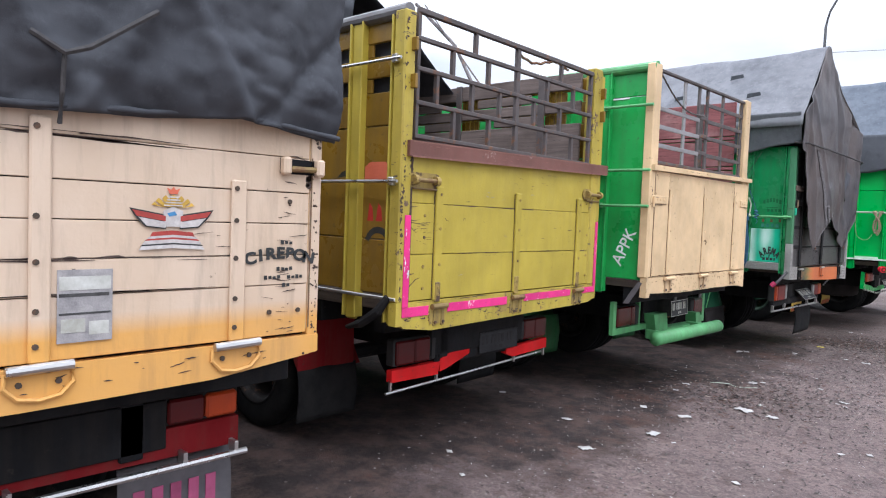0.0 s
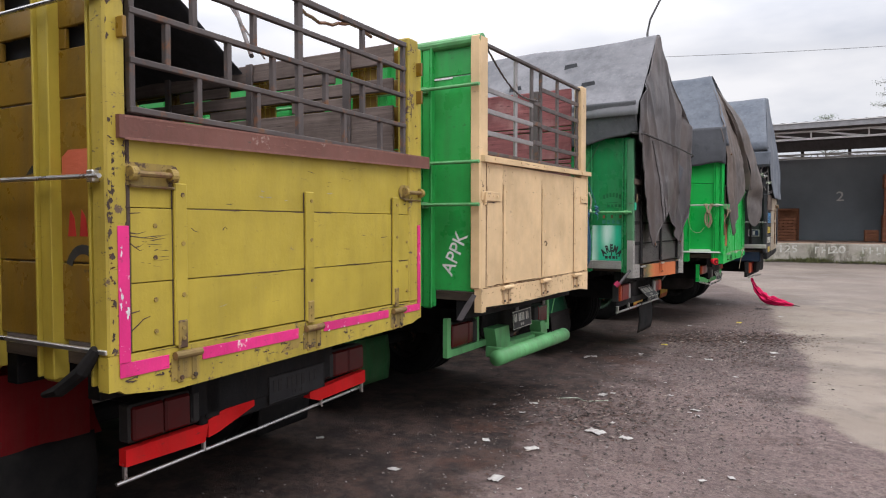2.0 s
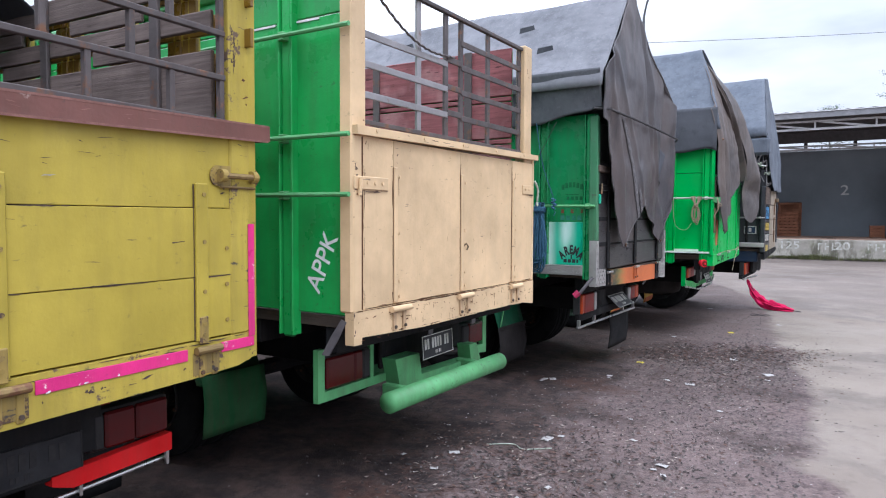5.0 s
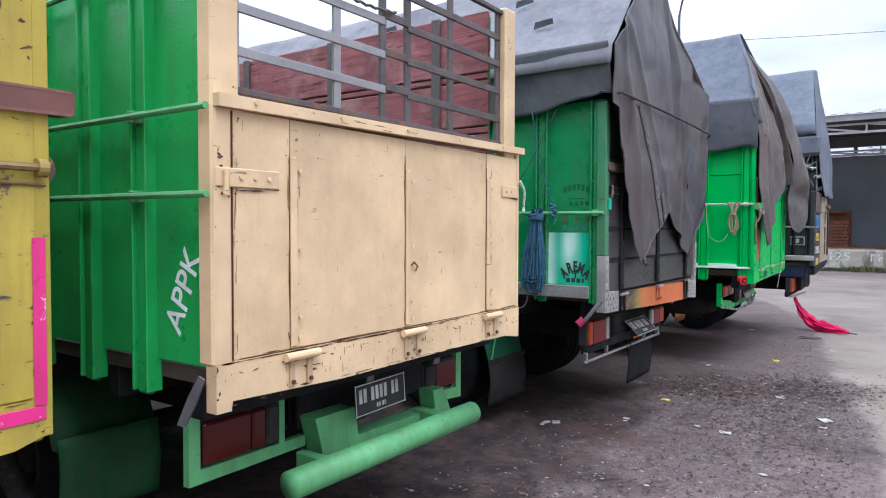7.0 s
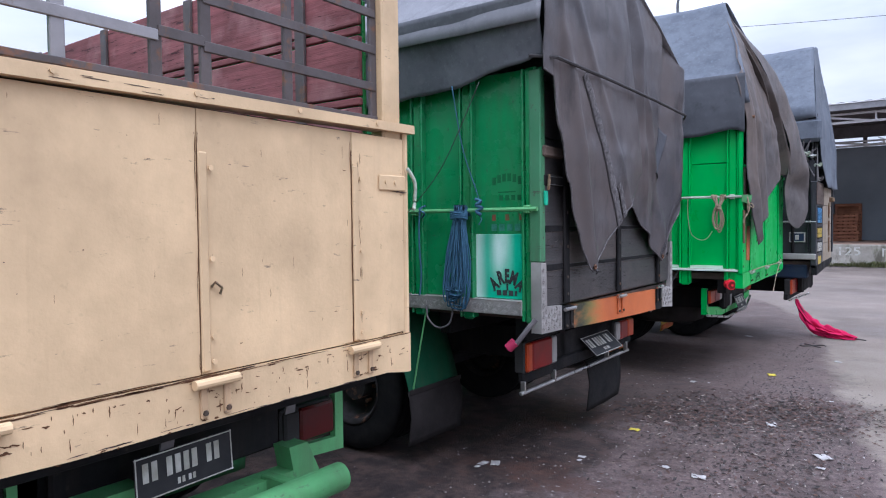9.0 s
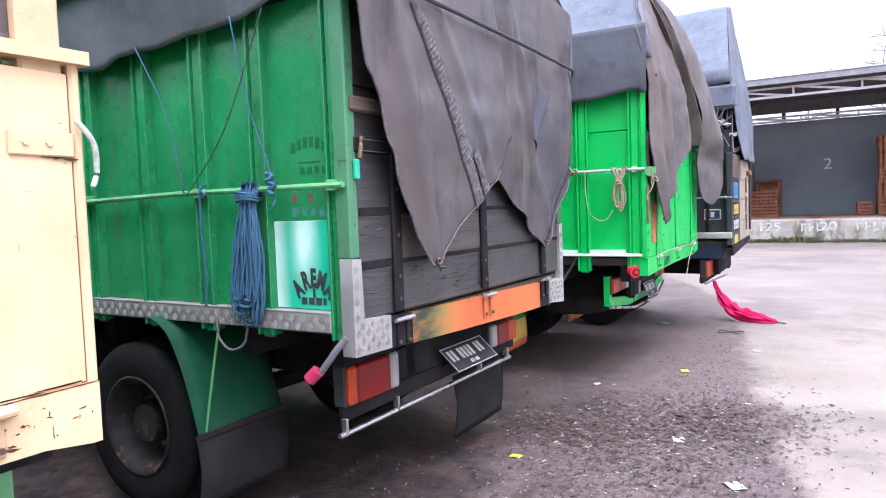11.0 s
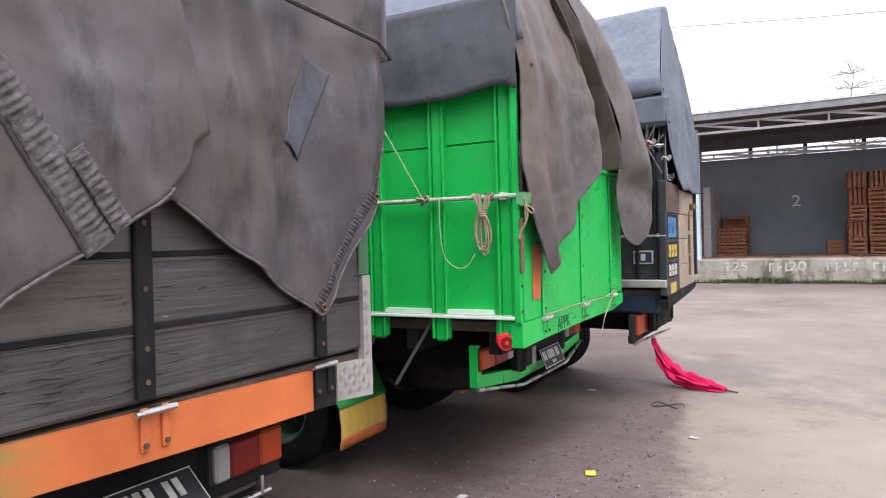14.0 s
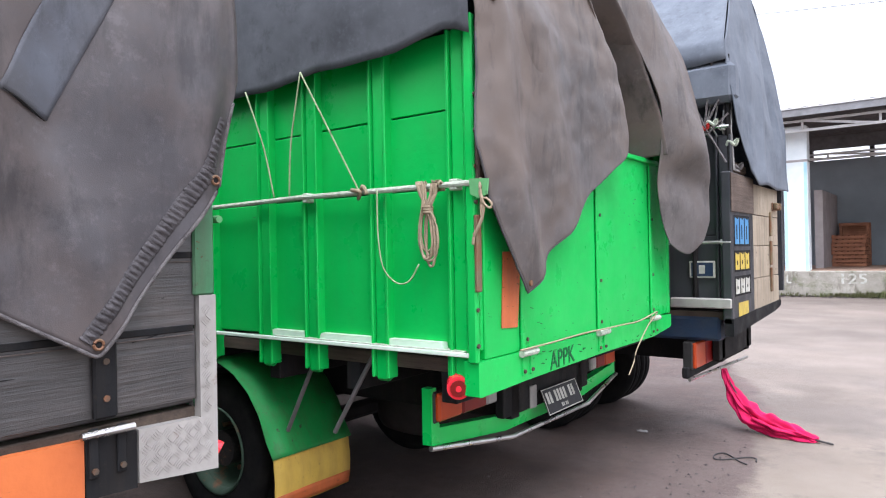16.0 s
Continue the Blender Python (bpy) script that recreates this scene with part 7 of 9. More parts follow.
lamp(F, -0.28, 1.14, 1.58, 0.64, 0.84, ((0.5, M["lens_red"]), (0.5, M["lens_orange"])))
part("bumper", box(-0.35, -0.30, -0.05, 1.62, 0.58, 0.66, 0.01), M["black"], F)
flap(F, -0.27, 0.62, 1.05, 0.64, 0.77, M["flap_yellow"], "yellow plate under the tailgate")
part("guard_bar", tube([(-0.28, -0.10, 0.585), (-0.27, 1.5, 0.53)], 0.013, 8), M["chrome"], F, "thin bright steel guard bar")
part("blue_box", box(-0.60, -0.10, 0.03, 0.2, 0.85, 1.02, 0.02), M["navy"], F, "dark blue box under the deck")
sp = part("side_plate", box(-0.30, -0.12, 0.012, 0.022, 1.30, 1.42, 0.004), M["mark_faded"], F, "blue plate with a white rim on the black side")
part("plate_face", box(-0.285, -0.135, 0.009, 0.012, 1.312, 1.408, 0), M["navy"], sp)
part("plate_bar", box(-0.23, -0.19, 0.007, 0.009, 1.33, 1.39, 0), M["mark_faded"], sp)
part("upper_panel", box(0.005, 0.012, -0.04, 0.60, 1.76, 2.03, 0.003), M["old_wood"], gate, "brown weathered panel above the stickers")
part("side_step", box(-0.42, 0.0, -0.06, 0.0, 1.09, 1.16, 0.008), M["alu"], F, "bright aluminium step")

# ==== tarpaulins ====


def cover(label, host, profile, x0, x1, mat, hem_l, hem_r, sag=0.03, n=70, end=None):
    """A tarpaulin over a load: a profile in (y, z) drawn along x, with uneven hems."""
    length = [0.0]
    for (a, b), (c, d) in zip(profile, profile[1:]):
        length.append(length[-1] + math.hypot(c - a, d - b))
    ob_seed = x0 * 3.1 + profile[0][1]

    def place(u, v):
        s = v * length[-1]
        i = max(k for k in range(len(length) - 1) if length[k] <= s + 1e-9)
        f = (s - length[i]) / (length[i + 1] - length[i])
        y = profile[i][0] * (1 - f) + profile[i + 1][0] * f
        z = profile[i][1] * (1 - f) + profile[i + 1][1] * f
        a = line(end, z) if end else x0
        x = a + (x1 - a) * u ** 1.15
        if v < 1e-6:
            z = hem_l(x)
        if v > 1 - 1e-6:
            z = hem_r(x)
        d = sag * (wave(x, y, z + ob_seed, 1.6) + 0.5 * wave(x, y, z + ob_seed, 4.5))
        mid = min(1.0, 4 * v, 4 * (1 - v))
        return (x, y + d * 0.6, z + (d - 0.02 * abs(math.sin(x * 2.2)) * mid) * mid)
    ob = cloth("tarpaulin", place, n, 60, mat, None, 0.006)
    ob.matrix_world = host.matrix_world.copy()
    return tagged(ob, label, "tarpaulin")


def drape(name, parent, y0, y1, top, bottom, xs, mat, nu=90, nv=60, amp=0.02, folds=(), label="", seed=0.0, crumple=0.0):
    """A hanging piece of cloth on the rear of a truck: top and bottom edges as (y, z), xs as (z, x)."""
    def place(u, v):
        y = y0 + (y1 - y0) * u
        zt, zb = line(top, y), line(bottom, y)
        z = zt + (zb - zt) * v
        x = line(xs, z)
        for fy, slope, width, deep in folds:
            q = (y - fy - slope * (z - 2.0)) / width
            x += deep * math.exp(-q * q)
        x += amp * (wave(y, z, seed, 2.2) + 0.45 * wave(y, z, seed + 7, 6.0)) * min(1, 0.35 + 1.6 * v)
        x += crumple * (abs(wave(y, z * 2.2, seed + 3, 4.0)) + 0.6 * abs(wave(y, z * 1.6, seed + 5, 9.0)) + 0.3 * wave(y, z, seed + 9, 20.0)) * (0.25 + 0.75 * v * v)
        return (x, y, z)
    return cloth(name, place, nu, nv, mat, parent, 0.006, label)


# over the first truck
ta = cover("worn black tarpaulin tied over the load of a cream truck", A,
           [(-0.02, 1.8), (-0.05, 2.5), (0.3, 2.95), (1.0, 3.15), (1.7, 2.95), (2.03, 2.5), (2.0, 1.8)], 0.02, -5.6, M["tarp_dark"], lambda x: 1.80 + 0.03 * math.sin(3 * x), lambda x: 1.80 + 0.03 * math.sin(4 * x))
drape("rear_flap", ta, -0.02, 2.015, [(-0.02, 2.5), (0.3, 2.95), (1.0, 3.15), (1.7, 2.95), (2.015, 2.5)],
      [(0.0, 1.74), (0.9, 1.745), (1.3, 1.77), (1.6, 1.80), (2.015, 1.765)], [(1.74, 0.03), (1.9, 0.06), (2.3, 0.07), (2.9, 0.0), (3.2, -0.1)], M["tarp_dark"], 190, 120, 0.05,
      ((1.25, 0.6, 0.05, 0.035), (0.95, -0.9, 0.06, 0.03), (1.75, 0.2, 0.05, 0.03), (0.5, 0.3, 0.06, 0.03), (1.5, -0.6, 0.035, 0.025), (1.86, 0.9, 0.04, -0.03)), "dark wrinkled tarpaulin end", 3.3, 0.025)
part("hem_roll", tube([(0.045 + 0.012 * wave(k * 0.31, 0, 2.0), 2.015 * k / 60, line([(0.0, 1.755), (0.9, 1.76), (1.3, 1.785), (1.6, 1.815), (2.015, 1.78)], 2.015 * k / 60) + 0.004 * wave(k * 0.4, 1, 5.0)) for k in range(61)], [0.010 + 0.003 * wave(k * 0.5, 3, 1.0) for k in range(61)], 8), M["tarp_dark"], ta, "rolled hem of the tarpaulin", True)
part("tie_cord", tube([(0.10, 0.98, 1.95), (0.115, 1.06, 1.905), (0.125, 1.12, 1.93), (0.125, 1.30, 2.07)], 0.009, 6), M["rope_dark"], ta, "dark tie cord")
part("tie_cord", tube([(0.11, 1.06, 1.905), (0.09, 1.06, 1.80), (0.05, 1.065, 1.72)], 0.007, 6), M["rope_dark"], ta)
ta.matrix_world = A.matrix_world @ A_BODY

# pulled forward over the front half of the yellow truck's bed
tb = cover("black tarpaulin pulled forward over the bed of the yellow truck", B,
           [(-0.05, 2.48), (-0.04, 2.66), (0.35, 2.95), (1.0, 3.20), (1.5, 2.92), (2.0, 2.60), (2.10, 2.50)], -1.40, -5.6, M["tarp_dark"], lambda x: 2.48, lambda x: 2.48, 0.03, 50)
def curtain(u, v):
    y = 0.04 + 0.80 * u
    zt = line([(0.0, 2.66), (0.35, 2.93), (0.85, 3.1)], y)
    return (-1.42 - 0.25 * v + 0.05 * math.sin(9 * u), y, zt + (1.2 + 0.3 * u - zt) * v)


cloth("hanging_end", curtain, 30, 20, M["tarp_dark"], tb, 0.006, "black hanging tarpaulin end")
part("leaning_pole", tube([(-1.75, 1.86, 3.38), (-1.15, 1.72, 2.90), (-0.60, 1.30, 2.45)], 0.014, 6), M["cage"], B, "thin leaning steel pole")
part("leaning_pole", tube([(-1.70, 1.92, 3.38), (-0.58, 1.38, 2.45)], 0.006, 5), M["cage"], B)

# over the deep green truck
D_X = [(1.2, 0.035), (1.5, 0.06), (2.0, 0.085), (2.45, 0.075), (2.8, 0.085), (3.3, 0.06), (3.7, 0.045)]
td = cover("faded black tarpaulin peaked over the deep green truck", D,
           [(-0.070, 2.62), (-0.05, 2.755), (0.0, 2.79), (0.36, 3.17), (0.74, 3.60), (0.84, 3.63), (1.0, 3.50), (1.38, 3.20), (2.06, 2.92), (2.43, 2.74), (2.44, 2.34)],
           0.05, -5.6, M["tarp"], lambda x: 2.62, lambda x: 2.36 + 0.03 * math.sin(3 * x), 0.022, 90, [(z, x + 0.012) for z, x in D_X])
D_HEM = [(-5.6, 2.30), (-3.0, 2.22), (-1.85, 2.26), (-1.58, 2.215), (-1.43, 2.205), (-1.33, 2.248), (-1.0, 2.25), (-0.85, 2.275), (-0.50, 2.29), (-0.37, 2.315), (-0.29, 2.345), (-0.06, 2.37), (0.04, 2.392)]


def side_valance(u, v):
    """The strip that hangs from the fold at the roof's edge down the truck's side, its shade put into the colour."""
    x = 0.07 - 5.67 * u ** 1.2
    low = line(D_HEM, x) + 0.06 + 0.006 * wave(x * 9, 1, 3.0)
    return (x, -0.072 + 0.105 * v - 0.014 * v * math.sin(5.0 * x + 2 * v) - 0.014 * wave(x * 3, v * 2, 0.7), 2.765 + (low - 2.765) * v)


cloth("side_valance", side_valance, 110, 16, M["tarp_side_shade_light"], td, 0.006, "hanging side of the tarpaulin with shade in its colour")
D_TOP = [(-0.05, 2.745), (0.02, 2.80), (0.36, 3.17), (0.74, 3.60), (0.84, 3.63), (1.0, 3.48), (1.38, 3.19), (2.06, 2.91), (2.43, 2.74), (2.56, 2.60)]
drape("rear_flap", td, 0.60, 2.415, D_TOP,
      [(0.60, 2.10), (1.16, 1.62), (1.28, 1.69), (1.66, 1.455), (1.985, 1.258), (2.005, 1.262), (2.345, 1.725), (2.385, 1.95), (2.415, 2.06)], D_X, M["tarp_dusty"], 120, 80, 0.022,
      ((1.52, -0.20, 0.05, 0.025), (1.9, 0.15, 0.10, -0.03), (1.75, -0.45, 0.06, 0.02), (2.3, 0.05, 0.06, 0.03), (1.15, 0.1, 0.07, -0.025)), "dusty torn tarpaulin end with pointed corners", 1.7)
D_LOW = [(-0.05, 2.36), (0.07, 2.34), (0.085, 2.16), (0.097, 2.085), (0.154, 2.034), (0.204, 1.978), (0.225, 1.893), (0.244, 1.814), (0.284, 1.767), (0.306, 1.668), (0.37, 1.549), (0.448, 1.413), (0.545, 1.281), (0.568, 1.262), (0.652, 1.317),
         (0.792, 1.43), (0.89, 1.485), (1.012, 1.543), (1.129, 1.624), (1.253, 1.698), (1.333, 1.794), (1.34, 1.86), (1.40, 1.90)]


def left_flap_x(y, z):
    x = line(D_X, z) + 0.028
    for fy, slope, width, deep in ((0.38, -0.30, 0.06, 0.03), (0.95, -0.75, 0.05, 0.012), (0.2, 0.0, 0.06, -0.02)):
        q = (y - fy - slope * (z - 2.0)) / width
        x += deep * math.exp(-q * q)
    return x + 0.016 * (wave(y, z, 5.1, 2.2) + 0.45 * wave(y, z, 12.1, 6.0))


def left_flap(u, v):
    high, low = -0.05 + 0.90 * u, -0.05 + 1.45 * u
    y = high + (low - high) * v ** 0.8
    z = line(D_TOP, high) + (line(D_LOW, low) - line(D_TOP, high)) * v
    return (left_flap_x(y, z), y, z)


cloth("rear_flap", left_flap, 120, 80, M["tarp_dusty"], td, 0.007, "dusty tarpaulin flap with a pointed corner")


def strip(name, a, b, wide, mat, lift, puckers, label, depth):
    """A gathered strip of cloth sewn from a to b, both (y, z)."""
    d = Vector((b[0] - a[0], b[1] - a[1])).normalized()

    def place(u, v):
        w = wide[0] + (wide[1] - wide[0]) * u
        k = u + 0.35 / puckers * wave(u * 21, 0, 2.0 + puckers) + 0.012 * (v - 0.5)
        off = (v - 0.5) * w + 0.10 * w * wave(u * 40, v, 4.0)
        y, z = a[0] + (b[0] - a[0]) * u - d.y * off, a[1] + (b[1] - a[1]) * u + d.x * off
        return (lift(y, z) + depth * (1 + math.sin(6.28318 * puckers * k)) * max(0.08, 0.55 + 0.75 * wave(u * 23, v * 2, 7.0 + a[0])) * (1 - abs(2 * v - 1)) + 0.4 * depth * wave(u * 90, v * 5, 3.0), y, z)
    return cloth(name, place, puckers * 8, 6, mat, td, 0.003, label)


strip("frayed_seam", (0.455, 2.42), (1.035, 1.55), (0.064, 0.100), M["tarp_strip"], lambda y, z: left_flap_x(y, z) + 0.006, 46, "pale frayed seam strip", 0.0065)
strip("frayed_seam", (0.94, 1.80), (1.09, 1.60), (0.055, 0.062), M["tarp_strip"], lambda y, z: left_flap_x(y, z) + 0.016, 11, "pale frayed seam patch", 0.0065)
# thin dark tube laid in as the fold's shadow beside the seam
part("seam_fold", tube([(left_flap_x(0.418 + 0.0114 * k, 2.40 - 0.0176 * k) + 0.006, 0.418 + 0.0114 * k, 2.40 - 0.0176 * k) for k in range(51)], 0.0055, 5), M["rope_dark"], td, "dark tube as the shadow of the seam's fold")


def right_flap_x(y, z):
    x = line(D_X, z)
    for fy, slope, width, deep in ((1.52, -0.20, 0.05, 0.025), (1.9, 0.15, 0.10, -0.03), (1.75, -0.45, 0.06, 0.02), (2.3, 0.05, 0.06, 0.03), (1.15, 0.1, 0.07, -0.025)):
        q = (y - fy - slope * (z - 2.0)) / width
        x += deep * math.exp(-q * q)
    return x + 0.022 * (wave(y, z, 1.7, 2.2) + 0.45 * wave(y, z, 8.7, 6.0))


strip("frayed_hem", (1.962, 1.300), (2.13, 1.530), (0.040, 0.044), M["tarp_strip_dark"], lambda y, z: right_flap_x(y, z) + 0.004, 17, "gathered stitched hem", 0.0065)
strip("frayed_hem", (2.13, 1.530), (2.30, 1.770), (0.044, 0.048), M["tarp_strip_dark"], lambda y, z: right_flap_x(y, z) + 0.004, 17, "gathered stitched hem", 0.0070)
strip("frayed_hem", (2.30, 1.770), (2.355, 1.93), (0.048, 0.030), M["tarp_strip_dark"], lambda y, z: right_flap_x(y, z) + 0.004, 9, "gathered stitched hem", 0.0060)
part("torn_slit", tube([(right_flap_x(1.770 + 0.0053 * k, 1.921 - 0.0029 * k) + 0.009, 1.770 + 0.0053 * k, 1.921 - 0.0029 * k) for k in range(21)], [0.001 + 0.0028 * math.sin(3.14159 * k / 20) for k in range(21)], 5), M["black"], td)


part("hem_cord", tube([Vector(left_flap(k / 90, 1.0)) + Vector((0.003, 0, 0.002)) for k in range(83)], 0.006, 6), M["tarp_strip"], td, "stitched edge of the flap", True)
R_LOW = [(1.16, 1.62), (1.28, 1.69), (1.66, 1.455), (1.985, 1.258), (2.005, 1.262), (2.345, 1.725), (2.385, 1.95), (2.415, 2.06)]
part("hem_cord", tube([(right_flap_x(1.30 + 0.0123 * k, line(R_LOW, 1.30 + 0.0123 * k)) + 0.003, 1.30 + 0.0123 * k, line(R_LOW, 1.30 + 0.0123 * k) + 0.002) for k in range(90)], 0.006, 6), M["tarp_strip"], td, "stitched edge of the flap", True)


def patch(cy, cz, w, h, turn, lift):
    def place(u, v):
        a, b = (u - 0.5) * w, (v - 0.5) * h
        c, s = math.cos(radians(turn)), math.sin(radians(turn))
        y, z = cy + a * c - b * s, cz + a * s + b * c
        x = line(D_X, z) + lift
        for fy, slope, width, deep in ((1.52, -0.20, 0.05, 0.025), (1.9, 0.15, 0.10, -0.03), (1.75, -0.45, 0.06, 0.02), (2.3, 0.05, 0.06, 0.03), (1.15, 0.1, 0.07, -0.025)):
            q = (y - fy - slope * (z - 2.0)) / width
            x += deep * math.exp(-q * q)
        x += 0.022 * (wave(y, z, 1.7, 2.2) + 0.45 * wave(y, z, 8.7, 6.0)) * 0.9
        return (x, y, z)
    return cloth("sewn_patch", place, 10, 22, M["tarp_patch"], td, 0.0012, "faded blue sewn patch")


patch(1.905, 2.075, 0.135, 0.40, -25, 0.0040)
for y, z in ((0.572, 1.292), (1.992, 1.292), (2.325, 1.745)):
    x = left_flap_x(y, z) if y < 1.5 else right_flap_x(y, z)
    ring = part("eyelet", tube([(x + 0.009, y + 0.0125 * math.cos(0.524 * k), z + 0.0125 * math.sin(0.524 * k)) for k in range(12)], 0.0042, 6, None, True), M["rust"], td)
    part("eyelet_hole", tube([(x, y, z), (x + 0.008, y, z)], 0.009, 10), M["black"], ring)
part("belt_rope", tube([(0.02, -0.06, 2.44), (0.13, 0.05, 2.435), (0.145, 0.8, 2.43), (0.15, 1.6, 2.42), (0.14, 2.3, 2.41), (0.06, 2.52, 2.40), (-0.3, 2.50, 2.38)], 0.010, 6), M["rope_dark"], td, "thin rope round the tarpaulin")
part("knot_cord", tube([(0.13, 0.59, 1.268), (0.125, 0.565, 1.250), (0.13, 0.55, 1.270), (0.135, 0.60, 1.262)], 0.005, 5), M["rope_dark"], td)
for x, z in ((-0.9, 3.28), (-1.5, 3.05), (-0.6, 3.0), (-2.3, 3.3)):
    y = line([(2.79, 0.0), (3.17, 0.36), (3.60, 0.74)], z)
    part("roof_patch", slab([(x, z), (x + 0.16, z + 0.02), (x + 0.15, z + 0.06), (x + 0.01, z + 0.05)], y - 0.035, y - 0.03, None, 1), M["tarp_dark"], td)

# over the bright green truck
E_X = [(1.35, 0.10), (1.85, 0.10), (2.1, 0.10), (2.5, 0.085), (2.86, 0.02), (3.3, -0.12), (3.8, -0.32)]
te = cover("grey-black tarpaulin peaked over the bright green truck", E,
           [(-0.045, 2.62), (-0.05, 2.85), (0.02, 2.90), (0.35, 3.35), (0.66, 3.76), (0.86, 3.80), (1.4, 3.45), (2.1, 3.0), (2.38, 2.8), (2.40, 2.36)],
           -0.30, -5.6, M["tarp_blue"], lambda x: 2.62, lambda x: 2.36, 0.022, 90, [(z, x + 0.006) for z, x in E_X])
# side of the same sheet, its colour darkened in place of shade
cloth("side_valance", lambda u, v: (0.03 - 5.6 * u, -0.062 - 0.012 * math.sin(9 * u + 2 * v) - 0.010 * wave(u * 12, v * 2, 0.3), 2.885 + (line([(0.0, 2.352), (0.018, 2.395), (0.07, 2.345), (0.16, 2.345), (0.20, 2.325), (0.27, 2.325), (0.5, 2.37), (1.0, 2.34)], u) + 0.008 * wave(u * 30, 1, 3.0) - 2.885) * v), 90, 14, M["tarp_side_shade"], te, 0.006, "hanging side of the tarpaulin with shade in its colour")
F_LEFT = [(-0.075, 2.86), (-0.082, 2.72), (-0.045, 2.49), (-0.043, 2.20), (-0.086, 1.93), (-0.01, 1.72), (0.112, 1.53), (0.226, 1.345)]
F_RIGHT = [(0.70, 3.78), (0.72, 3.40), (0.80, 3.03), (1.02, 2.80), (1.22, 2.51), (1.32, 2.267), (1.335, 2.15), (1.335, 2.043)]


def pointed_flap(u, v):
    """The near flap: hangs from the slope of the roof, and ends in a point."""
    k = v * (len(F_LEFT) - 1)
    i = min(int(k), len(F_LEFT) - 2)
    f = k - i
    a, b = Vector(F_LEFT[i]).lerp(Vector(F_LEFT[i + 1]), f), Vector(F_RIGHT[i]).lerp(Vector(F_RIGHT[i + 1]), f)
    y, z = a.lerp(b, u)
    x = line(E_X, z) - 0.02
    for fu, width, deep in ((0.10, 0.07, 0.035), (0.26, 0.06, -0.02), (0.42, 0.09, 0.03), (0.66, 0.10, -0.018), (0.97, 0.10, 0.03)):
        x += deep * math.exp(-((u - fu - 0.04 * math.sin(4 * v)) / width) ** 2) * min(1.0, 0.3 + v)
    x += 0.016 * (wave(y, z, 2.4, 2.2) + 0.6 * abs(wave(y, z, 9.1, 5.0)) + 0.25 * wave(y, z, 3.3, 14.0))
    x -= 0.05 * max(0.0, 1 - u / 0.06) * (1 - v)
    return (x, y, z)


cloth("rear_flap", pointed_flap, 100, 120, M["tarp_brown"], te, 0.006, "dusty brown pointed tarpaulin flap")
part("hem_cord", tube([Vector(pointed_flap(0.0, 0.35 + 0.65 * k / 40)) for k in range(41)] + [Vector(pointed_flap(k / 40, 1.0)) for k in range(1, 41)], 0.005, 6), M["tarp_strip_dark"], te, "stitched edge of the flap", True)


def spanned(columns, amp, seed):
    """A surface spanned smoothly across columns of points."""
    runs = [flowing(c, 12) for c in columns]

    def place(u, v):
        row = []
        for run in runs:
            k = v * (len(run) - 1)
            i = min(int(k), len(run) - 2)
            row.append(run[i].lerp(run[i + 1], k - i))
        k = u * (len(row) - 1)
        i = min(int(k), len(row) - 2)
        t = k - i
        a, b, c, d = row[max(i - 1, 0)], row[i], row[i + 1], row[min(i + 2, len(row) - 1)]
        p = 0.5 * (2 * b + (c - a) * t + (2 * a - 5 * b + 4 * c - d) * t * t + (3 * b - a - 3 * c + d) * t ** 3)
        p.x += amp * (wave(p.y, p.z, seed, 3.0) + 0.5 * wave(p.y, p.z, seed + 4, 8.0))
        return p
    return place


# the loose middle of the sheet sinks inward beside the point, then swells out over the far corner
GROOVE = ([(-0.32, 0.72, 3.72), (-0.02, 0.78, 3.10), (0.05, 1.00, 2.80), (0.06, 1.19, 2.51), (0.06, 1.29, 2.27), (0.04, 1.32, 2.085)],
          [(-0.36, 0.78, 3.70), (-0.36, 1.05, 3.10), (-0.55, 1.26, 2.82), (-0.72, 1.48, 2.55), (-0.75, 1.60, 2.30), (-0.70, 1.66, 2.02)],
          [(-0.32, 0.84, 3.72), (-0.05, 1.22, 3.20), (0.04, 1.34, 2.93), (0.09, 1.58, 2.68), (0.14, 1.76, 2.38), (0.15, 1.90, 2.085)])
cloth("rear_flap", spanned(GROOVE, 0.012, 4.4), 50, 70, M["tarp_brown"], te, 0.006, "dark hollow fold of the tarpaulin")
SWELL = ([(-0.32, 0.84, 3.72), (-0.05, 1.22, 3.20), (0.04, 1.34, 2.93), (0.09, 1.58, 2.68), (0.14, 1.78, 2.38), (0.12, 1.86, 2.13), (0.08, 1.90, 1.93), (0.08, 1.93, 1.74), (0.12, 2.02, 1.54)],
         [(-0.32, 0.98, 3.68), (-0.02, 1.52, 3.26), (0.08, 1.74, 3.02), (0.15, 1.97, 2.74), (0.23, 2.10, 2.40), (0.28, 2.16, 2.12), (0.16, 2.10, 1.95), (0.20, 2.14, 1.72), (0.18, 2.17, 1.475)],
         [(-0.32, 1.20, 3.58), (-0.11, 1.84, 3.26), (-0.01, 2.20, 3.08), (0.09, 2.44, 2.78), (0.20, 2.42, 2.38), (0.27, 2.37, 2.06), (0.26, 2.36, 1.88), (0.26, 2.36, 1.70), (0.24, 2.31, 1.56)])
cloth("rear_flap", spanned(SWELL, 0.012, 7.7), 50, 110, M["tarp_brown"], te, 0.006, "dusty brown swollen tarpaulin flap over the gate corner")
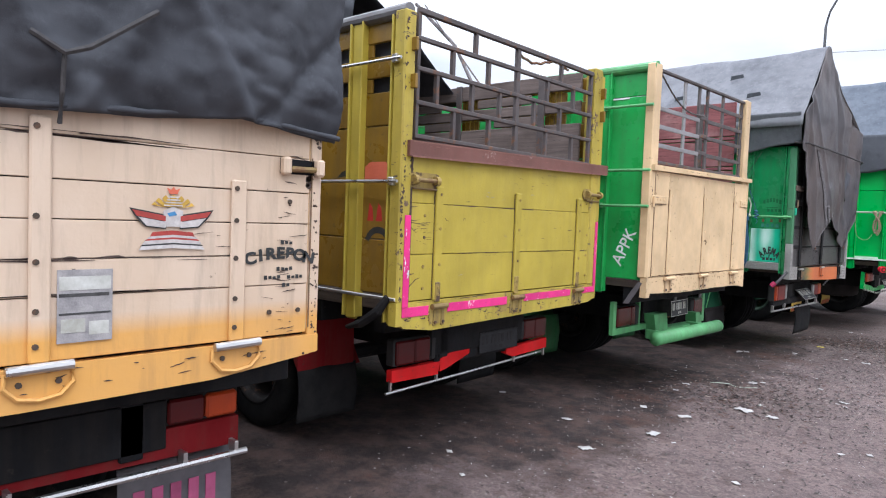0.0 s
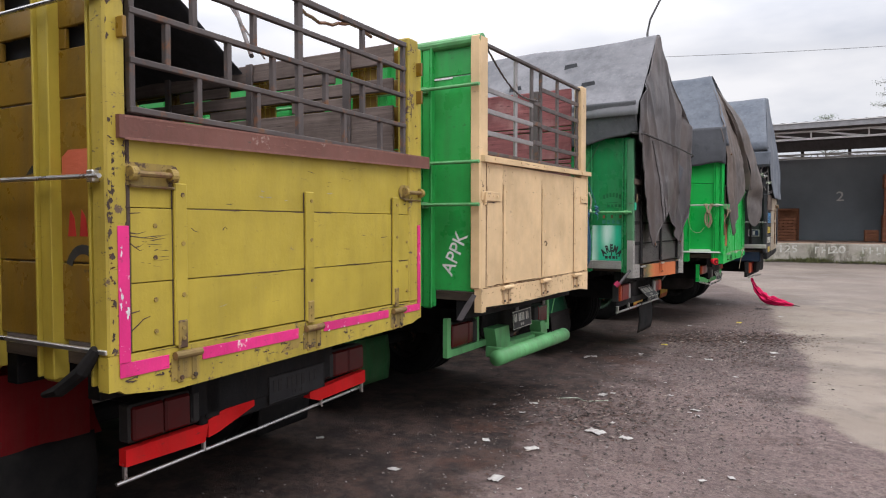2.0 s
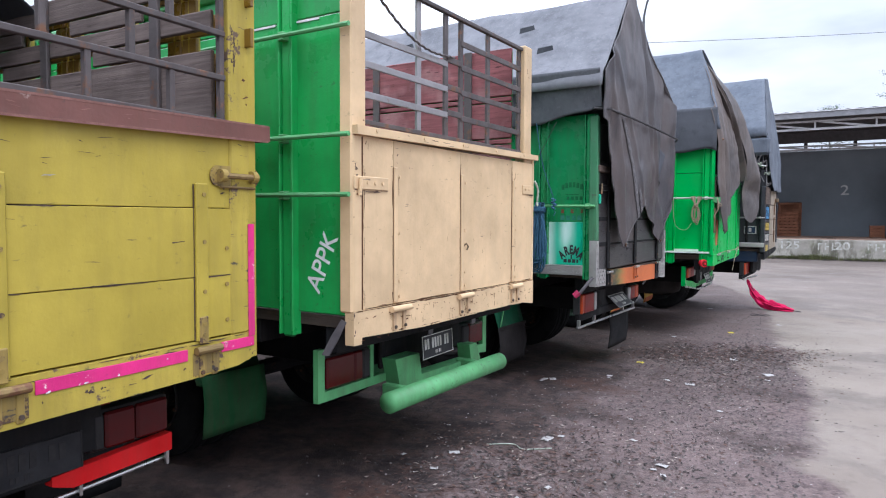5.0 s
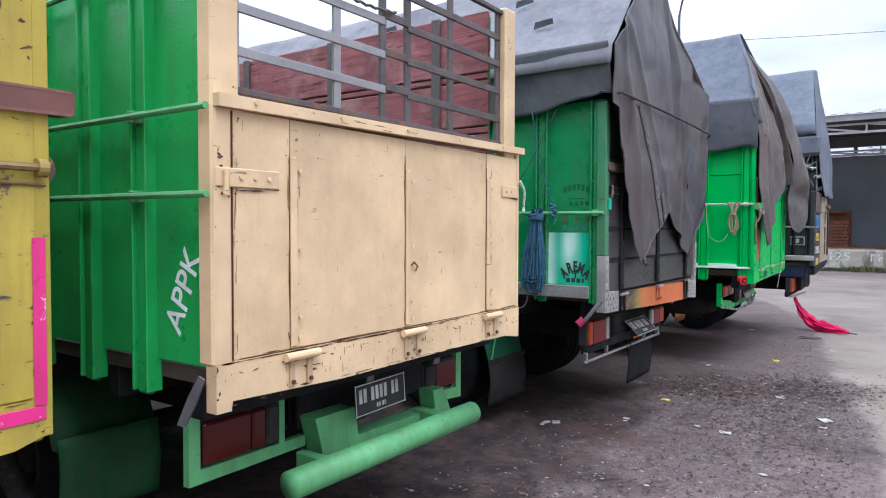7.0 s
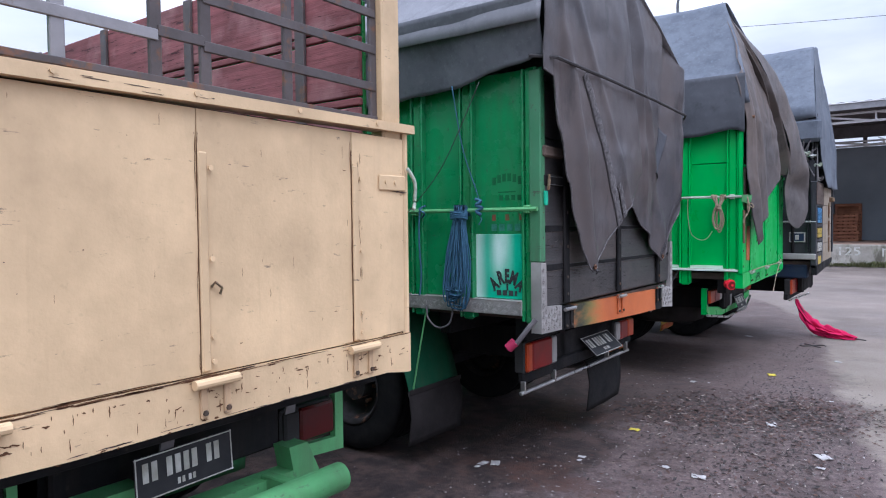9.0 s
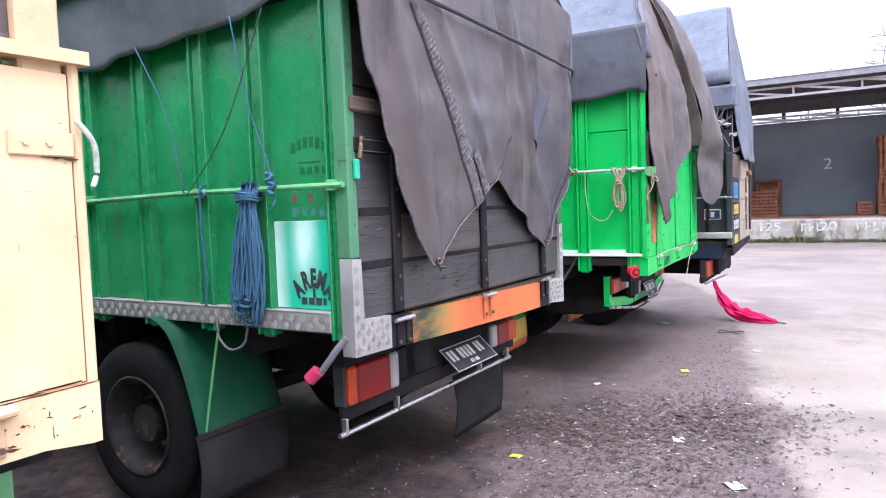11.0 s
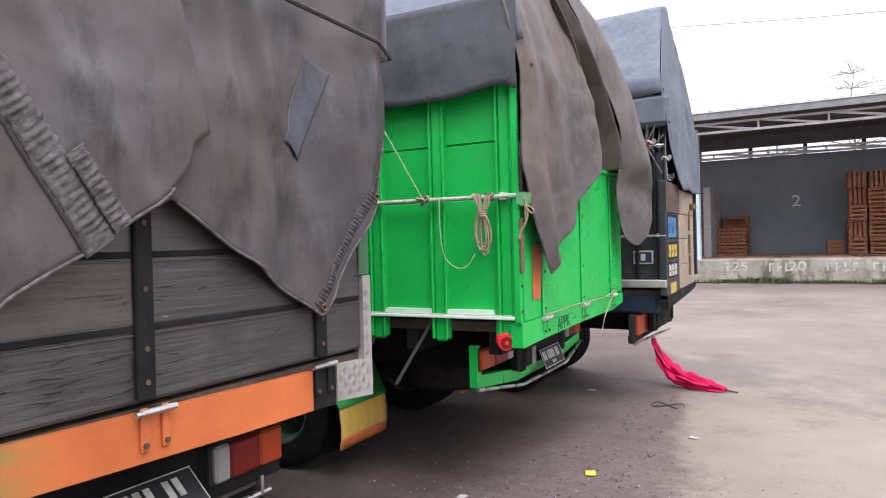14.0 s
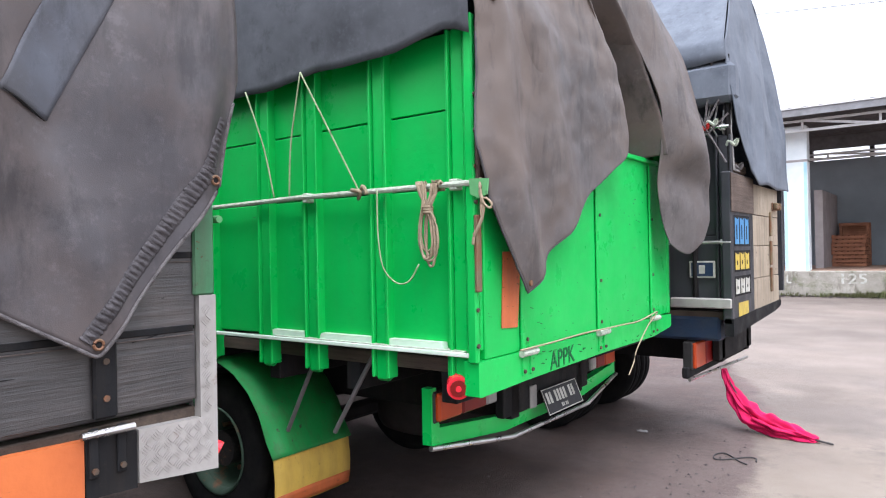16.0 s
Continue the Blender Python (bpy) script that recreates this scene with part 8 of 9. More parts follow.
drape("rear_flap", te, 2.10, 2.42, [(2.10, 3.0), (2.42, 2.8)], [(2.10, 2.3), (2.42, 2.2)], [(2.0, -0.02), (3.0, -0.05)], M["tarp"], 12, 20, 0.02)
for y, z in ((0.235, 1.385), (0.02, 2.50)):
    part("eyelet", tube([(line(E_X, z) - 0.02, y, z), (line(E_X, z) + 0.012, y, z)], 0.012, 10), M["rust"], te)

# over the black truck
tf = cover("tall blue-grey tarpaulin peaked over the black truck", F,
           [(-0.05, 2.80), (-0.06, 2.93), (0.25, 3.28), (0.68, 3.74), (0.82, 3.86), (1.0, 3.79), (1.33, 3.55), (1.64, 3.0), (1.72, 2.5), (1.72, 2.0)],
           -0.24, -5.6, M["tarp_blue"], lambda x: 2.81 + 0.03 * math.sin(3 * x), lambda x: 2.02, 0.02, 60, [(2.0, 0.05), (2.5, 0.035), (3.0, -0.025), (3.87, -0.145)])
drape("rear_flap", tf, -0.05, 1.74, [(-0.05, 2.92), (0.25, 3.27), (0.68, 3.73), (0.82, 3.85), (1.0, 3.78), (1.33, 3.54), (1.64, 3.0), (1.74, 2.55)],
      [(-0.05, 2.56), (0.0, 2.40), (0.336, 2.07), (0.575, 1.975), (0.9, 2.0), (1.3, 1.985), (1.74, 2.0)], [(2.0, 0.055), (2.5, 0.04), (3.0, -0.02), (3.87, -0.14)], M["tarp_blue"], 60, 60, 0.022,
      ((0.7, 0.1, 0.08, 0.03), (1.3, 0.0, 0.08, -0.02)), "blue-grey tarpaulin end", 6.6)
part("dark_cover", box(-0.32, 0.01, 0.0, 0.14, 2.56, 2.84, 0.04), M["tarp_dark"], tf)

# ==== ropes ====


def hank(label, host, x, y, z, low, strands, mat, seed, fan):
    """A loose bundle of thin cord folded over a lashing rod, fanning out towards its lower end."""
    rnd = random.Random(seed)
    bm = bmesh.new()
    for _ in range(strands):
        a, b, deep, end = rnd.uniform(-1, 1), rnd.uniform(-1, 1), rnd.uniform(0, 0.04), low + rnd.uniform(-0.035, 0.10)
        sway, ph = rnd.uniform(0.004, 0.014), rnd.uniform(0, 6.28)
        pts = [(x + 0.04 * a, y + 0.035, z - 0.04), (x + 0.042 * a, y - 0.004 - deep * 0.3, z + 0.022)]
        for side, order in ((a, range(1, 9)), (b, range(8, 0, -1))):
            for k in order:
                f = k / 8
                reach = 0.030 + (fan - 0.030) * math.sin(1.75 * f) ** 1.4 * (1.0 if f < 0.9 else 0.75)
                pts.append((x + side * reach - 0.03 * f * f + sway * math.sin(5 * f + ph), y - 0.014 - deep * (0.4 + 0.6 * f) + 0.006 * math.sin(7 * f + ph), z - 0.01 + (end - z) * f))
        pts.append((x + 0.042 * b, y + 0.004, z + 0.020))
        tube(flowing(pts, 2), 0.0044, 5, bm)
    turns = bmesh.new()
    for k in range(5):
        tube([(x + 0.06 * math.cos(q), y - 0.022 + 0.034 * math.sin(q), z - 0.022 - 0.008 * k + 0.006 * math.sin(2 * q + k)) for q in (0, 0.8, 1.6, 2.4, 3.2, 4.0, 4.8, 5.6)], 0.0055, 5, turns, True)
    ob = finish("rope_hank", bm, mat, None, "", True)
    part("binding_turns", turns, mat, ob, "", True)
    ob.matrix_world = host.matrix_world.copy()
    return tagged(ob, label, "rope")


hank("bundle of blue nylon cord hung on a green truck rail", D, -0.50, D_S - 0.04, 1.645, 1.10, 30, M["rope_blue"], 4, 0.085)


def teardrop(label, host, x, z, drop, mat, seed, y_at=0.0):
    """A few long loops of rope tied together under a lashing rod."""
    rnd = random.Random(seed)
    bm = bmesh.new()
    for k in range(6):
        d, w, o, y = drop * rnd.uniform(0.80, 1.0), rnd.uniform(0.022, 0.048), rnd.uniform(-0.012, 0.012), y_at - 0.045 - 0.016 * rnd.random()
        top = 0.018 + 0.042 * k / 5
        pts = [(x - top, y + 0.03, z - 0.02), (x - top, y, z + 0.018), (x - 0.6 * top, y - 0.008, z - 0.035), (x + o - 0.012, y - 0.010, z - 0.085), (x + o - 0.8 * w, y, z - 0.45 * d), (x + o - w, y, z - 0.75 * d), (x + o - 0.6 * w, y, z - 0.95 * d),
               (x + o, y, z - d), (x + o + 0.6 * w, y, z - 0.95 * d), (x + o + w, y - 0.004, z - 0.74 * d), (x + o + 0.7 * w, y - 0.006, z - 0.45 * d), (x + o + 0.010, y - 0.012, z - 0.090), (x + 0.7 * top, y - 0.006, z - 0.035), (x + top, y, z + 0.018), (x + top, y + 0.03, z - 0.02)]
        tube(flowing(pts, 3), 0.0058, 5, bm)
    for k in range(3):
        tube([(x + 0.022 * math.cos(q), y_at - 0.054 + 0.018 * math.sin(q), z - 0.085 - 0.011 * k) for q in (0, 1.05, 2.1, 3.14, 4.2, 5.24)], 0.0058, 5, bm, True)
    ob = finish("rope_coil", bm, mat, None, "", True)
    ob.matrix_world = host.matrix_world.copy()
    return tagged(ob, label, "rope")


teardrop("looped tan rope tied on a bright green truck rail", E, -0.195, 1.785, 0.325, M["rope_tan"], 7)


def cord(label, host, pts, r, mat):
    ob = finish("rope", tube(flowing(pts), r, 6), mat, None, "", True)
    ob.matrix_world = host.matrix_world.copy()
    return tagged(ob, label, "rope")


cord("blue cord tied from tarpaulin to truck rail", D, [(-0.52, D_S - 0.09, 2.36), (-0.47, D_S - 0.06, 2.0), (-0.38, D_S - 0.05, 1.74), (-0.365, D_S - 0.05, 1.66), (-0.37, D_S - 0.03, 1.60), (-0.35, D_S - 0.05, 1.58), (-0.365, D_S - 0.06, 1.55)], 0.0036, M["rope_blue"])
cord("knotted blue cord ends on a green truck rail", D, [(-0.39, D_S - 0.05, 1.70), (-0.35, D_S - 0.055, 1.685), (-0.38, D_S - 0.06, 1.665), (-0.345, D_S - 0.05, 1.65), (-0.38, D_S - 0.055, 1.63), (-0.35, D_S - 0.06, 1.61)], 0.010, M["rope_blue"])
cord("dark cord tied from tarpaulin along the green side", D, [(-0.33, D_S - 0.09, 2.36), (-0.62, D_S - 0.06, 1.9), (-0.90, D_S - 0.05, 1.63)], 0.0028, M["rope_dark"])
cord("blue cord tied from tarpaulin to truck rail", D, [(-1.16, D_S - 0.09, 2.33), (-1.0, D_S - 0.06, 2.0), (-0.92, D_S - 0.05, 1.64)], 0.0036, M["rope_blue"])
cord("blue cord knotted on a green truck rail", D, [(-0.79, D_S - 0.04, 1.60), (-0.745, D_S - 0.075, 1.625), (-0.79, D_S - 0.07, 1.65), (-0.75, D_S - 0.06, 1.67), (-0.78, D_S - 0.075, 1.635), (-0.80, D_S - 0.06, 1.45), (-0.795, D_S - 0.05, 1.25), (-0.81, D_S - 0.05, 1.12)], 0.006, M["rope_blue"])
cord("loose grey cable loop under the green truck", D, [(-0.78, D_S - 0.02, 1.06), (-0.76, D_S - 0.03, 0.98), (-0.68, D_S - 0.04, 0.93), (-0.60, D_S - 0.03, 0.96), (-0.58, D_S - 0.02, 1.05)], 0.006, M["flap_grey"])
cord("pale cord tied from tarpaulin to truck rail", E, [(-0.90, -0.085, 2.36), (-0.75, -0.07, 2.1), (-0.60, -0.05, 1.83), (-0.575, -0.05, 1.79)], 0.0042, M["rope_pale"])
cord("pale cord tied from tarpaulin to truck rail", E, [(-0.90, -0.085, 2.36), (-1.0, -0.06, 2.05), (-1.03, -0.05, 1.80)], 0.0042, M["rope_pale"])
cord("pale cord tied from tarpaulin to truck rail", E, [(-1.30, -0.085, 2.33), (-1.2, -0.06, 2.05), (-1.14, -0.05, 1.80)], 0.0042, M["rope_pale"])
cord("tan rope knot on a bright green truck rail", E, [(-0.62, -0.05, 1.80), (-0.56, -0.06, 1.785), (-0.60, -0.03, 1.76), (-0.55, -0.055, 1.81), (-0.53, -0.05, 1.775)], 0.009, M["rope_tan"])
cord("loose pale cord loop on a bright green truck side", E, [(-0.47, -0.05, 1.785), (-0.465, -0.055, 1.60), (-0.44, -0.055, 1.46), (-0.37, -0.055, 1.395), (-0.30, -0.055, 1.40), (-0.25, -0.05, 1.47)], 0.0036, M["rope_pale"])
cord("tan rope tied round the green gate post", E, [(0.045, -0.03, 1.80), (0.054, -0.05, 1.76), (0.061, -0.052, 1.716), (0.068, -0.05, 1.678), (0.051, -0.05, 1.625), (0.023, -0.05, 1.582), (0.017, -0.05, 1.544)], 0.0065, M["rope_tan"])
cord("frayed tan rope end on the green gate post", E, [(0.050, -0.05, 1.75), (0.061, -0.054, 1.722), (0.082, -0.05, 1.719), (0.101, -0.045, 1.698), (0.096, -0.05, 1.682), (0.073, -0.055, 1.70), (0.06, -0.05, 1.73), (0.05, -0.04, 1.70), (0.058, -0.05, 1.65)], 0.005, M["rope_tan"])
cord("tan cord looped through the tailgate hinges", E, [(0.040, 0.26, 1.100), (0.035, 0.55, 1.098), (0.035, 0.9, 1.102), (0.045, 1.15, 1.100), (0.035, 1.40, 1.094), (0.035, 1.65, 1.09), (0.04, 1.80, 1.105), (0.045, 1.96, 1.12), (0.04, 1.80, 1.05), (0.035, 1.62, 0.93), (0.03, 1.58, 0.86), (0.03, 1.50, 0.80)], 0.0045, M["rope_tan"])
cord("pale cord stub on the cream gate", C, [(0.02, 2.03, 1.80), (0.03, 2.07, 1.74), (0.02, 2.08, 1.66), (0.03, 2.06, 1.62)], 0.008, M["rope_white"])

# ==== crimson cloth at the end of the row ====
FLAG = [(-1.70, 15.10, 0.47), (-1.66, 15.07, 0.38), (-1.60, 15.04, 0.27), (-1.50, 15.0, 0.16), (-1.38, 14.98, 0.085), (-1.22, 14.95, 0.05), (-1.08, 14.93, 0.035), (-0.97, 14.91, 0.02)]
WIDE = [0.022, 0.035, 0.05, 0.075, 0.088, 0.075, 0.06, 0.025]


def flag(u, v):
    k = u * (len(FLAG) - 1)
    i = min(int(k), len(FLAG) - 2)
    f = k - i
    p = Vector(FLAG[i]).lerp(Vector(FLAG[i + 1]), f)
    w = WIDE[i] * (1 - f) + WIDE[i + 1] * f
    a = 6.28318 * v
    r = w * (1 + 0.34 * math.sin(5 * a + 9 * u) + 0.75 * wave(u * 11, 1.6 * math.cos(a), 1.6 * math.sin(a)) + 0.25 * math.sin(11 * a - 14 * u))
    return (p.x + 0.5 * r * math.cos(a), p.y + 0.8 * r * math.cos(a), max(0.006, p.z + 0.7 * r * math.sin(a)))


rag = cloth("warning_flag", flag, 90, 60, M["cloth_red"], None, 0.003)
tagged(rag, "crumpled crimson cloth hanging to the ground behind a truck", "cloth")
part("flag_stick", tube([FLAG[0], FLAG[3], FLAG[5], (-0.97, 14.91, 0.02), (-0.86, 14.89, 0.012)], 0.008, 6), M["rope_dark"], rag, "thin dark stick")


# ==== warehouse across the yard ====
WY = 31.5
dock = finish("dock_platform", box(-30.0, 40.0, WY, WY + 6.0, 0.0, 0.76, 0.03), M["concrete"])
tagged(dock, "stained concrete loading dock with painted marks", "dock", kind="structure")
rnd = random.Random(21)
for text, x0, wide in (("125", -2.42, 1.25), ("20", -0.65, 1.25)):
    letters(text, 0.40, Matrix(((1, 0, 0, x0), (0, 0, -1, WY - 0.003), (0, 1, 0, 0.52), (0, 0, 0, 1))), M["mark_faded"], dock, "painted_number", wide, "faded white painted number", 0.008)
for x0, n in ((-1.45, 3), (0.15, 4), (1.35, 3), (2.9, 4), (4.4, 3), (-4.6, 3), (-6.2, 4)):
    for k in range(n):
        a = x0 + 0.23 * k
        part("painted_mark", box(a, a + 0.05, WY - 0.006, WY - 0.002, 0.38 + rnd.uniform(-0.03, 0.03), 0.64, 0), M["mark_faded"], dock)
        part("painted_mark", box(a + 0.052, a + rnd.uniform(0.12, 0.17), WY - 0.006, WY - 0.002, 0.58 - 0.10 * (k % 3), 0.63 - 0.10 * (k % 3), 0), M["mark_faded"], dock)
tagged(finish("dock_floor", box(-30.0, 40.0, WY + 0.25, WY + 6.0, 0.755, 0.775, 0), M["dock_floor"]), "dusty reddish dock floor", "floor", kind="structure")
wall_n = finish("wall_north", box(-30.0, 40.0, WY + 5.6, WY + 5.9, 0.76, 4.60), M["dock_wall"])
tagged(wall_n, "plain dark grey dock wall and shutters", "wall", kind="structure")
letters("2", 0.62, Matrix(((1, 0, 0, -0.75), (0, 0, -1, WY + 5.595), (0, 1, 0, 2.80), (0, 0, 0, 1))), M["white"], wall_n, "door_number", 1.1, "white painted numeral", 0.004)
for x in (-3.55, 4.2, 12.0):
    tagged(finish("partition_wall", box(x - 0.12, x + 0.12, WY + 2.2, WY + 5.6, 0.775, 3.3), M["pale_wall"]), "dusty pale partition between dock bays", "wall", kind="structure")
for x in (-11.55, -3.85, 3.85, 11.55):
    c = finish("column", box(x - 0.33, x + 0.33, WY + 0.05, WY + 0.5, 0.0, 5.1, 0.02), M["column"])
    for e in (-0.31, 0.23):
        part("painted_edge", box(x + e, x + e + 0.08, WY + 0.046, WY + 0.05, 0.05, 4.0, 0), M["column_edge"], c)
    tagged(c, "pale blue painted concrete column of the dock", "column", kind="structure")
    part("column_band", box(x - 0.34, x + 0.34, WY + 0.04, WY + 0.51, 4.02, 4.09, 0.01), M["pale_wall"], c)
# canopy: roof sheet, fascia and trusses
sheet = bmesh.new()
n = 350
rows = []
for i in range(n + 1):
    x = -30 + 70 * i / n
    up = 0.03 if i % 2 else 0.0
    rows.append((sheet.verts.new((x, WY - 0.9, 5.47 + up)), sheet.verts.new((x, WY + 9.0, 6.4 + up))))
for a, b in zip(rows, rows[1:]):
    sheet.faces.new((a[0], b[0], b[1], a[1]))
roof = finish("roof", sheet, M["roof_sheet"])
tagged(roof, "grey corrugated canopy roof over the dock", "roof", kind="structure")
part("fascia", box(-30, 40, WY - 0.9, WY - 0.86, 5.23, 5.45, 0.01), M["roof_sheet"], roof, "grey sheet edge of the canopy")
part("gutter_lip", box(-30, 40, WY - 0.93, WY - 0.901, 5.44, 5.475, 0.006), M["roof_steel"], roof)
under = part("roof_lining", box(-30, 40, WY - 0.7, WY + 5.6, 5.30, 5.34, 0), M["roof_under"], roof, "dark roof underside")


def truss(y, z0, z1, step, mat):
    t = finish("truss", box(-30, 40, y - 0.03, y + 0.03, z1 - 0.07, z1, 0.004), mat)
    part("chord", box(-30, 40, y - 0.03, y + 0.03, z0, z0 + 0.08, 0.004), mat, t)
    x, k = -26.6, 0
    while x < 36:
        part("strut", box(x - 0.03, x + 0.03, y - 0.025, y + 0.025, z0, z1, 0.004), mat, t)
        bm = bmesh.new()
        slab([(x, z1 - 0.06), (x + 0.06, z1), (x + step, z0 + 0.06), (x + step - 0.06, z0)], y - 0.02, y + 0.02, bm, 1)
        part("diagonal", bm, mat, t)
        x += step
        k += 1
    tagged(t, "white painted steel roof truss", "truss", kind="structure")


truss(WY - 0.4, 4.84, 5.20, 1.92, M["roof_steel"])
truss(WY + 4.6, 4.52, 4.76, 1.92, M["roof_steel"])
deep = finish("canopy_beam", box(-30, 40, WY + 4.3, WY + 4.5, 4.86, 5.30, 0.01), M["roof_under"])
tagged(deep, "dark steel beam under the canopy", "beam", kind="structure")
for k in range(20):
    x = -12.0 + 1.92 * k
    tagged(finish("wall_post", box(x, x + 0.14, WY + 5.62, WY + 5.88, 4.60, 5.30, 0.01), M["roof_under"]), "short dark post in the open strip over the dock wall", "post", kind="structure")


def pallet_crate(x, y, z, w, d, h, turn=0.0, upright=False):
    """A slatted crate: posts, and boards with gaps between them."""
    c = new("wooden_crate")
    c.matrix_world = pose(x, y, z, 0, 0, turn)
    for a in (0.0, w - 0.09):
        for b in (0.0, d - 0.09):
            part("post", box(a, a + 0.09, b, b + 0.09, 0, h, 0.006), M["crate_wood"], c)
    for k in range(4):
        zz = 0.03 + k * (h - 0.14) / 3
        if upright:
            xx = 0.01 + k * (w - 0.12) / 3
            part("slat", box(xx, xx + 0.09, -0.02, 0.0, 0.0, h, 0.004), M["crate_wood"], c)
        else:
            part("slat", box(0, w, -0.02, 0.0, zz, zz + 0.085, 0.004), M["crate_wood"], c)
        part("slat", box(-0.02, 0.0, 0, d, zz, zz + 0.11, 0.004), M["crate_wood"], c)
    part("deck", box(0, w, 0, d, h - 0.03, h, 0.004), M["crate_wood"], c)
    part("inner_board", box(0.03, w - 0.03, d * 0.5, d * 0.5 + 0.02, 0.02, h - 0.04, 0), M["crate_wood"], c)
    return tagged(c, "reddish slatted wooden crate stacked on the dock", "crate", "crates on the dock")


base = WY + 3.6
for i, (x, count, w) in enumerate(((0.92, 5, 0.52), (1.50, 5, 0.55), (2.12, 5, 0.57), (2.76, 5, 0.57), (3.42, 4, 0.57), (4.25, 3, 1.0), (5.4, 3, 1.0))):
    h = 0.575 if w < 0.9 else 0.88
    for k in range(count):
        pallet_crate(x + rnd.uniform(-0.03, 0.03), base + rnd.uniform(-0.14, 0.14), 0.775 + h * k, w, 0.9, h - 0.004, rnd.uniform(-4, 4), (i, k) in ((0, 4), (0, 3), (0, 1), (1, 4), (3, 2)))
pallet_crate(0.25, base + 0.4, 0.775, 0.5, 0.5, 0.5, 3)


def pallet(x, y, z, turn):
    p = new("wooden_pallet")
    p.matrix_world = pose(x, y, z, 0, 0, turn)
    for k in range(3):
        part("bearer", box(0, 1.0, 0.42 * k, 0.42 * k + 0.10, 0.0, 0.10, 0.005), M["crate_wood"], p)
    for k in range(6):
        part("slat", box(0.18 * k, 0.18 * k + 0.12, 0, 0.94, 0.10, 0.125, 0.003), M["crate_wood"], p)
    return tagged(p, "worn reddish wooden pallet stacked on the dock", "pallet", "stacked pallets")


for k in range(8):
    pallet(-3.42 + rnd.uniform(-0.03, 0.03), base + 0.3, 0.775 + 0.135 * k, rnd.uniform(-2, 2))
pallet_crate(-3.30, base + 1.35, 0.775, 0.9, 0.6, 1.5, 0)
for x, y, w in ((-1.4, WY + 1.2, 0.5), (0.9, WY + 1.5, 0.9)):
    def mat_place(u, v, x=x, y=y, w=w):
        return (x + w * u, y + 0.5 * v, 0.785 + 0.03 * abs(wave(u * 4, v * 4, x)))
    s = cloth("sack_cloth", mat_place, 10, 8, M["old_wood"], None, 0.006)
    tagged(s, "flat brown sackcloth lying on the dock", "sack")

# ==== distance: trees, lamp, wires ====


def tree(label, x, y, height, spread, layers, seed, lean=0.0, trunk_r=0.14):
    """A slender trunk with level limbs, each carrying a flat, broken tier of leaves."""
    rnd = random.Random(seed)
    t = new("tree")
    t.matrix_world = pose(x, y, 0)
    top = Vector((lean, 0, 0.95 * height))
    pts = [Vector((0, 0, 0)).lerp(top, k / 8) + Vector((0.12 * math.sin(k * 1.7), 0.1 * math.cos(k), 0)) for k in range(9)]
    part("trunk", tube(pts, [trunk_r * (1 - 0.115 * k) for k in range(9)], 8), M["bark"], t)
    crown = bmesh.new()
    for k in range(layers):
        f = 0.45 + 0.55 * k / (layers - 1)
        for j in range(6):
            a = 1.047 * j + rnd.uniform(-0.4, 0.4)
            reach = spread * (1.30 - f) * rnd.uniform(0.7, 1.3)
            root = Vector((0, 0, 0)).lerp(top, f)
            tip = root + Vector((reach * math.cos(a), reach * math.sin(a), reach * rnd.uniform(0.0, 0.38)))
            part("limb", tube([root, root.lerp(tip, 0.5) + Vector((0, 0, 0.06)), tip], [0.045 * (1.25 - f), 0.022, 0.008], 5), M["bark"], t)
            for _ in range(56):
                q = 0.25 + 0.8 * rnd.random() ** 0.7
                c = root.lerp(tip, q) + Vector((rnd.gauss(0, 0.18), rnd.gauss(0, 0.18), rnd.gauss(0.04, 0.09)))
                s = rnd.uniform(0.03, 0.07)
                d, e = Vector((rnd.gauss(0, 1), rnd.gauss(0, 1), rnd.gauss(0, 0.4))).normalized(), Vector((rnd.gauss(0, 1), rnd.gauss(0, 1), rnd.gauss(0, 0.4))).normalized()
                crown.faces.new([crown.verts.new(c + s * d), crown.verts.new(c + 0.5 * s * e), crown.verts.new(c - s * d), crown.verts.new(c - 0.5 * s * e)])
    part("crown", crown, M["leaves"], t, "sparse grey-green leaves in level tiers, paled for distance haze")
    return tagged(t, label, "tree")


tree("tall sparse tree behind the warehouse roof", 1.9, 53.0, 11.2, 3.4, 8, 5)
tree("low bushy tree top behind the warehouse roof", -1.9, 52.0, 8.9, 1.6, 7, 8)
tree("low bushy tree top behind the warehouse roof", 4.9, 50.0, 9.6, 2.6, 7, 11)
tree("tall sparse tree behind the warehouse roof", 9.5, 55.0, 12.0, 3.2, 8, 15)

LAMP_X, LAMP_Y = -7.75, 30.0
mast = finish("street_lamp", tube([(LAMP_X, LAMP_Y, 0), (LAMP_X, LAMP_Y, 5), (LAMP_X, LAMP_Y, 9.6), (LAMP_X + 0.12, LAMP_Y, 10.2), (LAMP_X + 0.5, LAMP_Y, 10.9), (LAMP_X + 1.1, LAMP_Y, 11.4), (LAMP_X + 1.9, LAMP_Y, 11.6)], [0.09, 0.08, 0.05, 0.045, 0.045, 0.04, 0.04], 8), M["wire"])
tagged(mast, "slim dark street lamp mast with a curved arm", "street lamp")
part("lamp_head", box(LAMP_X + 1.8, LAMP_X + 2.5, LAMP_Y - 0.12, LAMP_Y + 0.12, 11.52, 11.66, 0.05), M["lamp_case"], mast)
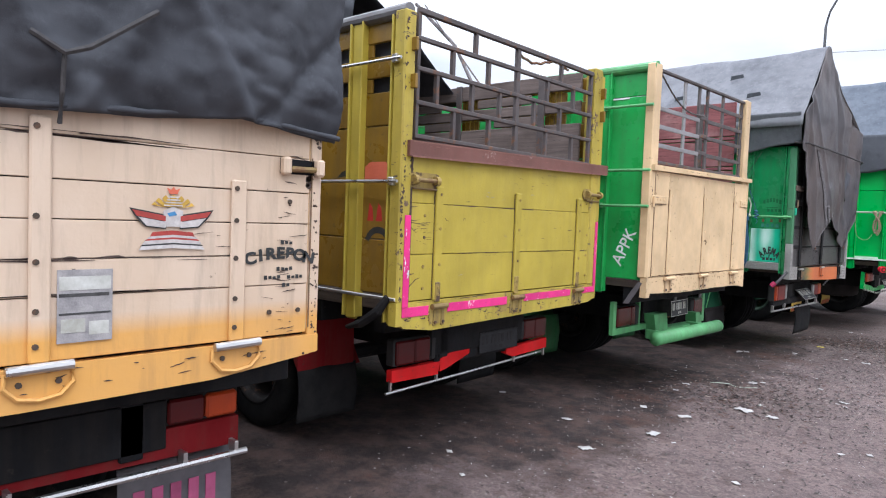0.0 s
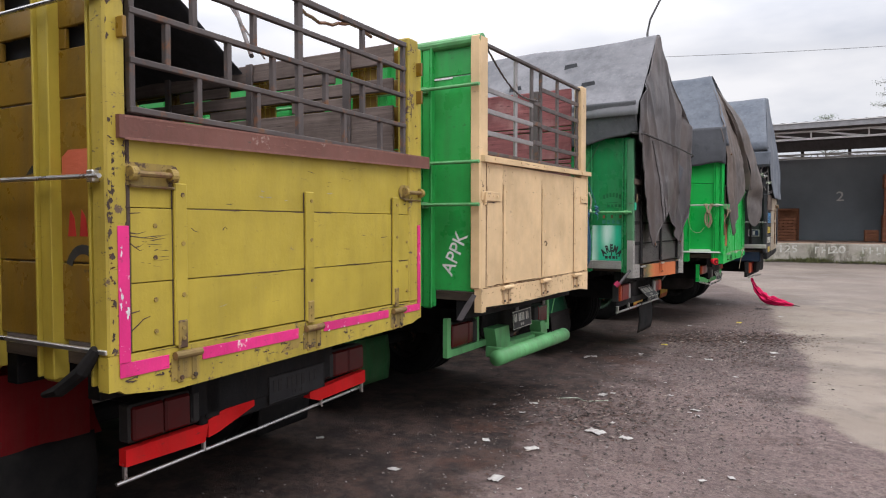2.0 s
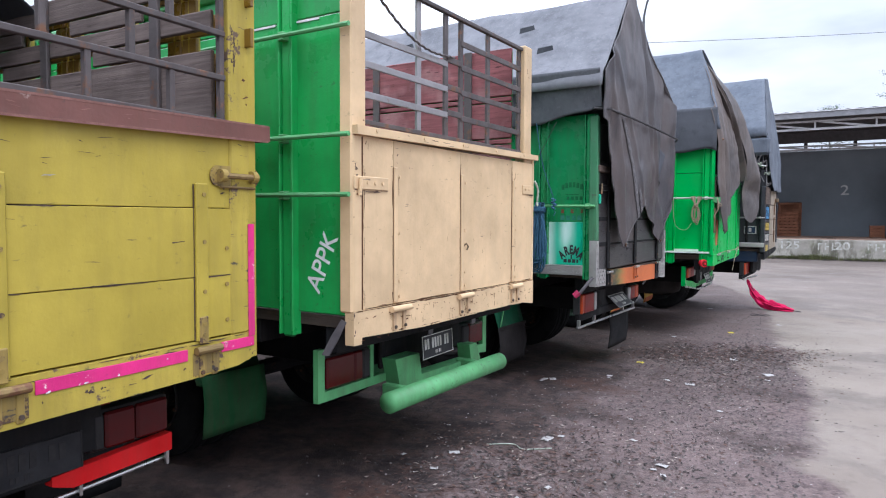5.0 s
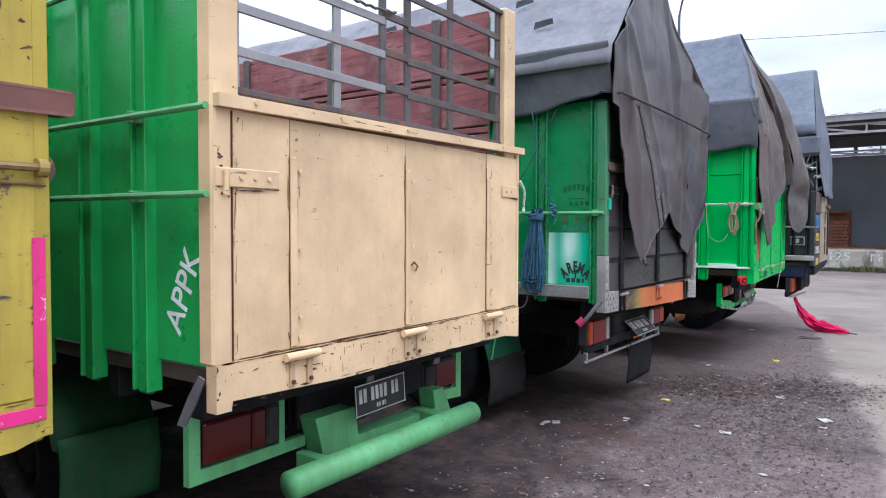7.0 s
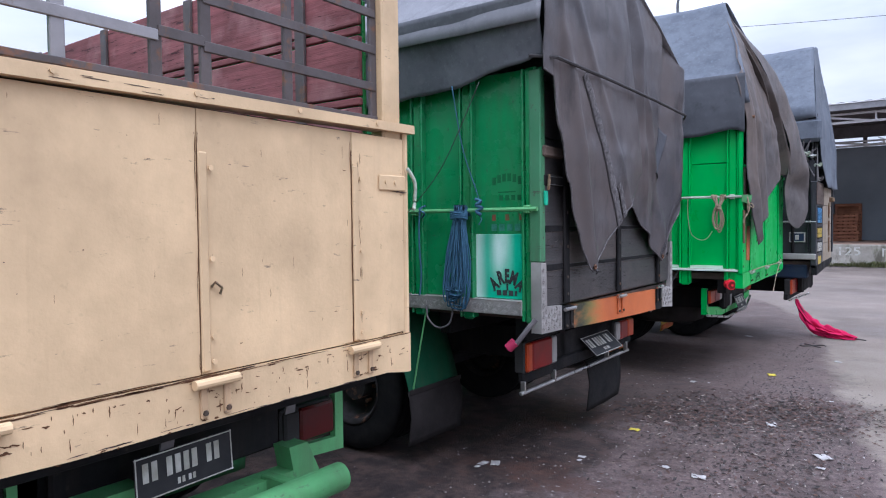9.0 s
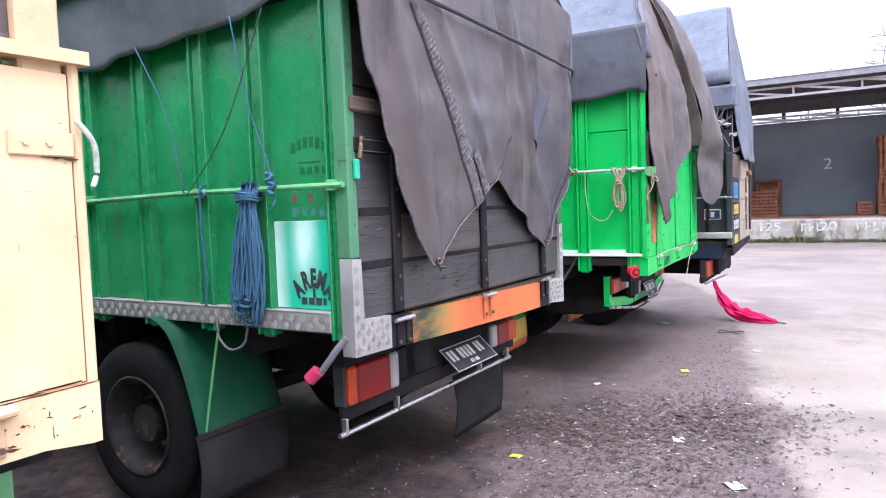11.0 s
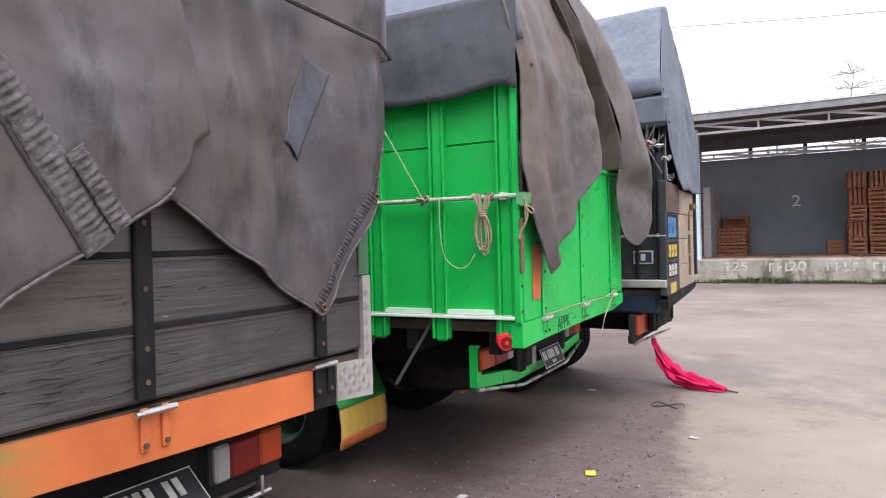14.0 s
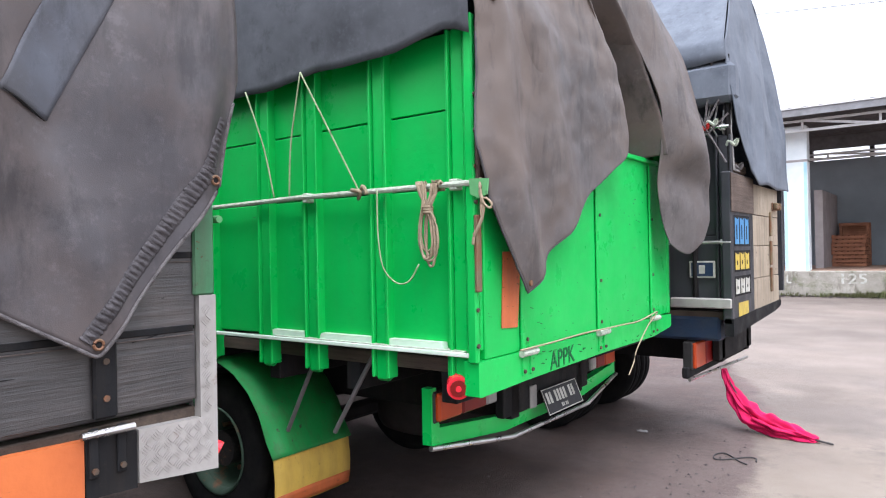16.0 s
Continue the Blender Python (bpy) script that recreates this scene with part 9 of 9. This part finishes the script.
wire = finish("overhead_wire", tube([(LAMP_X + 31.7 * k / 16, LAMP_Y + 14 * k / 16, 8.6 + 3.0 * k / 16 - 0.9 * math.sin(3.14159 * k / 16)) for k in range(17)], 0.010, 5), M["wire"])
tagged(wire, "thin overhead wire across the sky", "wire")
pole2 = finish("utility_pole", tube([(LAMP_X + 31.7, LAMP_Y + 14, 0), (LAMP_X + 31.7, LAMP_Y + 14, 12.2)], 0.14, 8), M["wire"])
tagged(pole2, "plain dark utility pole behind the yard", "pole")

# ==== litter and gravel ====


def scrap(label, x, y, size, mat, seed, kind="paper"):
    rnd = random.Random(seed)
    turn, ph = rnd.uniform(0, 6.28), rnd.uniform(0, 9)

    def place(u, v):
        a, b = (u - 0.5) * size * 1.5, (v - 0.5) * size
        k = 1 - 0.35 * abs(wave(u * 3 + ph, v * 3, 1))
        px, py = a * k * math.cos(turn) - b * math.sin(turn), a * k * math.sin(turn) + b * k * math.cos(turn)
        return (x + px, y + py, 0.006 + 0.25 * size * abs(wave(u * 2.6 + ph, v * 2.6, 4)))
    ob = cloth("paper_scrap" if kind == "paper" else "plastic_scrap", place, 5, 5, mat, None, 0.002)
    return tagged(ob, label, "litter", "litter on the yard")


SPOTS = ((-2.137, 5.145, 0.05), (-1.794, 5.146, 0.065), (-1.321, 5.696, 0.06), (-1.848, 6.777, 0.06), (-2.559, 8.371, 0.05), (-3.149, 4.568, 0.04), (-1.183, 10.291, 0.07), (-2.494, 8.414, 0.06), (-2.07, 11.404, 0.05),
         (-1.015, 13.197, 0.05), (-2.186, 14.491, 0.06), (-1.55, 5.72, 0.09), (-2.35, 4.35, 0.05), (-1.75, 4.55, 0.07), (-2.25, 6.2, 0.05), (-1.05, 6.7, 0.05), (-0.78, 9.7, 0.08), (-1.35, 8.9, 0.06), (-1.9, 3.9, 0.06))
for k, (x, y, s) in enumerate(SPOTS):
    scrap("crumpled white paper scrap on the asphalt", x, y, s, M["paper"], k)
for k in range(26):
    scrap("crumpled white paper scrap on the asphalt", rnd.uniform(-2.6, -0.5), rnd.uniform(2.5, 11.5), rnd.uniform(0.018, 0.04), M["paper"], 100 + k)
for k, (x, y, s) in enumerate(((-1.496, 12.12, 0.07), (-2.0, 9.6, 0.05))):
    scrap("crumpled yellow wrapper on the asphalt", x, y, s, M["leaf_yellow"], 60 + k, "plastic")
cord("dark wire loop lying on the concrete", ground, [(-1.38 + 0.14 * math.cos(a), 14.15 + 0.09 * math.sin(2 * a), 0.008) for a in (0, 0.5, 1, 1.5, 2, 2.5, 3, 3.5, 4, 4.5, 5, 5.5)], 0.005, M["rope_dark"])
cord("pale cord lying on the asphalt", ground, [(-2.15, 6.45, 0.006), (-2.0, 6.55, 0.008), (-1.9, 6.5, 0.006), (-1.75, 6.62, 0.006)], 0.004, M["rope_white"])


APRON = [(0.0, 4.2), (5.8, 1.6), (6.4, 0.05), (7.2, -0.32), (9.2, -0.38), (10.6, -0.60), (12.0, -0.95), (13.4, -1.16), (15.6, -1.38), (17.0, -1.30), (19.5, -0.8)]


def gravel(name, label, count, places, size, mat, seed):
    rnd = random.Random(seed)
    verts, faces = [], []
    for _ in range(count):
        cx, cy, sx, sy = places[rnd.randrange(len(places))]
        x, y = rnd.gauss(cx, sx), rnd.gauss(cy, sy)
        if x > line(APRON, y) - 0.12:
            x = 2 * line(APRON, y) - x - 0.24
        s = size * rnd.uniform(0.3, 1.0) ** 2.2
        i = len(verts)
        a = rnd.uniform(0, 6.28)
        for dx, dy, dz in ((1, 0, 0), (0, 1, 0), (-1, 0, 0), (0, -1, 0), (0.2, 0.1, 0.8), (0, 0, -0.3)):
            r = s * rnd.uniform(0.7, 1.2)
            verts.append((x + r * (dx * math.cos(a) - dy * math.sin(a)), y + r * (dx * math.sin(a) + dy * math.cos(a)), 0.3 * s + r * dz))
        for p, q in ((0, 1), (1, 2), (2, 3), (3, 0)):
            faces += [(i + p, i + q, i + 4), (i + q, i + p, i + 5)]
    me = bpy.data.meshes.new(name)
    me.from_pydata(verts, [], faces)
    me.materials.append(mat)
    return tagged(new(name, me), label, "gravel", kind="stuff")


gravel("gravel", "loose dark gravel and grit on the asphalt", 5000, ((-1.2, 9.4, 0.45, 0.8), (-1.2, 6.6, 0.6, 1.6), (-1.1, 10.2, 0.35, 0.8), (-1.6, 4.8, 0.8, 1.4), (-0.6, 6.8, 0.4, 1.2), (-1.6, 8.2, 0.6, 1.5), (-1.3, 12.4, 0.5, 1.5)), 0.014, M["stone"], 31)
gravel("gravel", "scattered pale stones and grit on the asphalt", 1500, ((-1.2, 9.2, 0.5, 0.9), (-1.2, 6.4, 0.6, 1.8), (-1.5, 4.6, 0.8, 1.4), (-0.9, 10.3, 0.4, 0.7), (-1.8, 9.5, 0.7, 1.8)), 0.011, M["stone_pale"], 37)


def flakes(name, label, count, places, size, mat, seed):
    """Flat torn bits of leaf and bark lying about."""
    rnd = random.Random(seed)
    verts, faces = [], []
    for _ in range(count):
        cx, cy, sx, sy = places[rnd.randrange(len(places))]
        x, y, a, s = rnd.gauss(cx, sx), rnd.gauss(cy, sy), rnd.uniform(0, 6.28), size * rnd.uniform(0.3, 1.0)
        i = len(verts)
        for dx, dy in ((1, 0), (0.1, 0.35), (-1, 0.1), (-0.1, -0.3)):
            verts.append((x + s * (dx * math.cos(a) - dy * math.sin(a)), y + s * (dx * math.sin(a) + dy * math.cos(a)), 0.005 + s * 0.5 * rnd.random()))
        faces.append((i, i + 1, i + 2, i + 3))
    me = bpy.data.meshes.new(name)
    me.from_pydata(verts, [], faces)
    me.materials.append(mat)
    return tagged(new(name, me), label, "leaf litter", kind="stuff")


DRIFTS = ((-1.45, 9.8, 0.40, 0.55), (-1.0, 9.3, 0.28, 0.45), (-1.8, 10.2, 0.30, 0.40), (-1.0, 10.6, 0.25, 0.40), (-1.3, 7.3, 0.5, 0.6), (-1.75, 6.3, 0.45, 0.35))
flakes("leaf_litter", "torn brown leaves and bark bits on the asphalt", 1500, DRIFTS, 0.026, M["litter_brown"], 41)
flakes("leaf_litter", "torn pale leaf bits on the asphalt", 520, DRIFTS, 0.020, M["litter_pale"], 43)
flakes("leaf_litter", "torn dark leaf bits on the asphalt", 1500, DRIFTS, 0.028, M["litter_dark"], 47)
flakes("leaf_litter", "dark soil and dead leaves along the foot of the dock", 900, ((-6.0, 31.2, 3.0, 0.2), (0.0, 31.2, 3.0, 0.2), (5.0, 31.2, 3.0, 0.2)), 0.10, M["litter_dark"], 53)


def weeds(label, count, places, seed):
    """Small tufts of grass and weeds: single bent blades."""
    rnd = random.Random(seed)
    verts, faces = [], []
    for _ in range(count):
        cx, cy, sx, sy, tall = places[rnd.randrange(len(places))]
        x, y, a, h = rnd.gauss(cx, sx), cy - abs(rnd.gauss(0, sy)), rnd.uniform(0, 6.28), tall * rnd.uniform(0.3, 1.0)
        dx, dy, w, i = math.cos(a), math.sin(a), 0.014, len(verts)
        verts += [(x - w * dy, y + w * dx, 0.0), (x + w * dy, y - w * dx, 0.0), (x + 0.25 * h * dx + 0.6 * w * dy, y + 0.25 * h * dy - 0.6 * w * dx, 0.65 * h), (x + 0.25 * h * dx - 0.6 * w * dy, y + 0.25 * h * dy + 0.6 * w * dx, 0.65 * h), (x + 0.6 * h * dx, y + 0.6 * h * dy, h)]
        faces += [(i, i + 1, i + 2, i + 3), (i + 3, i + 2, i + 4)]
    me = bpy.data.meshes.new("weeds")
    me.from_pydata(verts, [], faces)
    me.materials.append(M["weeds"])
    return tagged(new("weeds", me), label, "grass", kind="stuff")


weeds("thin green weeds along the foot of the concrete dock", 2600, ((-1.55, 31.46, 0.35, 0.10, 0.26), (-2.6, 31.46, 0.30, 0.08, 0.16), (0.2, 31.46, 0.5, 0.07, 0.14), (1.9, 31.46, 0.4, 0.09, 0.20), (3.4, 31.46, 0.5, 0.09, 0.18), (-4.8, 31.46, 0.7, 0.09, 0.16)), 83)
PATCHES = ((-1.45, 10.55, 0.40, 0.28), (-1.0, 10.9, 0.35, 0.25), (-1.9, 10.2, 0.25, 0.2), (-1.85, 6.0, 0.35, 0.5))
flakes("leaf_litter", "trodden brown leaf mould and twigs on the asphalt", 2600, PATCHES, 0.026, M["litter_brown"], 59)
flakes("leaf_litter", "trodden dark leaf mould on the asphalt", 1500, PATCHES, 0.03, M["litter_dark"], 61)
flakes("leaf_litter", "pale twigs and chips on the asphalt", 260, PATCHES, 0.024, M["litter_pale"], 67)
STREWN = tuple((-0.5 - 0.42 * (k % 6), 2.6 + 0.85 * (k // 6), 0.30, 0.5) for k in range(72))
flakes("leaf_litter", "small pale chips strewn over the asphalt", 700, STREWN, 0.013, M["paper"], 71)
gravel("gravel", "pale grit over the asphalt", 1300, ((-1.3, 4.4, 0.8, 1.0), (-0.8, 6.0, 0.5, 1.0), (-1.7, 6.4, 0.6, 1.0), (-1.0, 3.2, 0.7, 0.7), (-1.2, 8.0, 0.5, 0.8)), 0.010, M["stone_pale"], 79)
flakes("leaf_litter", "small dark crumbs strewn over the asphalt", 2200, STREWN, 0.018, M["litter_dark"], 73)
